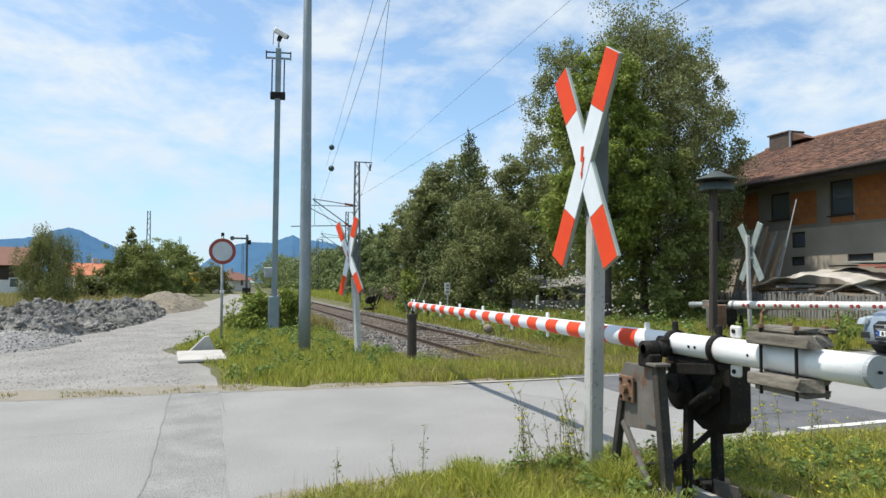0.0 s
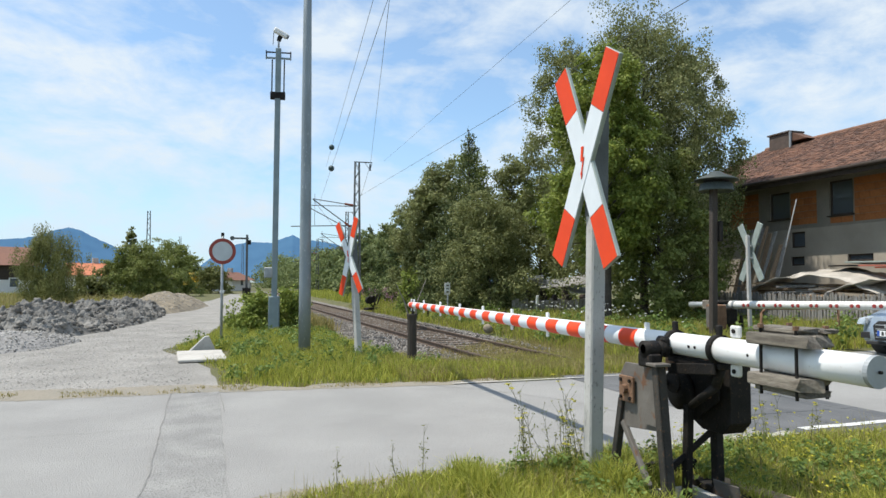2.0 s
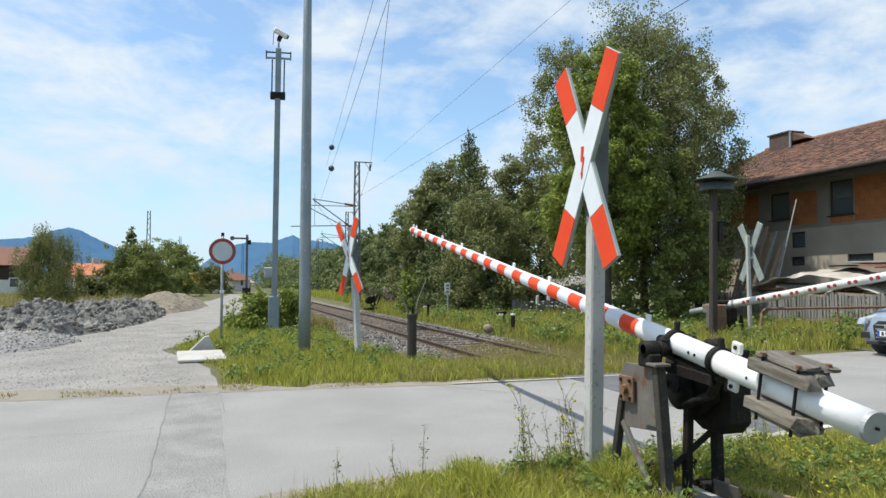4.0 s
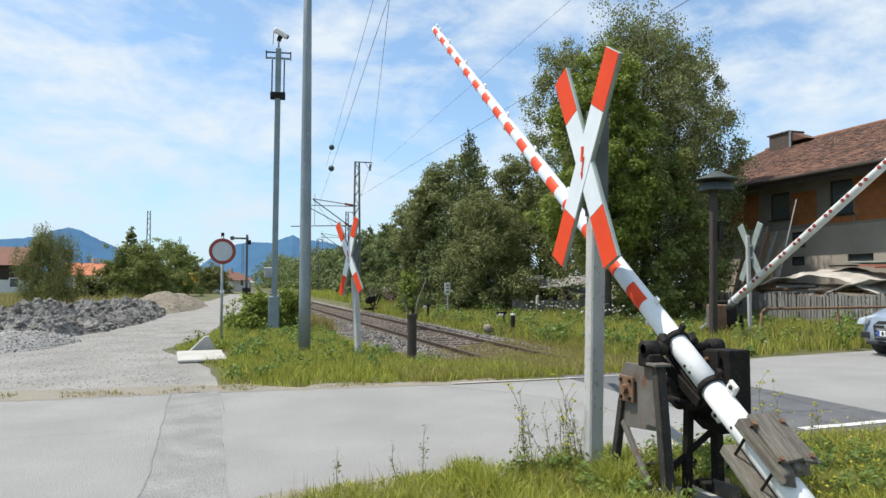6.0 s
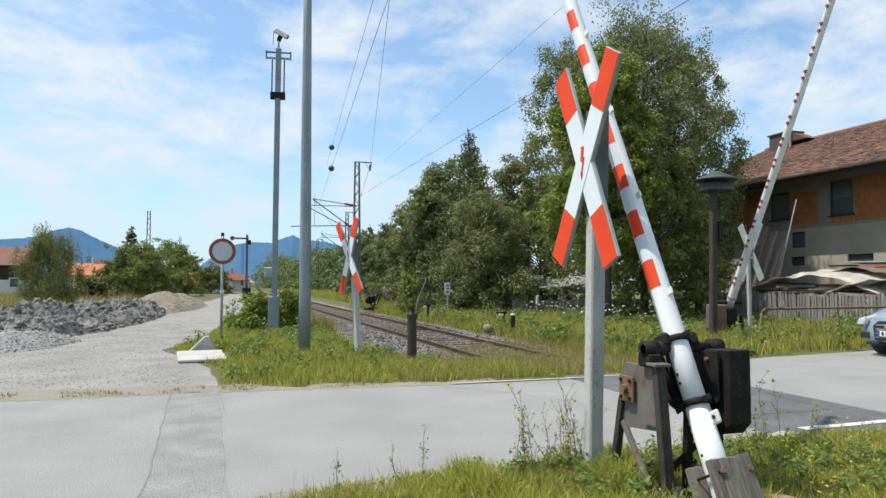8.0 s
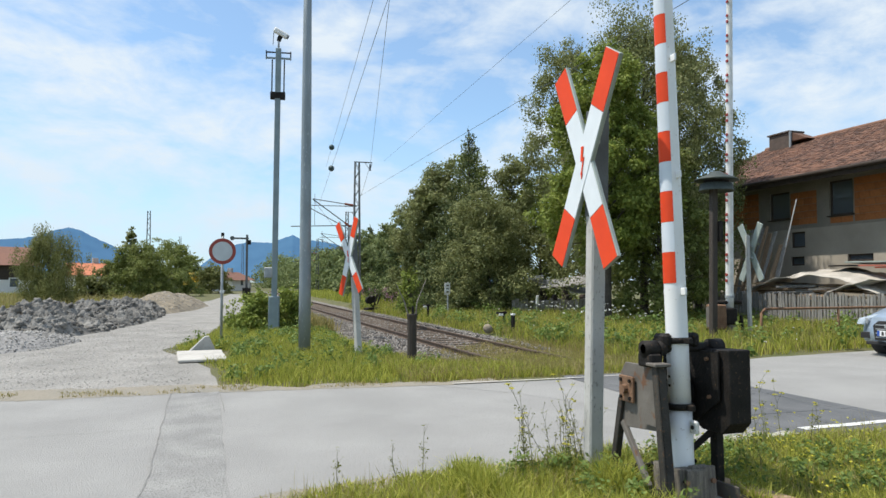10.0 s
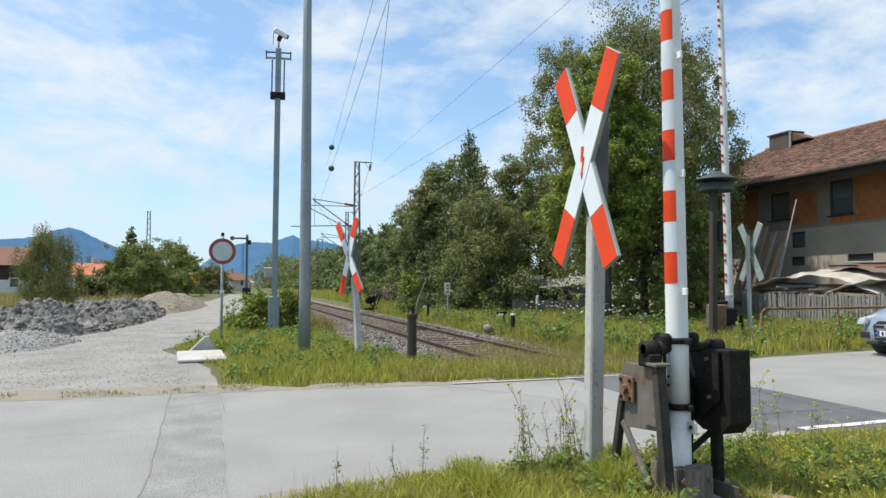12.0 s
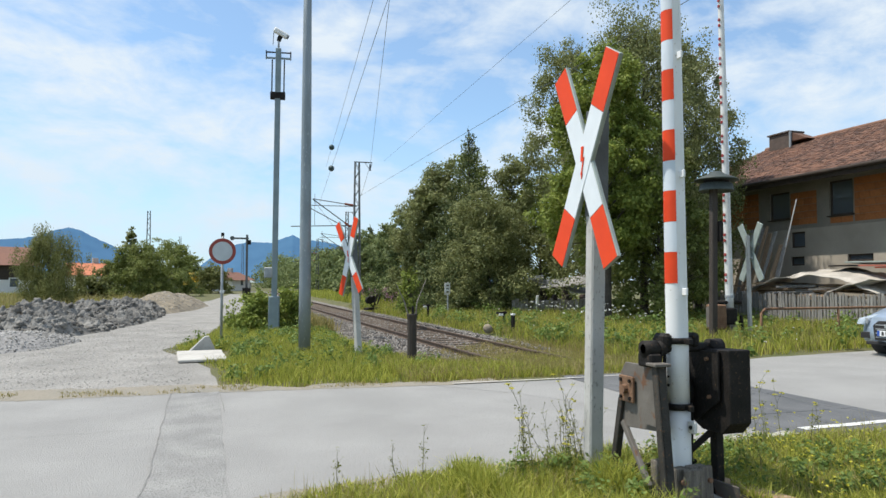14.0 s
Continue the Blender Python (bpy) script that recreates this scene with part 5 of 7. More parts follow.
# ---- bell post ----
def build_bell_post():
    root = thing("bell_post", 11.46, 14.18, 0, 0, "dark crossing bell post with a round tin hat", "bell post")
    root.matrix_basis = pose(11.46, 14.18, 0, 0, 1.3, 0)
    part("post", box(0.155, 0.15, 3.85, Matrix.Translation((0, 0, 1.82)), 0.015), M["post_dark"], root, "dark weathered timber post")

    def turned(prof, n=32):
        bm = bmesh.new()
        rings = [[bm.verts.new((0.09 + r * math.cos(6.28319 * i / n), r * math.sin(6.28319 * i / n), z)) for i in range(n)] for r, z in prof]
        for p, q in zip(rings, rings[1:]):
            for i in range(n):
                bm.faces.new((p[i], q[i], q[(i + 1) % n], p[(i + 1) % n]))
        bm.faces.new(rings[0])
        bm.faces.new(list(reversed(rings[-1])))
        bmesh.ops.recalc_face_normals(bm, faces=bm.faces)
        return bm

    part("hat", turned([(0.03, 4.20), (0.10, 4.185), (0.20, 4.12), (0.49, 4.0), (0.53, 3.965), (0.52, 3.955), (0.34, 3.96)]), M["tin"], root, "grey-green tin hat", True)
    part("neck", turned([(0.30, 3.96), (0.30, 3.87)]), M["darksteel"], root)
    part("bell", turned([(0.35, 3.885), (0.38, 3.87), (0.41, 3.72), (0.42, 3.695), (0.40, 3.695), (0.34, 3.74)]), M["tin"], root, "dark green bell skirt under the hat", True)
    part("bracket", box(0.1, 0.22, 0.5, Matrix.Translation((0.13, -0.04, 2.7)), 0.02), M["darksteel"], root)
    part("cable_pipe", tube((0.08, -0.03, 0.1), (0.08, -0.03, 3.5), 0.014, None, 8), M["darksteel"], root)


M["post_dark"] = mat("tarred_post", (0.06, 0.046, 0.035), (0.04, 0.032, 0.026), 5, 0.8, bump=0.4, stretch=(5, 5, 0.6))
M["tin"] = mat("old_tin", (0.062, 0.078, 0.07), (0.042, 0.053, 0.049), 5, 0.6, 0.2, bump=0.3, c3=(0.10, 0.10, 0.09), spots=0.02)
build_bell_post()


# ---- masts and signs by the track ----
def lathe(prof, n=24, bm=None):
    bm = bm or bmesh.new()
    rings = [[bm.verts.new((r * math.cos(6.283185 * i / n), r * math.sin(6.283185 * i / n), z)) for i in range(n)] for r, z in prof]
    for a, b in zip(rings, rings[1:]):
        for i in range(n):
            bm.faces.new((a[i], a[(i + 1) % n], b[(i + 1) % n], b[i]))
    bm.faces.new(list(reversed(rings[0])))
    bm.faces.new(rings[-1])
    return bm


def build_masts():
    mast = thing("lamp_mast", 1.59, 13.92, 0, 0, "tall tapered galvanised steel lamp mast in grass", "mast")
    part("pole", lathe([(0.118, -0.3), (0.115, 1.4), (0.105, 3.5), (0.088, 6.0), (0.062, 10.2)]), M["galv_mast"], mast, "", True)
    part("arm", tube((0, 0, 10.1), (0.9, 0, 10.5), 0.035, None, 10), M["galv"], mast)
    part("lamp_head", box(0.6, 0.22, 0.12, pose(1.1, 0, 10.52, 0, -10, 0), 0.03), M["galv"], mast)
    c = thing("camera_mast", 1.45, 20.3, 0, 0, "slim blue-grey mast with surveillance camera on top", "camera mast")
    c.matrix_basis = pose(1.45, 20.3, 0, 0, 0.35, -8)
    part("pole", box(0.155, 0.155, 8.4, pose(0, 0, 4.0), 0.012), M["bluegrey"], c, "square blue-grey steel pole")
    part("foot_sleeve", box(0.30, 0.26, 1.25, pose(0, 0, 0.42), 0.02), M["bluegrey"], c)
    part("junction_box", box(0.24, 0.16, 0.30, pose(-0.17, -0.02, 1.72), 0.02), M["galv"], c, "grey junction box")
    for s in (-1, 1):
        part("hanger", box(0.035, 0.035, 1.15, pose(0.17 * s, 0, 7.3), 0.004), M["darksteel"], c)
    part("crossbar", box(0.72, 0.05, 0.05, pose(0, 0, 7.92), 0.006), M["bluegrey"], c)
    part("upper_bar", box(0.72, 0.035, 0.035, pose(0, 0.1, 8.12), 0.004), M["darksteel"], c)
    for s in (-1, 1):
        part("bar_end", box(0.03, 0.1, 0.24, pose(0.345 * s, 0.05, 8.02), 0.004), M["darksteel"], c)
    part("lower_bracket", box(0.42, 0.16, 0.20, pose(0, 0, 6.82), 0.01), M["darksteel"], c)
    part("stem", tube((0, 0, 8.2), (0, 0, 8.5), 0.03, None, 10), M["galv"], c)
    cc = part("surveillance_camera", box(0.15, 0.15, 0.44, pose(0.06, 0, 8.66, 0, 118, 0), 0.03), M["white"], c, "white surveillance camera housing")
    part("joint", box(0.12, 0.1, 0.16, pose(0.02, 0, 8.5, 0, 20, 0), 0.02), M["darksteel"], cc)
    part("lens_hood", box(0.11, 0.11, 0.02, pose(0.26, 0, 8.555, 0, 118, 0), 0.004), M["darksteel"], cc)
    part("cable", tube((-0.14, 0, 8.75), (-0.16, 0, 8.3), 0.009, None, 6), M["darksteel"], cc)
    # no-entry-for-vehicles sign
    s = thing("prohibition_sign", 0.03, 17.5, 0, 0, "round red-rimmed white no-vehicles sign on thin post", "road sign")
    part("post", tube((0, 0.03, -0.2), (0, 0.03, 2.58), 0.032, None, 12), M["galv"], s, "", True)
    part("post_cap", tube((0, 0.03, 2.56), (0, 0.03, 2.64), 0.04, None, 10), M["darksteel"], s)
    disc = part("sign_disc", tube((0, 0.0, 2.19), (0, -0.02, 2.19), 0.312, None, 40), M["backboard"], s)
    part("red_ring", tube((0, -0.019, 2.19), (0, -0.024, 2.19), 0.31, None, 40), M["darkred_sign"], disc, "faded red rim")
    part("white_field", tube((0, -0.023, 2.19), (0, -0.028, 2.19), 0.232, None, 40), M["sign_grey"], disc, "greyish white field")
    part("clamp", box(0.1, 0.06, 0.08, pose(0, 0.03, 1.22), 0.006), M["white"], s)
    # old concrete plates lying at the yard's edge
    slab = thing("concrete_plate", -0.32, 13.95, 0, 4, "pale concrete cover plates lying in gravel", "concrete plate")
    part("plate", box(0.86, 1.0, 0.05, pose(0, -0.1, 0.03), 0.012), M["concrete_pale"], slab)
    part("plate", box(0.86, 0.5, 0.06, pose(0.0, 0.75, 0.03, 3, 0, 0), 0.012), M["concrete_pale"], slab)
    part("kerb_block", prism([(-0.28, 0), (0.30, 0), (0.14, 0.34), (0.06, 0.34)], 0.16, Matrix(((1, 0, 0, 0.05), (0, 0, 1, 1.15), (0, 1, 0, 0), (0, 0, 0, 1))), 0.012), M["concrete"], slab, "grey wedge-shaped block")
    # timber stump with dead stems
    st = thing("timber_stump", 3.40, 12.51, 0, 5, "dark weathered timber stump with dry stems", "post")
    part("stump", lathe([(0.085, -0.2), (0.09, 0.1), (0.088, 0.75), (0.105, 0.84), (0.10, 0.86)], 10), M["post_dark"], st)
    part("iron_strap", box(0.04, 0.03, 0.2, pose(0.0, -0.04, 0.9), 0.004), M["darksteel"], st)
    for a, b, c_ in (((-0.07, 0, 0.8), (-0.12, 0.05, 1.05), (-0.28, 0.1, 1.42)), ((0.07, 0, 0.8), (0.10, 0.0, 1.08), (0.30, 0.05, 1.5))):
        bm = tube(a, b, 0.014, 0.012, 7)
        add_tube(bm, b, c_, 0.012, 0.007, 7)
        part("dry_stem", bm, M["weathered"], st)


M["galv_mast"] = mat("blue_galvanised_mast", (0.27, 0.31, 0.33), (0.20, 0.235, 0.25), 4, 0.5, 0.3, bump=0.1, c3=(0.36, 0.4, 0.41), spots=0.02, stretch=(1, 1, 0.3))
M["darkred_sign"] = mat("faded_sign_red", (0.30, 0.045, 0.03), (0.24, 0.04, 0.03), 5, 0.5)
M["sign_grey"] = mat("faded_sign_white", (0.50, 0.54, 0.56), (0.45, 0.49, 0.51), 6, 0.55)
M["concrete_pale"] = mat("pale_concrete", (0.50, 0.48, 0.44), (0.42, 0.40, 0.365), 5, 0.9, bump=0.3)
build_masts()


# ---- overhead line ----
def build_line_mast(x, y, h, arms, label="grey lattice overhead line mast beside the track"):
    root = thing("line_mast", x, y, 0, 0, label, "line mast", "overhead line masts")
    bm = bmesh.new()
    w0, w1 = 0.24, 0.13
    for sx in (-1, 1):
        for sy in (-1, 1):
            add_bar(bm, (sx * w0, sy * w0, -0.2), (sx * w1, sy * w1, h), 0.05, 0.05)
    part("leg_frame", bm, M["mast_steel"], root)
    bm = bmesh.new()
    k = int(h / 0.55)
    for i in range(k):
        a, b = i / k, (i + 1) / k
        wa, wb = w0 + (w1 - w0) * a, w0 + (w1 - w0) * b
        s = 1 if i % 2 else -1
        for t in (-1, 1):
            add_bar(bm, (s * wa, t * wa, h * a), (-s * wb, t * wb, h * b), 0.025, 0.025)
            add_bar(bm, (t * wa, s * wa, h * a), (t * wb, -s * wb, h * b), 0.025, 0.025)
    part("lattice", bm, M["mast_steel"], root)
    if not arms:
        return root
    part("head_beam", bar((-0.2, 0, h), (1.0, 0, h), 0.06, 0.06), M["mast_steel"], root)
    part("insulator", tube((0.86, 0, h - 0.55), (0.86, 0, h - 0.1), 0.05, None, 8), M["darksteel"], root)
    part("head_strut", bar((0.5, 0, h), (0.86, 0, h - 0.5), 0.03, 0.03), M["mast_steel"], root)
    part("head_strut", bar((1.0, 0, h), (0.86, 0, h - 0.5), 0.03, 0.03), M["mast_steel"], root)
    if arms:
        part("cantilever", tube((0, 0, 6.42), (-2.85, 0, 6.78), 0.028, None, 8), M["mast_steel"], root)
        part("cantilever", tube((0, 0, 4.75), (-2.85, 0, 6.76), 0.036, None, 8), M["mast_steel"], root)
        part("top_tube", tube((0, 0, 6.38), (-3.0, 0, 6.36), 0.025, None, 8), M["mast_steel"], root)
        part("registration_arm", tube((0, 0, 4.62), (-3.15, 0, 6.25), 0.026, None, 8), M["mast_steel"], root)
        part("steady_arm", tube((0, 0, 5.15), (-4.2, 0, 4.98), 0.03, None, 8), M["mast_steel"], root)
        part("dropper", tube((-2.72, 0, 5.1), (-2.72, 0, 7.1), 0.014, None, 6), M["mast_steel"], root)
        part("stay_wire", tube((-1.55, 0, 5.1), (-2.85, 0, 6.76), 0.010, None, 6), M["mast_steel"], root)
        for z, dz in ((6.42, 0.126), (4.75, 0.705)):
            part("insulator", tube((-0.25, 0, z + dz * 0.25), (-0.8, 0, z + dz * 0.8), 0.07, None, 10), M["redbrown"], root, "brown ribbed insulator")
    return root


def wire(points, r, label, balls=()):
    root = thing("overhead_wire", *points[0], 0, label, "wire", "overhead wires")
    bm = bmesh.new()
    o = Vector(points[0])
    for a, b in zip(points, points[1:]):
        add_tube(bm, Vector(a) - o, Vector(b) - o, r, None, 6, False)
    part("strand", bm, M["wire"], root)
    for b in balls:
        bm = bmesh.new()
        bmesh.ops.create_icosphere(bm, subdivisions=2, radius=0.15, matrix=Matrix.Translation(Vector(b) - o))
        part("marker_ball", bm, M["ball"], root, "dark green marker ball", True)


def sag(a, b, drop, n=12, ext=(0.0, 1.0)):
    a, b = Vector(a), Vector(b)
    out = []
    for i in range(n + 1):
        f = ext[0] + (ext[1] - ext[0]) * i / n
        p = a.lerp(b, f)
        p.z -= drop * 4 * f * (1 - f)
        out.append(tuple(p))
    return out


M["redbrown"] = mat("brown_porcelain", (0.30, 0.09, 0.05), (0.25, 0.08, 0.05), 5, 0.3)
M["wire"] = mat("weathered_copper", (0.10, 0.11, 0.11), (0.13, 0.14, 0.14), 5, 0.6, 0.4, bump=0)
M["ball"] = mat("green_ball", (0.03, 0.07, 0.075), (0.03, 0.06, 0.065), 5, 0.4)


def build_overhead():
    build_line_mast(8.38, 44.57, 9.3, True)
    build_line_mast(13.2, 76.0, 9.2, True)
    build_line_mast(15.9, 120.9, 8.9, True)
    build_line_mast(-7.41, 80.07, 9.1, False, "slim lattice mast behind the bushes")
    build_line_mast(-6.56, 123.9, 9.1, False, "slim lattice mast far along the path")
    build_line_mast(-6.89, 170.2, 8.8, False, "slim lattice mast far along the path")
    build_line_mast(4.0, 140.0, 8.8, False, "slim lattice mast far along the path")
    wire(sag((3.32, 15.74, 8.08), (5.43, 36.06, 8.5), 0.0, 8, (-1.5, 1.35)), 0.006, "thin overhead contact wire with marker ball", [(5.43, 36.06, 8.5)])
    wire(sag((3.64, 15.63, 8.08), (5.91, 44.31, 6.41), 0.0, 8, (-1.2, 1.0)), 0.007, "overhead support wire with marker ball", [(5.08, 33.8, 7.02)])
    wire(sag((4.37, 18.55, 9.32), (9.22, 44.3, 9.26), 0.0, 8, (-1.0, 1.0)), 0.008, "overhead feeder wire to the line mast")
    wire(sag((9.22, 44.3, 9.26), (14.0, 76.0, 9.1), 0.3, 8), 0.012, "overhead feeder wire between line masts")
    wire(sag((8.22, 15.22, 8.49), (9.84, 43.05, 9.2), 0.0, 8, (-1.0, 1.0)), 0.005, "thin overhead wire above the meadow")
    wire(sag((8.84, 11.55, 7.09), (8.45, 44.4, 7.0), 0.0, 8, (-0.8, 1.0)), 0.008, "overhead wire above the meadow")
    # arm signal by the path
    s = thing("arm_signal", 2.25, 65.9, 0, 0, "dark semaphore arm signal beside the path", "signal")
    part("post", box(0.2, 0.2, 6.0, pose(0, 0, 2.8), 0.01), M["mast_steel"], s)
    part("arm", box(1.5, 0.06, 0.16, pose(-0.6, -0.15, 5.45), 0.01), M["mast_steel"], s)
    part("arm_disc", tube((-1.3, -0.15, 5.45), (-1.3, -0.2, 5.45), 0.2, None, 16), M["mast_steel"], s)
    part("lamp_box", box(0.3, 0.3, 0.4, pose(0.2, -0.1, 5.1), 0.02), M["darksteel"], s)
    part("foot", box(0.7, 0.6, 1.0, pose(0, 0, 0.45), 0.03), M["darksteel"], s)


build_overhead()


# ---- small things in the meadow ----
def build_meadow_things():
    e = thing("track_marker", 9.35, 28.5, -0.05, 17, "small white board on a thin post in meadow", "marker sign")
    part("post", box(0.06, 0.06, 1.6, pose(0, 0, 0.7), 0.005), M["galv"], e)
    b = part("board", box(0.28, 0.03, 0.5, pose(-0.06, -0.045, 1.22), 0.006), M["white"], e, "white board with dark bars")
    for z in (1.36, 1.22, 1.08):
        part("bar", box(0.12, 0.006, 0.045, pose(-0.06, -0.062, z), 0), M["darksteel"], b)
    for x, y, h, lab in ((8.16, 27.5, 0.55, "low point box on dark stake beside track"), (8.65, 20.6, 0.52, "low point box on dark stake beside track")):
        p = thing("point_stake", x, y, -0.05, 17, lab, "stake", "trackside stakes")
        part("stake", box(0.07, 0.07, h + 0.1, pose(0, 0, h / 2), 0.006), M["darksteel"], p)
        part("cap", box(0.34, 0.16, 0.07, pose(-0.1, 0, h), 0.01), M["darksteel"], p)
        part("reflector", box(0.16, 0.04, 0.07, pose(-0.2, -0.09, h - 0.05), 0.006), M["white"], p)
    p = thing("marker_post", 8.13, 18.7, -0.05, 17, "short dark post with a white top", "post")
    part("stake", box(0.09, 0.09, 0.56, pose(0, 0, 0.26), 0.006), M["darksteel"], p)
    part("top", box(0.11, 0.11, 0.05, pose(0, 0, 0.56), 0.008), M["white"], p)
    w = thing("white_marker", 12.44, 26.2, 0, 17, "narrow white marker post leaning in grass", "marker post")
    w.matrix_basis = pose(12.44, 26.2, 0, 0, 5, 17)
    part("stake", box(0.06, 0.05, 0.9, pose(0, 0, 0.3), 0.006), M["galv"], w)
    part("plate", box(0.14, 0.06, 0.38, pose(0, 0, 0.72), 0.02), M["white"], w)
    for x, y, r in ((7.7, 19.6, 0.15), (8.6, 22.0, 0.09)):
        bm = bmesh.new()
        bmesh.ops.create_icosphere(bm, subdivisions=2, radius=r)
        for v in bm.verts:
            v.co *= 1 + 0.3 * noise.noise(v.co * 6)
        ob = part("boulder", bm, M["earth"], None, "", True)
        ob.matrix_basis = pose(x, y, 0.05)
        tagged(ob, "pale rounded stone beside the track", "stone")
    for x, y in ((12.0, 74.0), (7.75, 36.4), (8.4, 38.5)):
        p = thing("point_lever", x, y, 0, 20, "dark point lever with counterweight beside track", "point lever", "point levers")
        part("base", box(0.9, 0.5, 0.12, pose(0, 0, 0.04), 0.01), M["darksteel"], p)
        part("lever", bar((0, 0, 0.05), (0.25, 0, 0.8), 0.05, 0.06), M["darksteel"], p)
        part("weight", tube((-0.25, -0.1, 0.5), (-0.25, 0.1, 0.5), 0.2, None, 16), M["darksteel"], p)
        part("weight_arm", bar((0, 0, 0.1), (-0.25, 0, 0.5), 0.05, 0.05), M["darksteel"], p)


build_meadow_things()


# ---- car ----
def build_car():
    """A silver hatchback that waits at the crossing, its nose towards -X."""
    root = thing("car", 12.2, 10.02, 0, 0, "silver-blue hatchback car waiting on the road", "car")
    hw = 0.86
    prof = [(0.02, 0.28), (0.0, 0.42), (0.05, 0.64), (0.14, 0.76), (0.75, 0.93), (1.15, 0.99), (1.85, 1.36), (2.5, 1.43), (3.4, 1.38), (3.95, 1.02), (4.18, 0.86), (4.2, 0.4), (4.1, 0.24), (0.2, 0.2)]
    bm = bmesh.new()
    loops = []
    for t, s, inset in ((-1.0, 0.93, 0.03), (-0.88, 1.0, 0.0), (-0.55, 1.0, -0.07), (0.0, 1.0, -0.10), (0.55, 1.0, -0.07), (0.88, 1.0, 0.0), (1.0, 0.93, 0.03)):
        ring = []
        for x, z in prof:
            front = max(0.0, 1 - x / 0.9)
            tuck = 0.14 * max(0.0, (z - 0.95) / 0.45) * abs(t)
            ring.append(bm.verts.new((x + 0.22 * front * t * t + inset * 0.3, hw * t * (1 - tuck) , 0.55 + (z - 0.55) * s if z < 0.9 else z - (1 - s) * 0.4)))
        loops.append(ring)
    n = len(prof)
    for a, b in zip(loops, loops[1:]):
        for i in range(n):
            bm.faces.new((a[i], a[(i + 1) % n], b[(i + 1) % n], b[i]))
    bm.faces.new(loops[0])
    bm.faces.new(list(reversed(loops[-1])))
    bmesh.ops.recalc_face_normals(bm, faces=bm.faces)
    body = part("body", bm, M["carpaint"], root, "silver-blue metallic body", True)
    bv = body.modifiers.new("round", "BEVEL")
    bv.width, bv.segments, bv.limit_method, bv.angle_limit = 0.03, 2, "ANGLE", radians(25)
    part("windscreen", prism([(-0.62, 0), (0.62, 0), (0.56, 0.74), (-0.56, 0.74)], 0.012, pose(1.17, 0, 0.955, 0, 0, -90) @ pose(0, 0, 0, 32, 0, 0)), M["glass"], root, "dark windscreen")
    for s in (-1, 1):
        part("side_window", prism([(1.55, 0.95), (3.55, 0.95), (3.3, 1.28), (2.0, 1.28)], 0.01, Matrix(((1, 0, 0, 0), (0, 0, -s, s * 0.825), (0, 1, 0, 0), (0, 0, 0, 1)))), M["glass"], root)
        hl = part("headlight", prism([(-0.02, 0.60), (0.02, 0.72), (0.36, 0.81), (0.40, 0.74), (0.2, 0.61)], 0.16, Matrix(((0.75, 0, 0, 0.10), (-0.55 * s, 0, s, s * 0.70), (0, 1, 0, 0), (0, 0, 0, 1))), 0.012), M["lamp_glass"], root, "clear headlight")
        part("lamp_bowl", tube((0.12, s * 0.68, 0.68), (0.2, s * 0.68, 0.68), 0.055, None, 14), M["galv"], hl)
        part("fog_vent", box(0.05, 0.26, 0.12, pose(0.10, s * 0.62, 0.40, 0, 0, s * 24), 0.012), M["dark"], root)
        part("wing_mirror", box(0.12, 0.2, 0.14, pose(1.5, s * 0.95, 1.0), 0.03), M["carpaint"], root)
        for wx in (0.78, 3.38):
            wh = part("wheel", tube((wx, s * 0.70, 0.315), (wx, s * 0.87, 0.315), 0.315, None, 28), M["tyre"], root, "black tyre", True)
            part("rim", tube((wx, s * 0.86, 0.315), (wx, s * 0.882, 0.315), 0.21, 0.19, 20), M["galv"], wh)
            part("wheel_arch", tube((wx, s * 0.6, 0.33), (wx, s * 0.868, 0.33), 0.36, None, 28), M["dark"], root)
    part("grille", prism([(-0.34, 0.0), (0.34, 0.0), (0.38, 0.28), (0.26, 0.38), (-0.26, 0.38), (-0.38, 0.28)], 0.03, Matrix(((0, 0, -1, -0.035), (1, 0, 0, 0), (0, 1, 0, 0.32), (0, 0, 0, 1))), 0.012), M["dark"], root, "black radiator grille")
    for k in range(4):
        part("grille_bar", box(0.012, 0.62, 0.018, pose(-0.068, 0, 0.38 + 0.08 * k), 0.003), M["galv"], root)
    part("emblem", box(0.012, 0.22, 0.07, pose(-0.078, 0, 0.60), 0.005), M["galv"], root)
    pl = part("number_plate", box(0.012, 0.52, 0.11, pose(-0.085, -0.0, 0.46), 0.003), M["white"], root, "white plate with dark bars")
    part("plate_band", box(0.006, 0.05, 0.10, pose(-0.092, 0.23, 0.46), 0), M["plateblue"], pl)
    for k in range(5):
        part("plate_bar", box(0.006, 0.045, 0.07, pose(-0.092, 0.14 - 0.085 * k, 0.46), 0), M["dark"], pl)
    part("bumper_lip", box(0.05, 1.2, 0.07, pose(0.03, 0, 0.26), 0.015), M["dark"], root)


M["carpaint"] = mat("silver_blue_metallic", (0.42, 0.50, 0.60), (0.40, 0.48, 0.58), 3, 0.28, 0.55, bump=0)
M["tyre"] = mat("tyre_rubber", (0.02, 0.02, 0.02), (0.03, 0.03, 0.03), 8, 0.85)
M["lamp_glass"] = mat("headlight_glass", (0.55, 0.6, 0.63), (0.4, 0.45, 0.48), 12, 0.12, 0.3, bump=0)
M["plateblue"] = mat("plate_blue", (0.02, 0.09, 0.45), (0.02, 0.09, 0.4), 5, 0.4)
build_car()


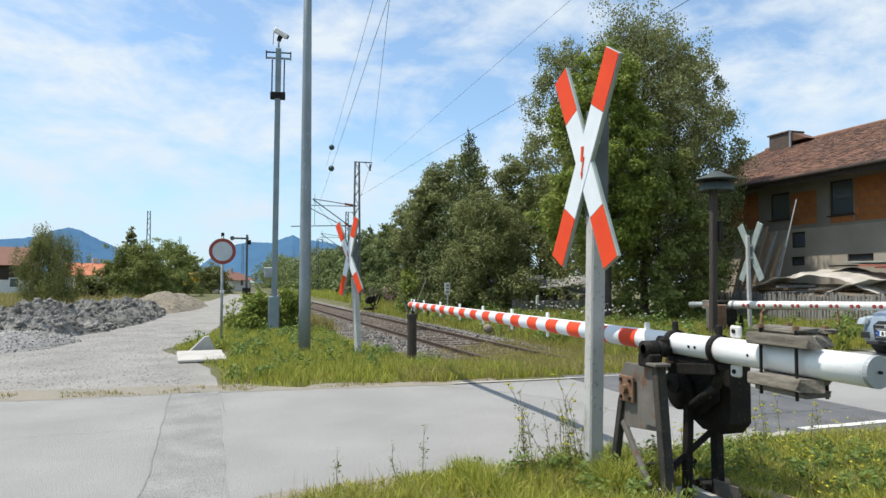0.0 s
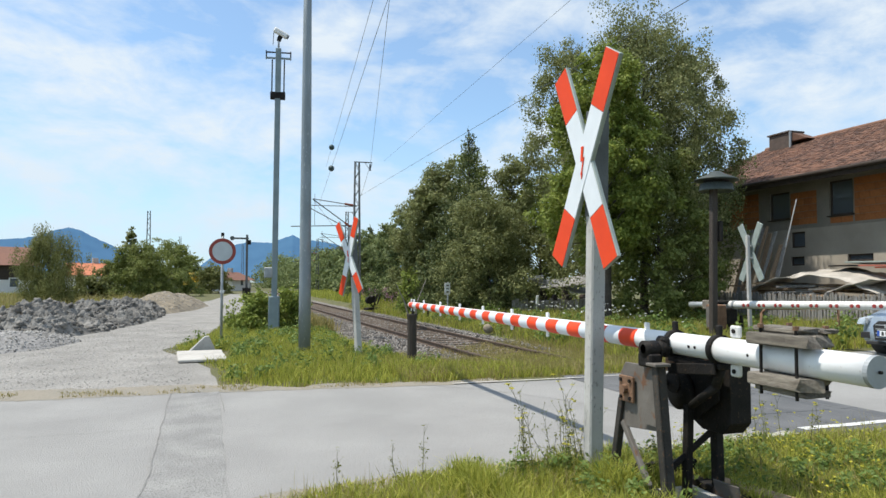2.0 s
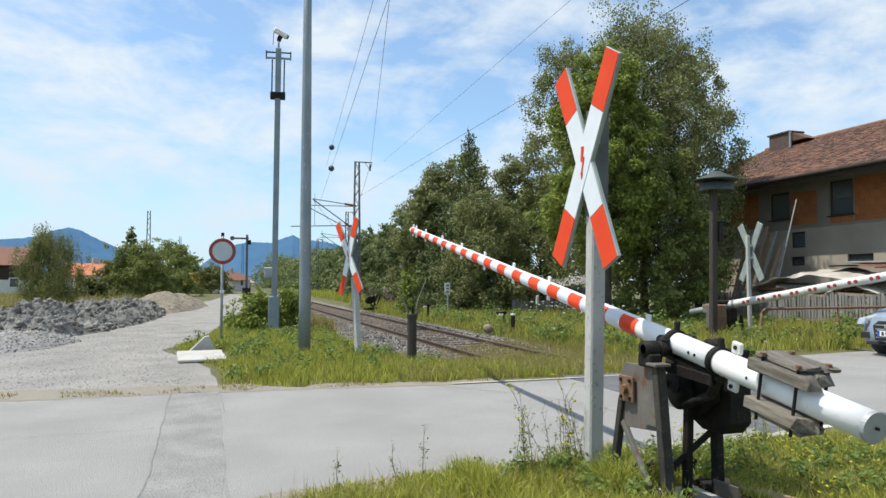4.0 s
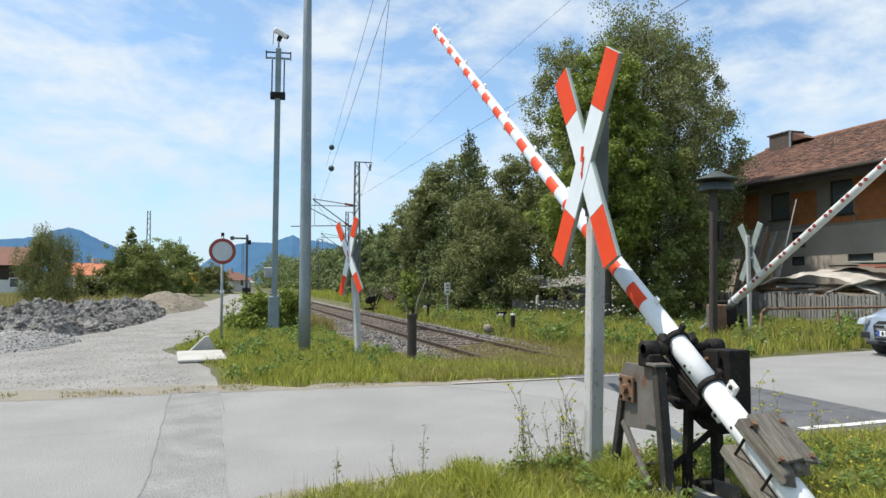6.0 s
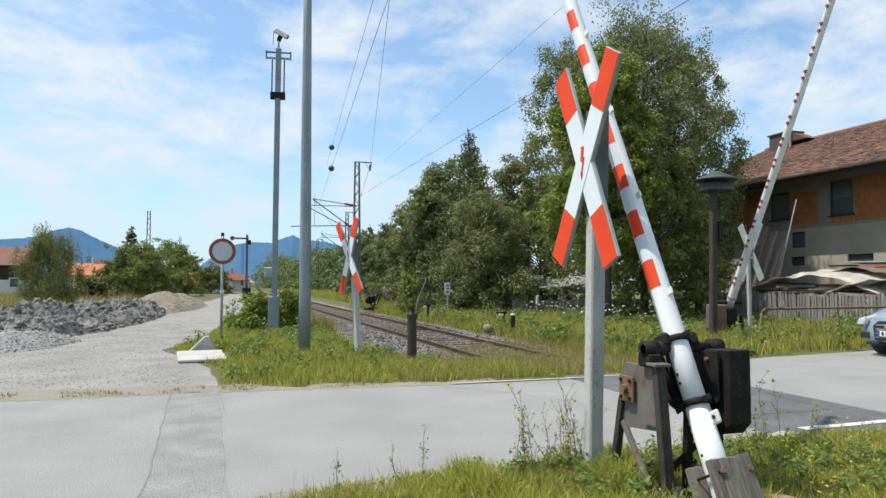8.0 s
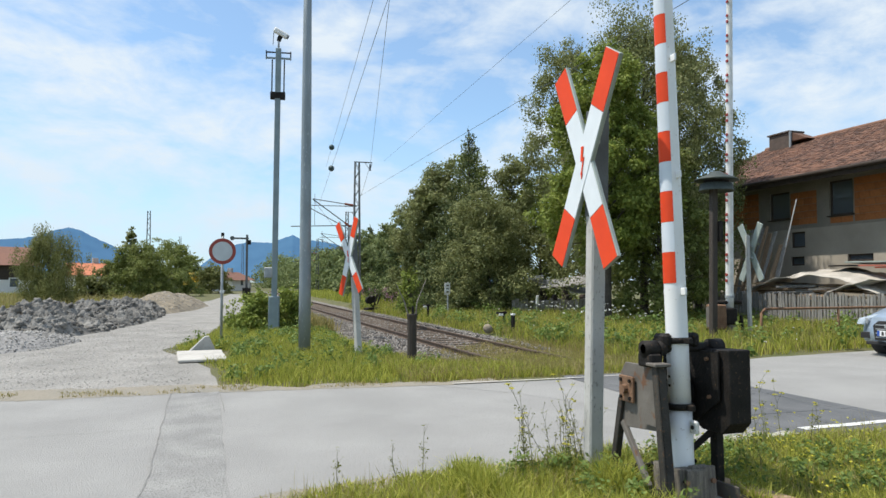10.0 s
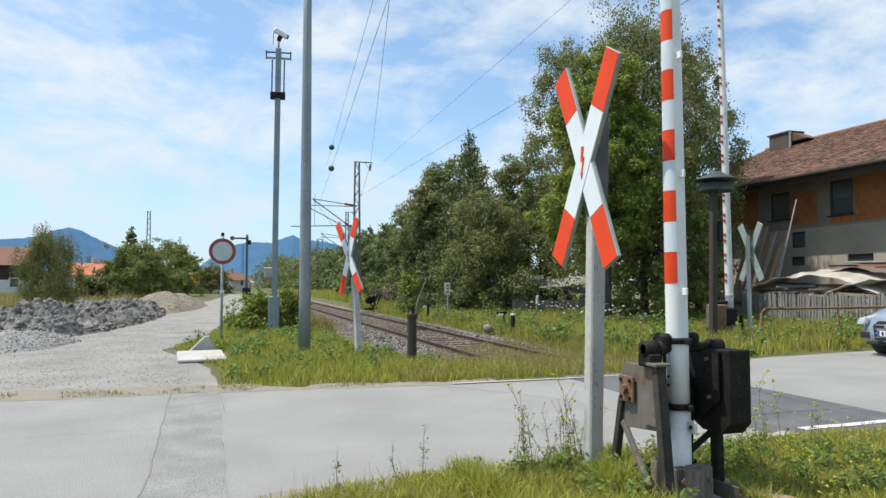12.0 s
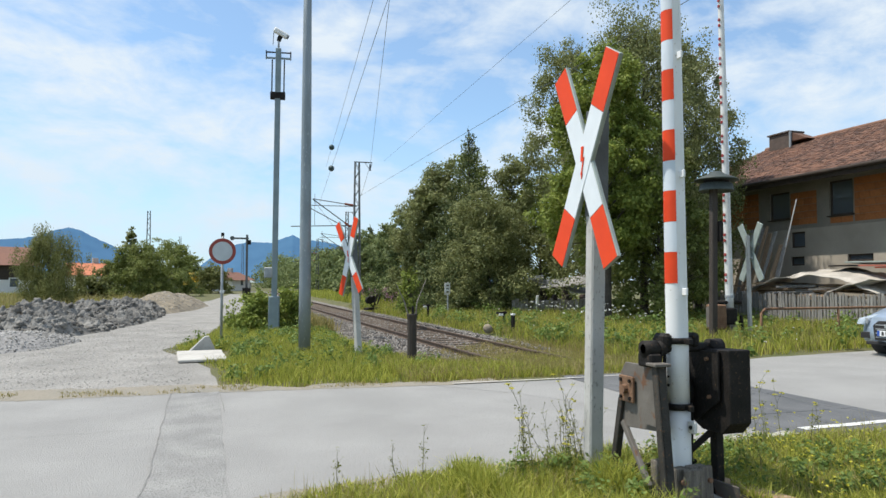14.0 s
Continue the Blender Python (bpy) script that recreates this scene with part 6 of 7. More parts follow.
# ---- village on the left ----
def build_far_house(x, y, w, d, wall_h, roof_h, rz, label, roof, wall, windows=3, dark_top=0.0):
    root = thing("village_house", x, y, 0, rz, label, "house", "village houses")
    part("wall", box(w, d, wall_h, pose(0, 0, wall_h / 2), 0.02), M[wall], root)
    if dark_top:
        part("upper_boarding", box(w + 0.06, d + 0.06, dark_top, pose(0, 0, wall_h - dark_top / 2 + 0.02), 0.02), M["darkwood"], root)
    bm = prism([(-d / 2 - 0.7, 0), (d / 2 + 0.7, 0), (0, roof_h)], w + 1.4, Matrix(((0, 0, 1, -w / 2 - 0.7), (1, 0, 0, 0), (0, 1, 0, wall_h), (0, 0, 0, 1))))
    part("roof", bm, M[roof], root)
    part("chimney", box(0.7, 0.7, 1.6, pose(w * 0.2, 0.3, wall_h + roof_h - 0.1), 0.02), M["concrete"], root)
    for k in range(windows):
        wx = -w / 2 + w * (k + 0.5) / windows
        wn = part("window", box(1.0, 0.1, 1.1, pose(wx, -d / 2 - 0.03, 1.4), 0.01), M["white"], root)
        part("pane", box(0.8, 0.02, 0.9, pose(wx, -d / 2 - 0.09, 1.4), 0), M["glass"], wn)
    return root


M["brightroof"] = mat("orange_roof", (0.55, 0.19, 0.09), (0.48, 0.16, 0.08), 2, 0.85, c3=(0.38, 0.13, 0.07), spots=0.05)
M["darkroof"] = mat("red_brown_roof", (0.21, 0.095, 0.06), (0.17, 0.08, 0.055), 2, 0.85)
M["render_white"] = mat("white_render", (0.75, 0.74, 0.71), (0.68, 0.67, 0.64), 1, 0.9)
M["yellow"] = mat("digger_yellow", (0.55, 0.36, 0.03), (0.48, 0.31, 0.03), 3, 0.55)


def build_village():
    build_far_house(-28.0, 88.5, 14, 9, 3.3, 2.2, 22, "white and dark timber house with red-brown roof", "darkroof", "render_white", 4, 1.6)
    build_far_house(-17.4, 106.0, 4.6, 7, 2.4, 1.7, 20, "small house with bright orange tile roof", "brightroof", "render_white", 1)
    build_far_house(-14.2, 118.0, 5, 7, 1.9, 1.4, 10, "small house with orange tile roof", "brightroof", "render_white", 1)
    build_far_house(1.2, 124.0, 6, 5, 1.8, 1.4, 60, "pale shed beside the far path", "darkroof", "render_white", 1)
    build_far_house(2.9, 150.0, 5, 4, 1.4, 0.7, 30, "long grey glasshouse beside the far path", "backboard", "concrete", 2)
    d = thing("excavator", -3.3, 95.5, 0, 40, "small yellow excavator parked at the path", "excavator")
    part("track_unit", box(2.6, 0.5, 0.7, pose(0, -0.8, 0.35), 0.2), M["darksteel"], d)
    part("track_unit", box(2.6, 0.5, 0.7, pose(0, 0.8, 0.35), 0.2), M["darksteel"], d)
    part("body", box(2.2, 1.9, 0.9, pose(0, 0, 1.15), 0.1), M["yellow"], d)
    part("cab", box(1.1, 0.9, 1.2, pose(0.3, 0.4, 2.1), 0.08), M["yellow"], d)
    part("boom_arm", bar((0.9, -0.3, 1.4), (2.6, -0.3, 2.7), 0.25, 0.35), M["yellow"], d)
    part("dipper", bar((2.6, -0.3, 2.7), (3.5, -0.3, 1.2), 0.2, 0.28), M["yellow"], d)
    part("bucket", box(0.5, 0.7, 0.6, pose(3.5, -0.3, 0.9), 0.08), M["darksteel"], d)
    cr = thing("tower_crane", -150, 330, 0, 0, "thin tower crane jib above far roofs", "crane")
    part("mast", box(1.4, 1.4, 28, pose(0, 0, 14), 0.05), M["galv"], cr)
    part("jib", bar((-30, 0, 27.5), (40, 0, 27.5), 1.0, 0.9), M["tarp"], cr)


build_village()


# ---- rubble heaps ----
def heap(name, line, half, tops, material, label, seed, rough, n_len=70, n_w=26):
    """A long heap over a broken line: half widths and heights along it, with a lumpy surface."""
    bm = bmesh.new()
    rows = []
    k = len(line) - 1
    for j in range(n_len + 1):
        f = j / n_len * k
        i = min(k - 1, int(f))
        t = f - i
        c = [line[i][a] + (line[i + 1][a] - line[i][a]) * t for a in (0, 1)]
        end = min(1.0, j / (n_len * 0.10), (n_len - j) / (n_len * 0.10)) ** 0.6
        hw, h = half[i] + (half[i + 1] - half[i]) * t, (tops[i] + (tops[i + 1] - tops[i]) * t) * end
        dx, dy = line[i + 1][0] - line[i][0], line[i + 1][1] - line[i][1]
        q = math.hypot(dx, dy)
        nx, ny = dy / q, -dx / q
        row = []
        for i2 in range(n_w + 1):
            v = i2 / n_w * 2 - 1
            x, y = c[0] + nx * hw * v, c[1] + ny * hw * v
            p = Vector((x, y, seed))
            lump = rough * (noise.noise(p * 0.9) * 0.5 + abs(noise.noise(p * 2.6)) * 0.55 + abs(noise.noise(p * 6.0)) * 0.40 + abs(noise.noise(p * 13.0)) * 0.16)
            env = max(0.0, 1 - abs(v) ** 1.7)
            edge = min(1.0, env * 3) * end
            row.append(bm.verts.new((x + edge * rough * 0.3 * noise.noise(p * 3.1), y, -0.06 + (h * env + edge * lump) * (0.8 + 0.5 * noise.noise(Vector((x * 0.5, y * 0.5, seed + 3)))))))
        rows.append(row)
    for a, b in zip(rows, rows[1:]):
        for i in range(n_w):
            bm.faces.new((a[i], a[i + 1], b[i + 1], b[i]))
    return tagged(part(name, bm, material, None, "", False), label, "heap")


def scatter_rocks(name, places, material, label, seed, squash=0.75):
    """Broken stones as one stuff mesh: places are (x, y, z, size)."""
    g = np.random.default_rng(seed)
    base = np.array([(1, 0, 0), (-1, 0, 0), (0, 1, 0), (0, -1, 0), (0, 0, 1), (0, 0, -1)], float)
    tri = np.array([(0, 2, 4), (2, 1, 4), (1, 3, 4), (3, 0, 4), (2, 0, 5), (1, 2, 5), (3, 1, 5), (0, 3, 5)])
    vs, fs = [], []
    for i, (x, y, z, s) in enumerate(places):
        a, b = g.uniform(0, 6.28, 2)
        v = base * g.uniform(0.6, 1.25, (6, 1)) * s
        v[:, 2] *= squash
        ca, sa, cb, sb = math.cos(a), math.sin(a), math.cos(b * 0.2), math.sin(b * 0.2)
        v = v @ np.array([(ca, -sa, 0), (sa, ca, 0), (0, 0, 1)]) @ np.array([(1, 0, 0), (0, cb, -sb), (0, sb, cb)])
        vs.append(v + (x, y, z))
        fs.append(tri + 6 * i)
    ob = new(name, fast_mesh(name, np.concatenate(vs), np.concatenate(fs), material))
    return tagged(ob, label, "stones", kind="stuff")


def build_heaps():
    h1 = heap("gravel_heap", [(-6.4, 15.6), (-5.0, 17.9), (-4.2, 19.8)], [1.5, 1.7, 1.2], [0.55, 0.66, 0.42], M["gravel_dark"], "low heap of grey gravel at the yard", 3.0, 0.09, 200, 90)
    h2 = heap("rubble_heap", [(-5.5, 20.0), (-5.0, 22.8), (-4.6, 26.0), (-4.2, 31.0), (-3.6, 36.5)], [1.5, 1.85, 2.0, 2.0, 1.2], [0.5, 0.60, 0.62, 0.72, 0.5], M["rock"], "long heap of dark broken rubble beside path", 5.0, 0.52, 300, 90)
    h3 = heap("earth_heap", [(-3.9, 32.5), (-3.2, 38.5), (-2.7, 45.0), (-1.9, 51.0)], [1.2, 2.0, 2.1, 1.0], [0.4, 0.95, 1.05, 0.3], M["earth"], "heap of yellowish gravelly earth beside path", 8.0, 0.24, 110, 40)
    rd = random.Random(4)
    def strewn(ob, count, s0, s1):
        """Stones that lie on the faces of a heap."""
        faces = [f for f in ob.data.polygons if f.center.z > 0.0]
        return [(*rd.choice(faces).center, s0 + (s1 - s0) * rd.random() ** 2.2) for _ in range(count)]

    pl = strewn(h2, 2600, 0.02, 0.15)
    scatter_rocks("mound_stones", strewn(h1, 5000, 0.010, 0.045), M["yard_stone"], "small grey stones lying on the gravel heap", 6)
    scatter_rocks("earth_stones", strewn(h3, 1200, 0.015, 0.06), M["yard_stone"], "small pale stones lying on the earth heap", 7)
    scatter_rocks("rubble_stones", pl, M["rock"], "broken dark stones lying on the rubble heap", 2)
    pl = [(rd.uniform(-9, -0.4), 9.75 + 16 * rd.random() ** 1.3, -0.009, rd.uniform(0.005, 0.018)) for k in range(22000)]
    pl = [p for p in pl if p[0] > -0.32 * p[1] - 2]
    scatter_rocks("yard_stones", pl, M["yard_stone"], "small loose stones on the gravel yard", 3)
    pl = []
    for k in range(13000):
        y = 13.0 + 24 * rd.random() ** 1.4
        x = track_x(y) + (-rd.uniform(0.9, 3.0) if rd.random() < 0.65 else rd.uniform(0.9, 1.6)) if rd.random() < 0.92 else track_x(y) + rd.uniform(-0.7, 0.7)
        if x > track_x(y) - 0.8 and y < 15.5 + rd.uniform(-1, 1):
            continue
        dx = abs(x - track_x(y))
        pl.append((x, y, (-0.19 if dx < 1.25 else -0.14) + rd.uniform(-0.01, 0.03), rd.uniform(0.02, 0.05)))
    scatter_rocks("ballast_stones", pl, M["ballast_stone"], "crushed ballast stones along the track", 4)


M["gravel_dark"] = mat("grey_gravel", (0.33, 0.32, 0.305), (0.25, 0.24, 0.23), 3, 0.95, bump=1.0, bscale=18, c3=(0.17, 0.165, 0.16), spots=0.3)
M["ballast_stone"] = mat("ballast_stone", (0.29, 0.27, 0.243), (0.19, 0.168, 0.148), 9, 0.9, bump=0.3, island=0.5)
M["yard_stone"] = mat("yard_stone", (0.37, 0.355, 0.33), (0.31, 0.297, 0.275), 9, 0.9, bump=0.2, island=0.5)
build_heaps()


# ---- sleepers ----
def build_sleepers():
    bm = box(2.5, 0.24, 0.14, None, 0.012)
    me = mesh_of("sleeper", bm, M["sleeper"])
    for k in range(70):
        y = 11.2 + 0.63 * k
        ob = new("sleeper", me)
        ob.matrix_basis = pose(track_x(y), y, -0.238, 0, 0, random.uniform(-1, 1))
        tagged(ob, "dark timber railway sleeper in ballast", "sleeper", "sleepers", "structure")


build_sleepers()


# ---- grass ----
def blades(places, heights, width, seed, lean=0.35):
    """Bent grass blades of two quads each at given places."""
    g = np.random.default_rng(seed)
    n = len(places)
    p = np.asarray(places, float)
    h = np.asarray(heights, float)[:, None]
    a = g.uniform(0, 2 * np.pi, n)
    side = np.stack([np.cos(a), np.sin(a), np.zeros(n)], 1) * (np.asarray(width)[:, None] if np.ndim(width) else width) / 2
    b = g.uniform(0, 2 * np.pi, n)
    tilt = np.stack([np.cos(b), np.sin(b), np.zeros(n)], 1) * h * np.abs(g.normal(0, lean, n))[:, None]
    up = np.array((0, 0, 1.0))
    m = p + up * h * 0.55 + tilt * 0.35
    t = p + up * h * (1 - 0.12 * np.linalg.norm(tilt / h, axis=1)[:, None]) + tilt
    v = np.stack([p - side, p + side, m - side * 0.8, m + side * 0.8, t - side * 0.12, t + side * 0.12], 1).reshape(-1, 3)
    i = np.arange(n)[:, None] * 6
    f = np.concatenate([i + np.array([[0, 1, 3, 2]]), i + np.array([[2, 3, 5, 4]])])
    return v, f


def grass_patch(name, material, label, n, region, inside, height, width, seed, lean=0.35, clump=0.6):
    """Grass over a rectangle (x0, y0, x1, y1), where inside(x, y) says how dense it is, in tufts."""
    g = np.random.default_rng(seed)
    pts, hs = [], []
    x0, y0, x1, y1 = region
    while len(pts) < n:
        x, y = g.uniform(x0, x1), g.uniform(y0, y1)
        k = inside(x, y)
        if k <= 0:
            continue
        c = 0.5 + 0.5 * hills(x, y, 1.7, seed) + 0.35 * hills(x, y, 5.0, seed + 3)
        if g.random() > k * (1 - clump + clump * max(0.05, c) * 1.5):
            continue
        pts.append((x, y, ground_z(x, y) - 0.01))
        hs.append(height * g.uniform(0.45, 1.25) * (0.65 + 0.6 * max(0.0, c)) * (0.5 + 0.5 * min(1, k)))
    v, f = blades(pts, hs, width, seed, lean)
    return tagged(new(name, fast_mesh(name, v, f, M[material])), label, "grass", kind="stuff")


def near_zone(x, y):
    e = at_x(ROAD_NEAR, x) - 0.04 + 0.10 * hills(x, 3, 2.3, 11)
    if y > e or 0.305 * x + 0.952 * y < 3.9 or x < 0.25:
        return 0
    if PIT[0] - 0.1 < x < PIT[1] + 0.15 and PIT[2] - 0.1 < y < PIT[3] + 0.1:
        return 0
    return min(1.0, 0.35 + (e - y) * 1.6)


def strip_zone(x, y):
    left = at_x([(9.7, 0.05), (12, 0.0), (14.4, -0.55), (16.2, -1.0), (20, -0.3), (26, 0.25), (35, 1.0), (60, 2.7)], y)
    right = at_x([(9.7, 4.9), (10.6, 4.6), (11.4, 4.2), (13, 3.4), (20, 3.0), (60, 3.2)], y)
    low = at_x(ROAD_FAR, x) + 0.28 + 0.12 * hills(x, 1, 1.4, 8)
    if x > 5.1:
        low += 0.25
    if not (left + 0.1 * hills(y, 2, 1.5, 2) < x < right) or y < low:
        return 0
    if -0.85 < x < 0.2 and 13.3 < y < 15.4:
        return 0
    return min(1.0, 0.3 + (y - low) * 1.2) * min(1.0, 0.25 + (x - left) * 1.5)


def field_zone(x, y):
    if x < track_x(y) + 1.75 + 0.25 * hills(y, 0, 0.7, 2) or y < at_x(ROAD_FAR, x) + 0.35:
        return 0
    return 1.0


def left_zone(x, y):
    if -0.34 * y > x + 2 or x > -4.2 - 0.0 * y:
        return 0
    d = x - (-6.8 + 0.085 * (y - 18))
    return 1.0 if d < -0.6 else 0


M["herb"] = leafy("herb_leaves", (0.09, 0.15, 0.03), (0.22, 0.29, 0.08), 0.35)
M["pink_flower"] = leafy("pink_flowers", (0.42, 0.20, 0.30), (0.55, 0.32, 0.42), 0.3)


def build_grass():
    grass_patch("verge_grass", "grass", "lush green grass under the crossing sign", 76000, (0.2, 2.0, 9.5, 5.4), near_zone, 0.125, 0.0095, 1, 0.75, 1.0)
    grass_patch("verge_grass", "drygrass", "yellowed grass stalks in the verge", 12000, (0.2, 2.0, 9.5, 5.4), near_zone, 0.14, 0.006, 2, 0.7)
    grass_patch("strip_grass", "grass", "green grass between road and track", 52000, (-1.3, 9.6, 5.2, 30), strip_zone, 0.20, 0.014, 3, 0.5, 0.85)
    grass_patch("strip_grass", "drygrass", "yellowed grass between road and track", 4500, (-1.3, 9.6, 5.2, 30), strip_zone, 0.2, 0.012, 4)
    grass_patch("track_weeds", "drygrass", "brownish dry weeds over the rails", 20000, (2.6, 9.8, 8.6, 17.5), lambda x, y: 1.0 if y > at_x(ROAD_FAR, x) + 0.35 and y < 17.4 - 0.85 * abs(x - 6.9) else 0, 0.17, 0.012, 5, 0.5, 0.7)
    grass_patch("track_weeds", "grass", "green weeds beside the rails", 20000, (3.0, 9.8, 9.0, 15.5), lambda x, y: 1.0 if y > at_x(ROAD_FAR, x) + 0.35 and y < 14.6 - 0.8 * abs(x - 6.4) else 0, 0.12, 0.012, 6)
    grass_patch("meadow_grass", "grass", "tall meadow grass beyond the track", 62000, (7.4, 10.5, 20.5, 42), field_zone, 0.32, 0.022, 7, 0.45, 0.85)
    grass_patch("meadow_grass", "drygrass", "yellow-brown meadow stalks beyond the track", 28000, (7.4, 10.5, 20.5, 44), field_zone, 0.34, 0.016, 8, 0.45, 0.85)
    grass_patch("line_side_grass", "grass", "grass along the far track", 16000, (8.3, 40, 24, 95), lambda x, y: 1.0 if x > track_x(y) + 2.6 else 0, 0.55, 0.06, 9)
    grass_patch("line_side_grass", "drygrass", "dry grass along the far track", 14000, (1.2, 22, 3.6, 75), lambda x, y: 1.0 if x > at_x([(20, 1.2), (35, 1.2), (60, 3.0)], y) else 0, 0.42, 0.04, 10)
    grass_patch("left_meadow", "drygrass", "dry tall grass behind the heaps", 12000, (-26, 18, -4, 62), left_zone, 0.7, 0.05, 11)
    grass_patch("left_meadow", "grass", "green grass behind the heaps", 12000, (-40, 24, -5, 80), left_zone, 0.5, 0.06, 12)
    grass_patch("verge_tufts", "drygrass", "sparse dry tufts along the road edge", 2600, (-7, 9.6, 8, 10.7), lambda x, y: 0.8 if at_x(ROAD_FAR, x) - 0.02 < y < at_x(ROAD_FAR, x) + 0.45 and hills(x, y, 1.6, 31) > 0.0 else 0, 0.07, 0.012, 13, 0.6, 0.9)
    grass_patch("verge_clumps", "grass", "long green grass clumps round the sign post", 5000, (1.6, 3.6, 3.4, 5.1), lambda x, y: near_zone(x, y) if hills(x, y, 3.2, 41) > 0.22 else 0, 0.21, 0.008, 14, 0.6, 0.5)
    grass_patch("verge_stalks", "drygrass", "thin dry seed stalks in the verge", 1400, (0.4, 3.4, 7.5, 5.2), near_zone, 0.26, 0.0035, 15, 0.3, 0.9)
    # broad-leaved weeds low in the verge and by the strip
    g = np.random.default_rng(15)
    for nm, reg, zone, count, size, lab in (("verge_herbs", (0.3, 2.4, 8.5, 5.3), near_zone, 420, 0.04, "broad-leaved herbs among the verge grass"), ("strip_herbs", (-0.9, 9.9, 4.6, 22), strip_zone, 150, 0.07, "broad-leaved herbs between road and track"), ("meadow_herbs", (7.8, 11, 20, 40), field_zone, 420, 0.11, "leafy tall herbs in the meadow")):
        cl = []
        while len(cl) < count:
            x, y = g.uniform(reg[0], reg[2]), g.uniform(reg[1], reg[3])
            if zone(x, y) > 0.5 and hills(x, y, 0.8, 21) > -0.05:
                s = size * g.uniform(1.0, 2.6)
                cl.append((x, y, ground_z(x, y) + s * 0.9, s, s, s * g.uniform(0.7, 1.5)))
        v, f = leaf_cloud(cl, count * 42, size, 16, 0.2, 1.8)
        tagged(new(nm, fast_mesh(nm, v, f, M["herb"])), lab, "herbs", kind="stuff")
    cl = [(g.normal(9.9, 0.8), g.normal(41, 2.2), g.uniform(0.5, 1.0), 0.1, 0.1, 0.25) for _ in range(70)]
    v, f = leaf_cloud(cl, 900, 0.055, 17, 0.0, 1.3)
    tagged(new("pink_flowers", fast_mesh("pink_flowers", v, f, M["pink_flower"])), "pink willowherb flowers beside the track", "flowers", kind="stuff")
    # white umbels and daisies, yellow weeds
    g = np.random.default_rng(5)
    for nm, mt, lab, count, reg, z0, z1, s in (("meadow_flowers", "flower", "small white meadow flowers", 170, (8.5, 11, 20, 34), 0.2, 0.45, 0.026), ("meadow_flowers", "flower", "white umbels in the tall meadow", 90, (10.8, 18, 13.0, 24), 0.4, 0.75, 0.04), ("verge_flowers", "yellow_flower", "tiny yellow flowers in the verge", 520, (3.4, 3.2, 7.5, 5.15), 0.1, 0.28, 0.012)):
        p = np.stack([g.uniform(reg[0], reg[2], count), g.uniform(reg[1], reg[3], count), g.uniform(z0, z1, count)], 1)
        v, f = leaf_cloud([(*q, s, s, s * 0.4) for q in p], count * 5, s * 1.1, 4, 0.0, 1.1)
        tagged(new(nm, fast_mesh(nm, v, f, M[mt])), lab, "flowers", kind="stuff")


build_grass()


# ---- tall weeds in the verge ----
def sweep(points, r0, r1, n=5):
    """One connected tapering stalk through the points."""
    bm = bmesh.new()
    rings = []
    for i, p in enumerate(points):
        r = r0 + (r1 - r0) * i / (len(points) - 1)
        rings.append([bm.verts.new((p.x + r * math.cos(6.2832 * k / n), p.y + r * math.sin(6.2832 * k / n), p.z)) for k in range(n)])
    for a, b in zip(rings, rings[1:]):
        for k in range(n):
            bm.faces.new((a[k], a[(k + 1) % n], b[(k + 1) % n], b[k]))
    return bm


def build_weed(x, y, h, seed, lean, label, flower=None):
    rd = random.Random(seed)
    root = thing("weed", x, y, -0.02, rd.uniform(0, 40), label, "weed", "weeds in the verge")
    p, heads, leaves, line = Vector((0, 0, 0)), [], [], [Vector((0, 0, 0))]
    d = Vector((lean[0], lean[1], 1)).normalized()
    k = 7
    for i in range(k):
        q = p + (d + Vector((rd.uniform(-0.16, 0.16), rd.uniform(-0.16, 0.16), 0))) * h / k
        line.append(q)
        if i > 2:
            for j in range(rd.choice((0, 1, 1, 2))):
                a = rd.uniform(0, 6.28)
                e = q + Vector((math.cos(a) * 0.6, math.sin(a) * 0.6, 0.9)) * h * rd.uniform(0.08, 0.24)
                part("twig", sweep([q, q.lerp(e, 0.5) + Vector((0, 0, 0.004)), e], 0.0018, 0.001, 4), M["weedstem"], root)
                heads.append(e)
        if i < 5:
            leaves.append((*q, 0.035, 0.035, 0.03))
        p = q
    heads.append(p)
    part("stem", sweep(line, 0.0034, 0.0014), M["weedstem"], root)
    v, f = leaf_cloud(leaves + [(*e, 0.012, 0.012, 0.02) for e in heads], 70, 0.024, seed, 0.2, 3.0)
    lf = new("leaves", fast_mesh("leaves", v, f, M["willow"]))
    lf.parent = root
    if flower:
        v, f = leaf_cloud([(*e, 0.022, 0.022, 0.006) for e in heads], 120, 0.010, seed, 0, 1.1)
        fl = new("blossom", fast_mesh("blossom", v, f, M[flower]))
        fl.parent = root


M["weedstem"] = mat("weed_stem", (0.14, 0.15, 0.06), (0.10, 0.09, 0.05), 8, 0.8)


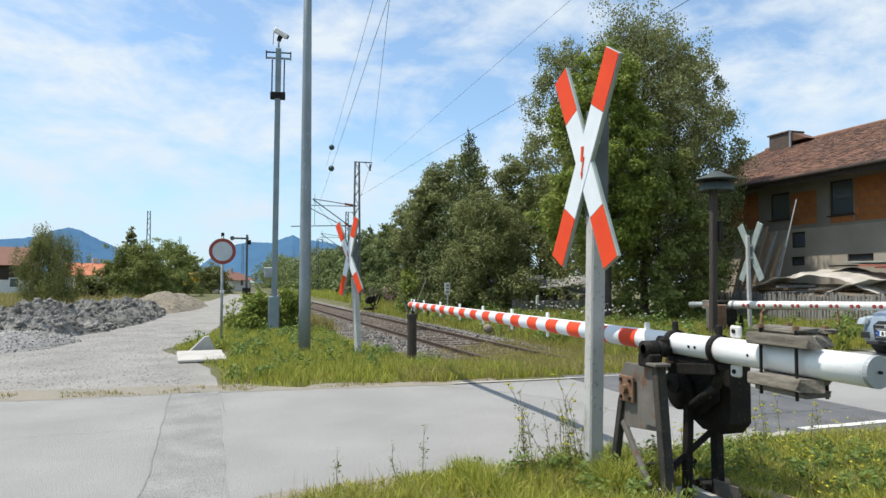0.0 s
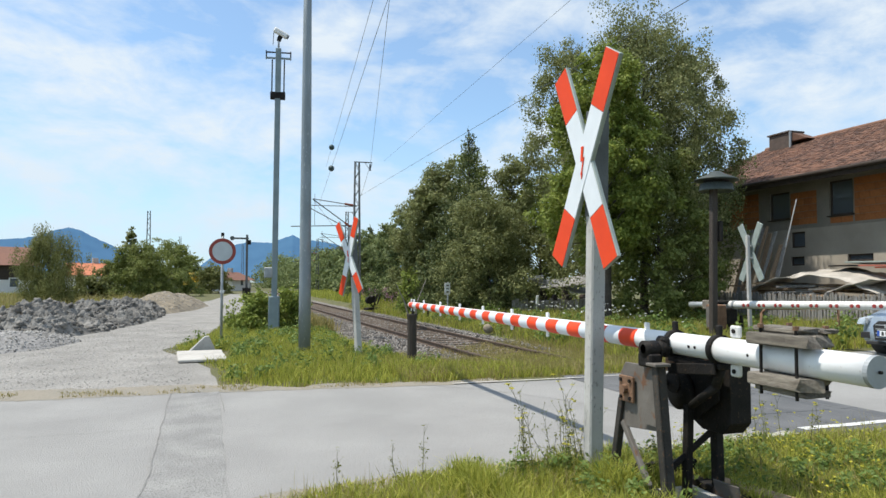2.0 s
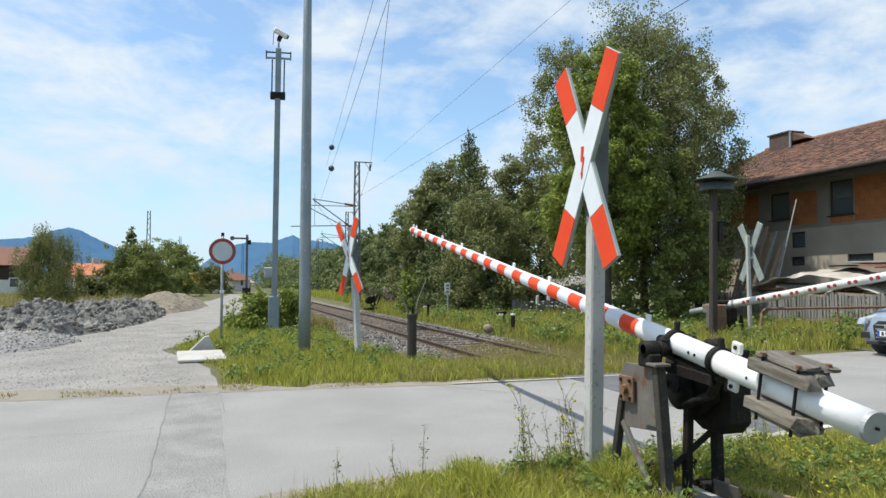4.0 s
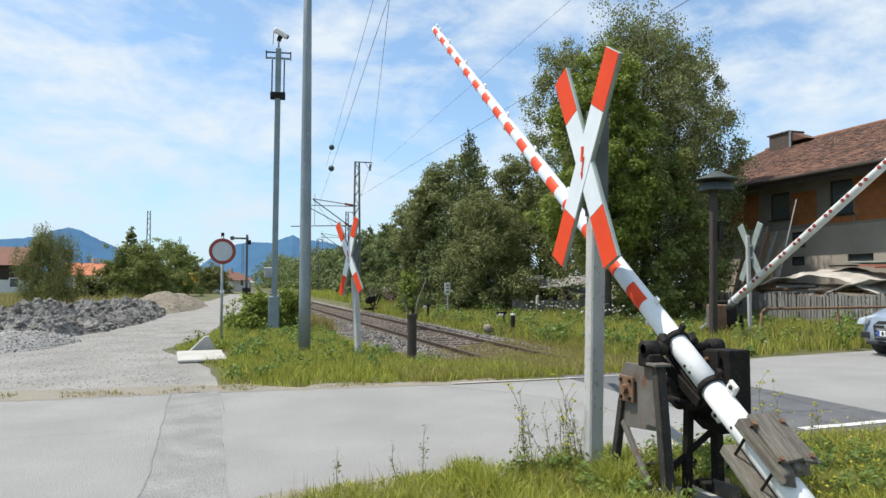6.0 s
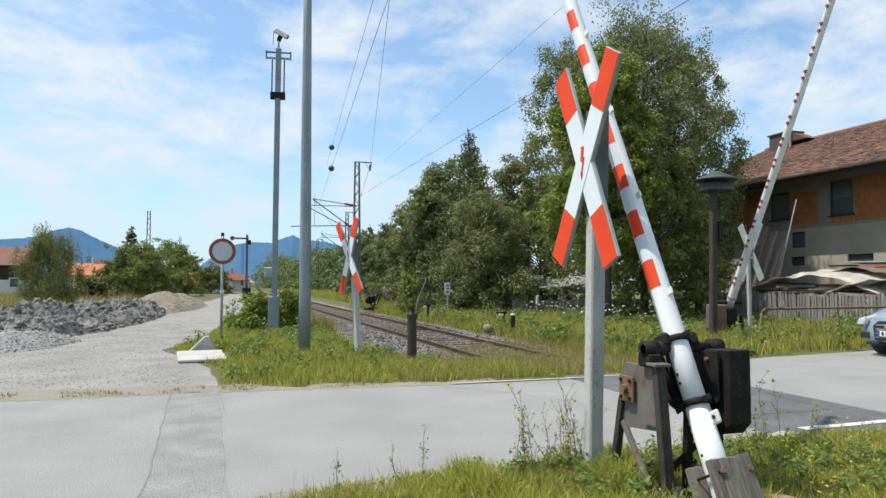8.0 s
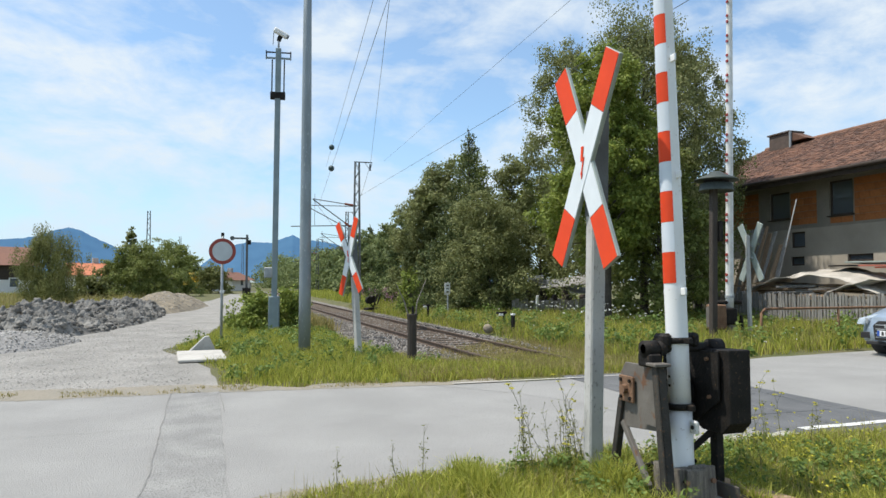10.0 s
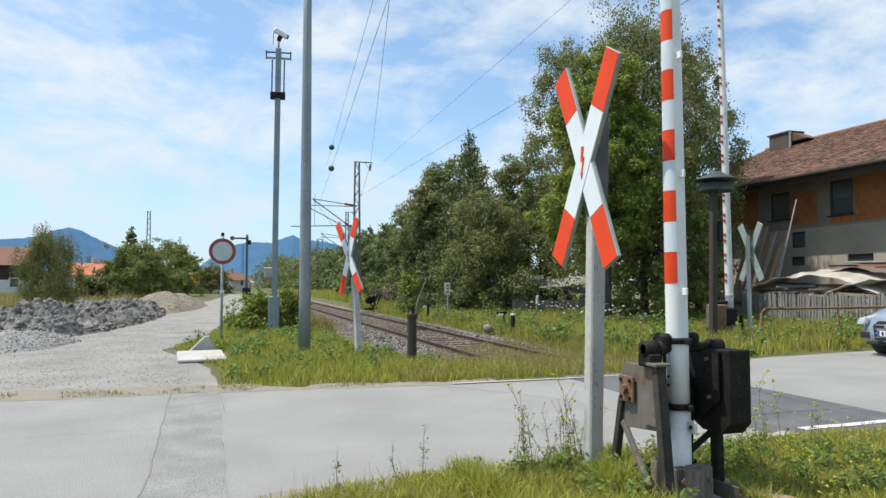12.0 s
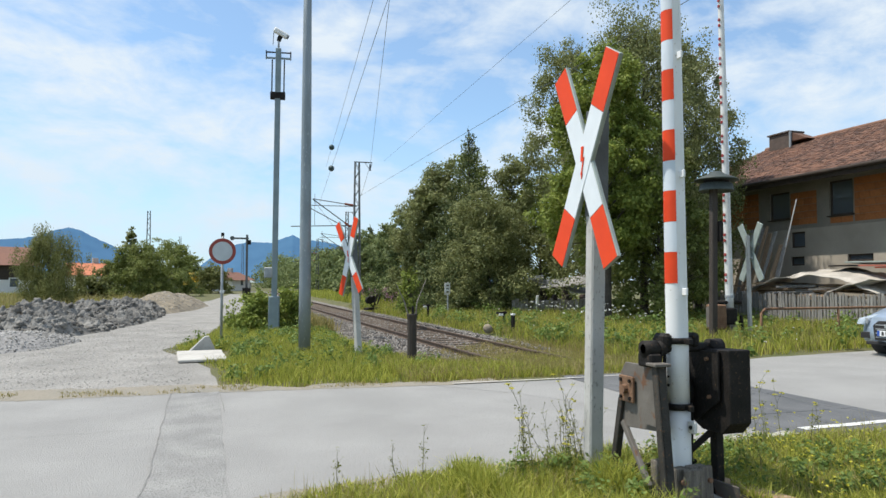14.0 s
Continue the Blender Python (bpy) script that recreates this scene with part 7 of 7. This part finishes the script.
def build_weeds():
    build_weed(2.45, 4.88, 0.78, 1, (-0.5, 0.25), "tall wild parsnip with yellow umbels by the sign post", "yellow_flower")
    build_weed(2.62, 4.92, 0.62, 2, (0.05, 0.1), "thin flowering weed by the sign post", "yellow_flower")
    build_weed(2.52, 4.80, 0.55, 3, (0.0, 0.15), "thin leafy weed by the sign post")
    build_weed(2.3, 4.95, 0.42, 4, (-0.1, 0.1), "thin leafy weed by the sign post")
    build_weed(2.15, 4.92, 0.36, 5, (0.1, 0.0), "thin leafy weed at the road edge")
    build_weed(1.45, 4.98, 0.40, 7, (0.05, 0.05), "thin leafy weed at the road edge")
    build_weed(1.2, 4.85, 0.3, 8, (-0.1, 0.05), "thin leafy weed at the road edge")
    build_weed(0.75, 4.72, 0.34, 9, (0.05, 0.0), "thin leafy weed at the road edge")
    rd = random.Random(77)
    for k in range(14):
        build_weed(rd.uniform(2.2, 2.75), rd.uniform(4.72, 5.0), rd.uniform(0.25, 0.62), 100 + k, (rd.uniform(-0.25, 0.1), rd.uniform(-0.1, 0.2)), "thin leafy weed by the sign post", "yellow_flower" if k % 4 == 0 else None)
    for k in range(8):
        build_weed(rd.uniform(3.4, 6.5), rd.uniform(4.3, 5.0), rd.uniform(0.22, 0.45), 140 + k, (rd.uniform(-0.2, 0.2), rd.uniform(-0.1, 0.2)), "thin yellow-flowered weed beside the barrier", "yellow_flower" if k % 2 else None)
    build_weed(4.35, 4.75, 0.62, 11, (0.05, 0.1), "thin yellow-flowered weed beside the barrier", "yellow_flower")
    build_weed(4.6, 4.85, 0.5, 12, (0.0, 0.1), "thin yellow-flowered weed beside the barrier", "yellow_flower")
    build_weed(4.1, 4.65, 0.45, 13, (-0.1, 0.1), "thin leafy weed beside the barrier")
    build_weed(4.95, 4.8, 0.4, 14, (0.1, 0.1), "thin yellow-flowered weed beside the barrier", "yellow_flower")
    build_weed(2.85, 4.75, 0.42, 15, (0.1, 0.1), "thin leafy weed by the sign post")


build_weeds()


# ---- what moves ----
def motions():
    near = [(0, 0.4), (2.6, 0.4), (3.0, 0.9), (3.2, 2.0), (3.6, 5.6), (4.2, 13.2), (4.8, 21.4), (5.3, 27.3), (5.5, 29.9), (6.0, 36.5), (6.5, 43.4), (7.0, 50.1), (7.5, 57.0), (8.0, 63.4), (8.2, 65.9), (8.8, 73.4), (9.4, 80.8), (9.8, 85.6), (10.1, 88.2), (10.3, 88.6), (10.6, 89.2), (11.0, 88.3), (11.5, 88.7), (12.0, 89.6), (12.5, 89.9), (13.2, 89.8), (14.0, 89.65)]
    walk(NEAR_BOOM, [(t, pose(0, 0, PIVOT_H, a, 0, 0)) for t, a in near])
    far = [(0, 1.4), (1.8, 1.4), (2.5, 2.3), (3.0, 3.6), (3.2, 4.3), (3.6, 6.2), (4.2, 10.6), (4.8, 16.4), (5.3, 22.9), (5.5, 25.7), (6.0, 32.9), (6.5, 41.0), (7.0, 48.8), (7.5, 55.9), (8.0, 63.3), (8.2, 65.9), (8.8, 73.2), (9.4, 81.0), (9.8, 86.2), (10.1, 89.4), (10.3, 90.5), (10.6, 90.5), (11.0, 89.9), (11.5, 90.2), (12.0, 90.9), (12.5, 91.2), (13.2, 90.8), (14.0, 90.8)]
    walk(FAR_BOOM, [(t, pose(0, 0, 0.87, a, 0, 0)) for t, a in far])


motions()
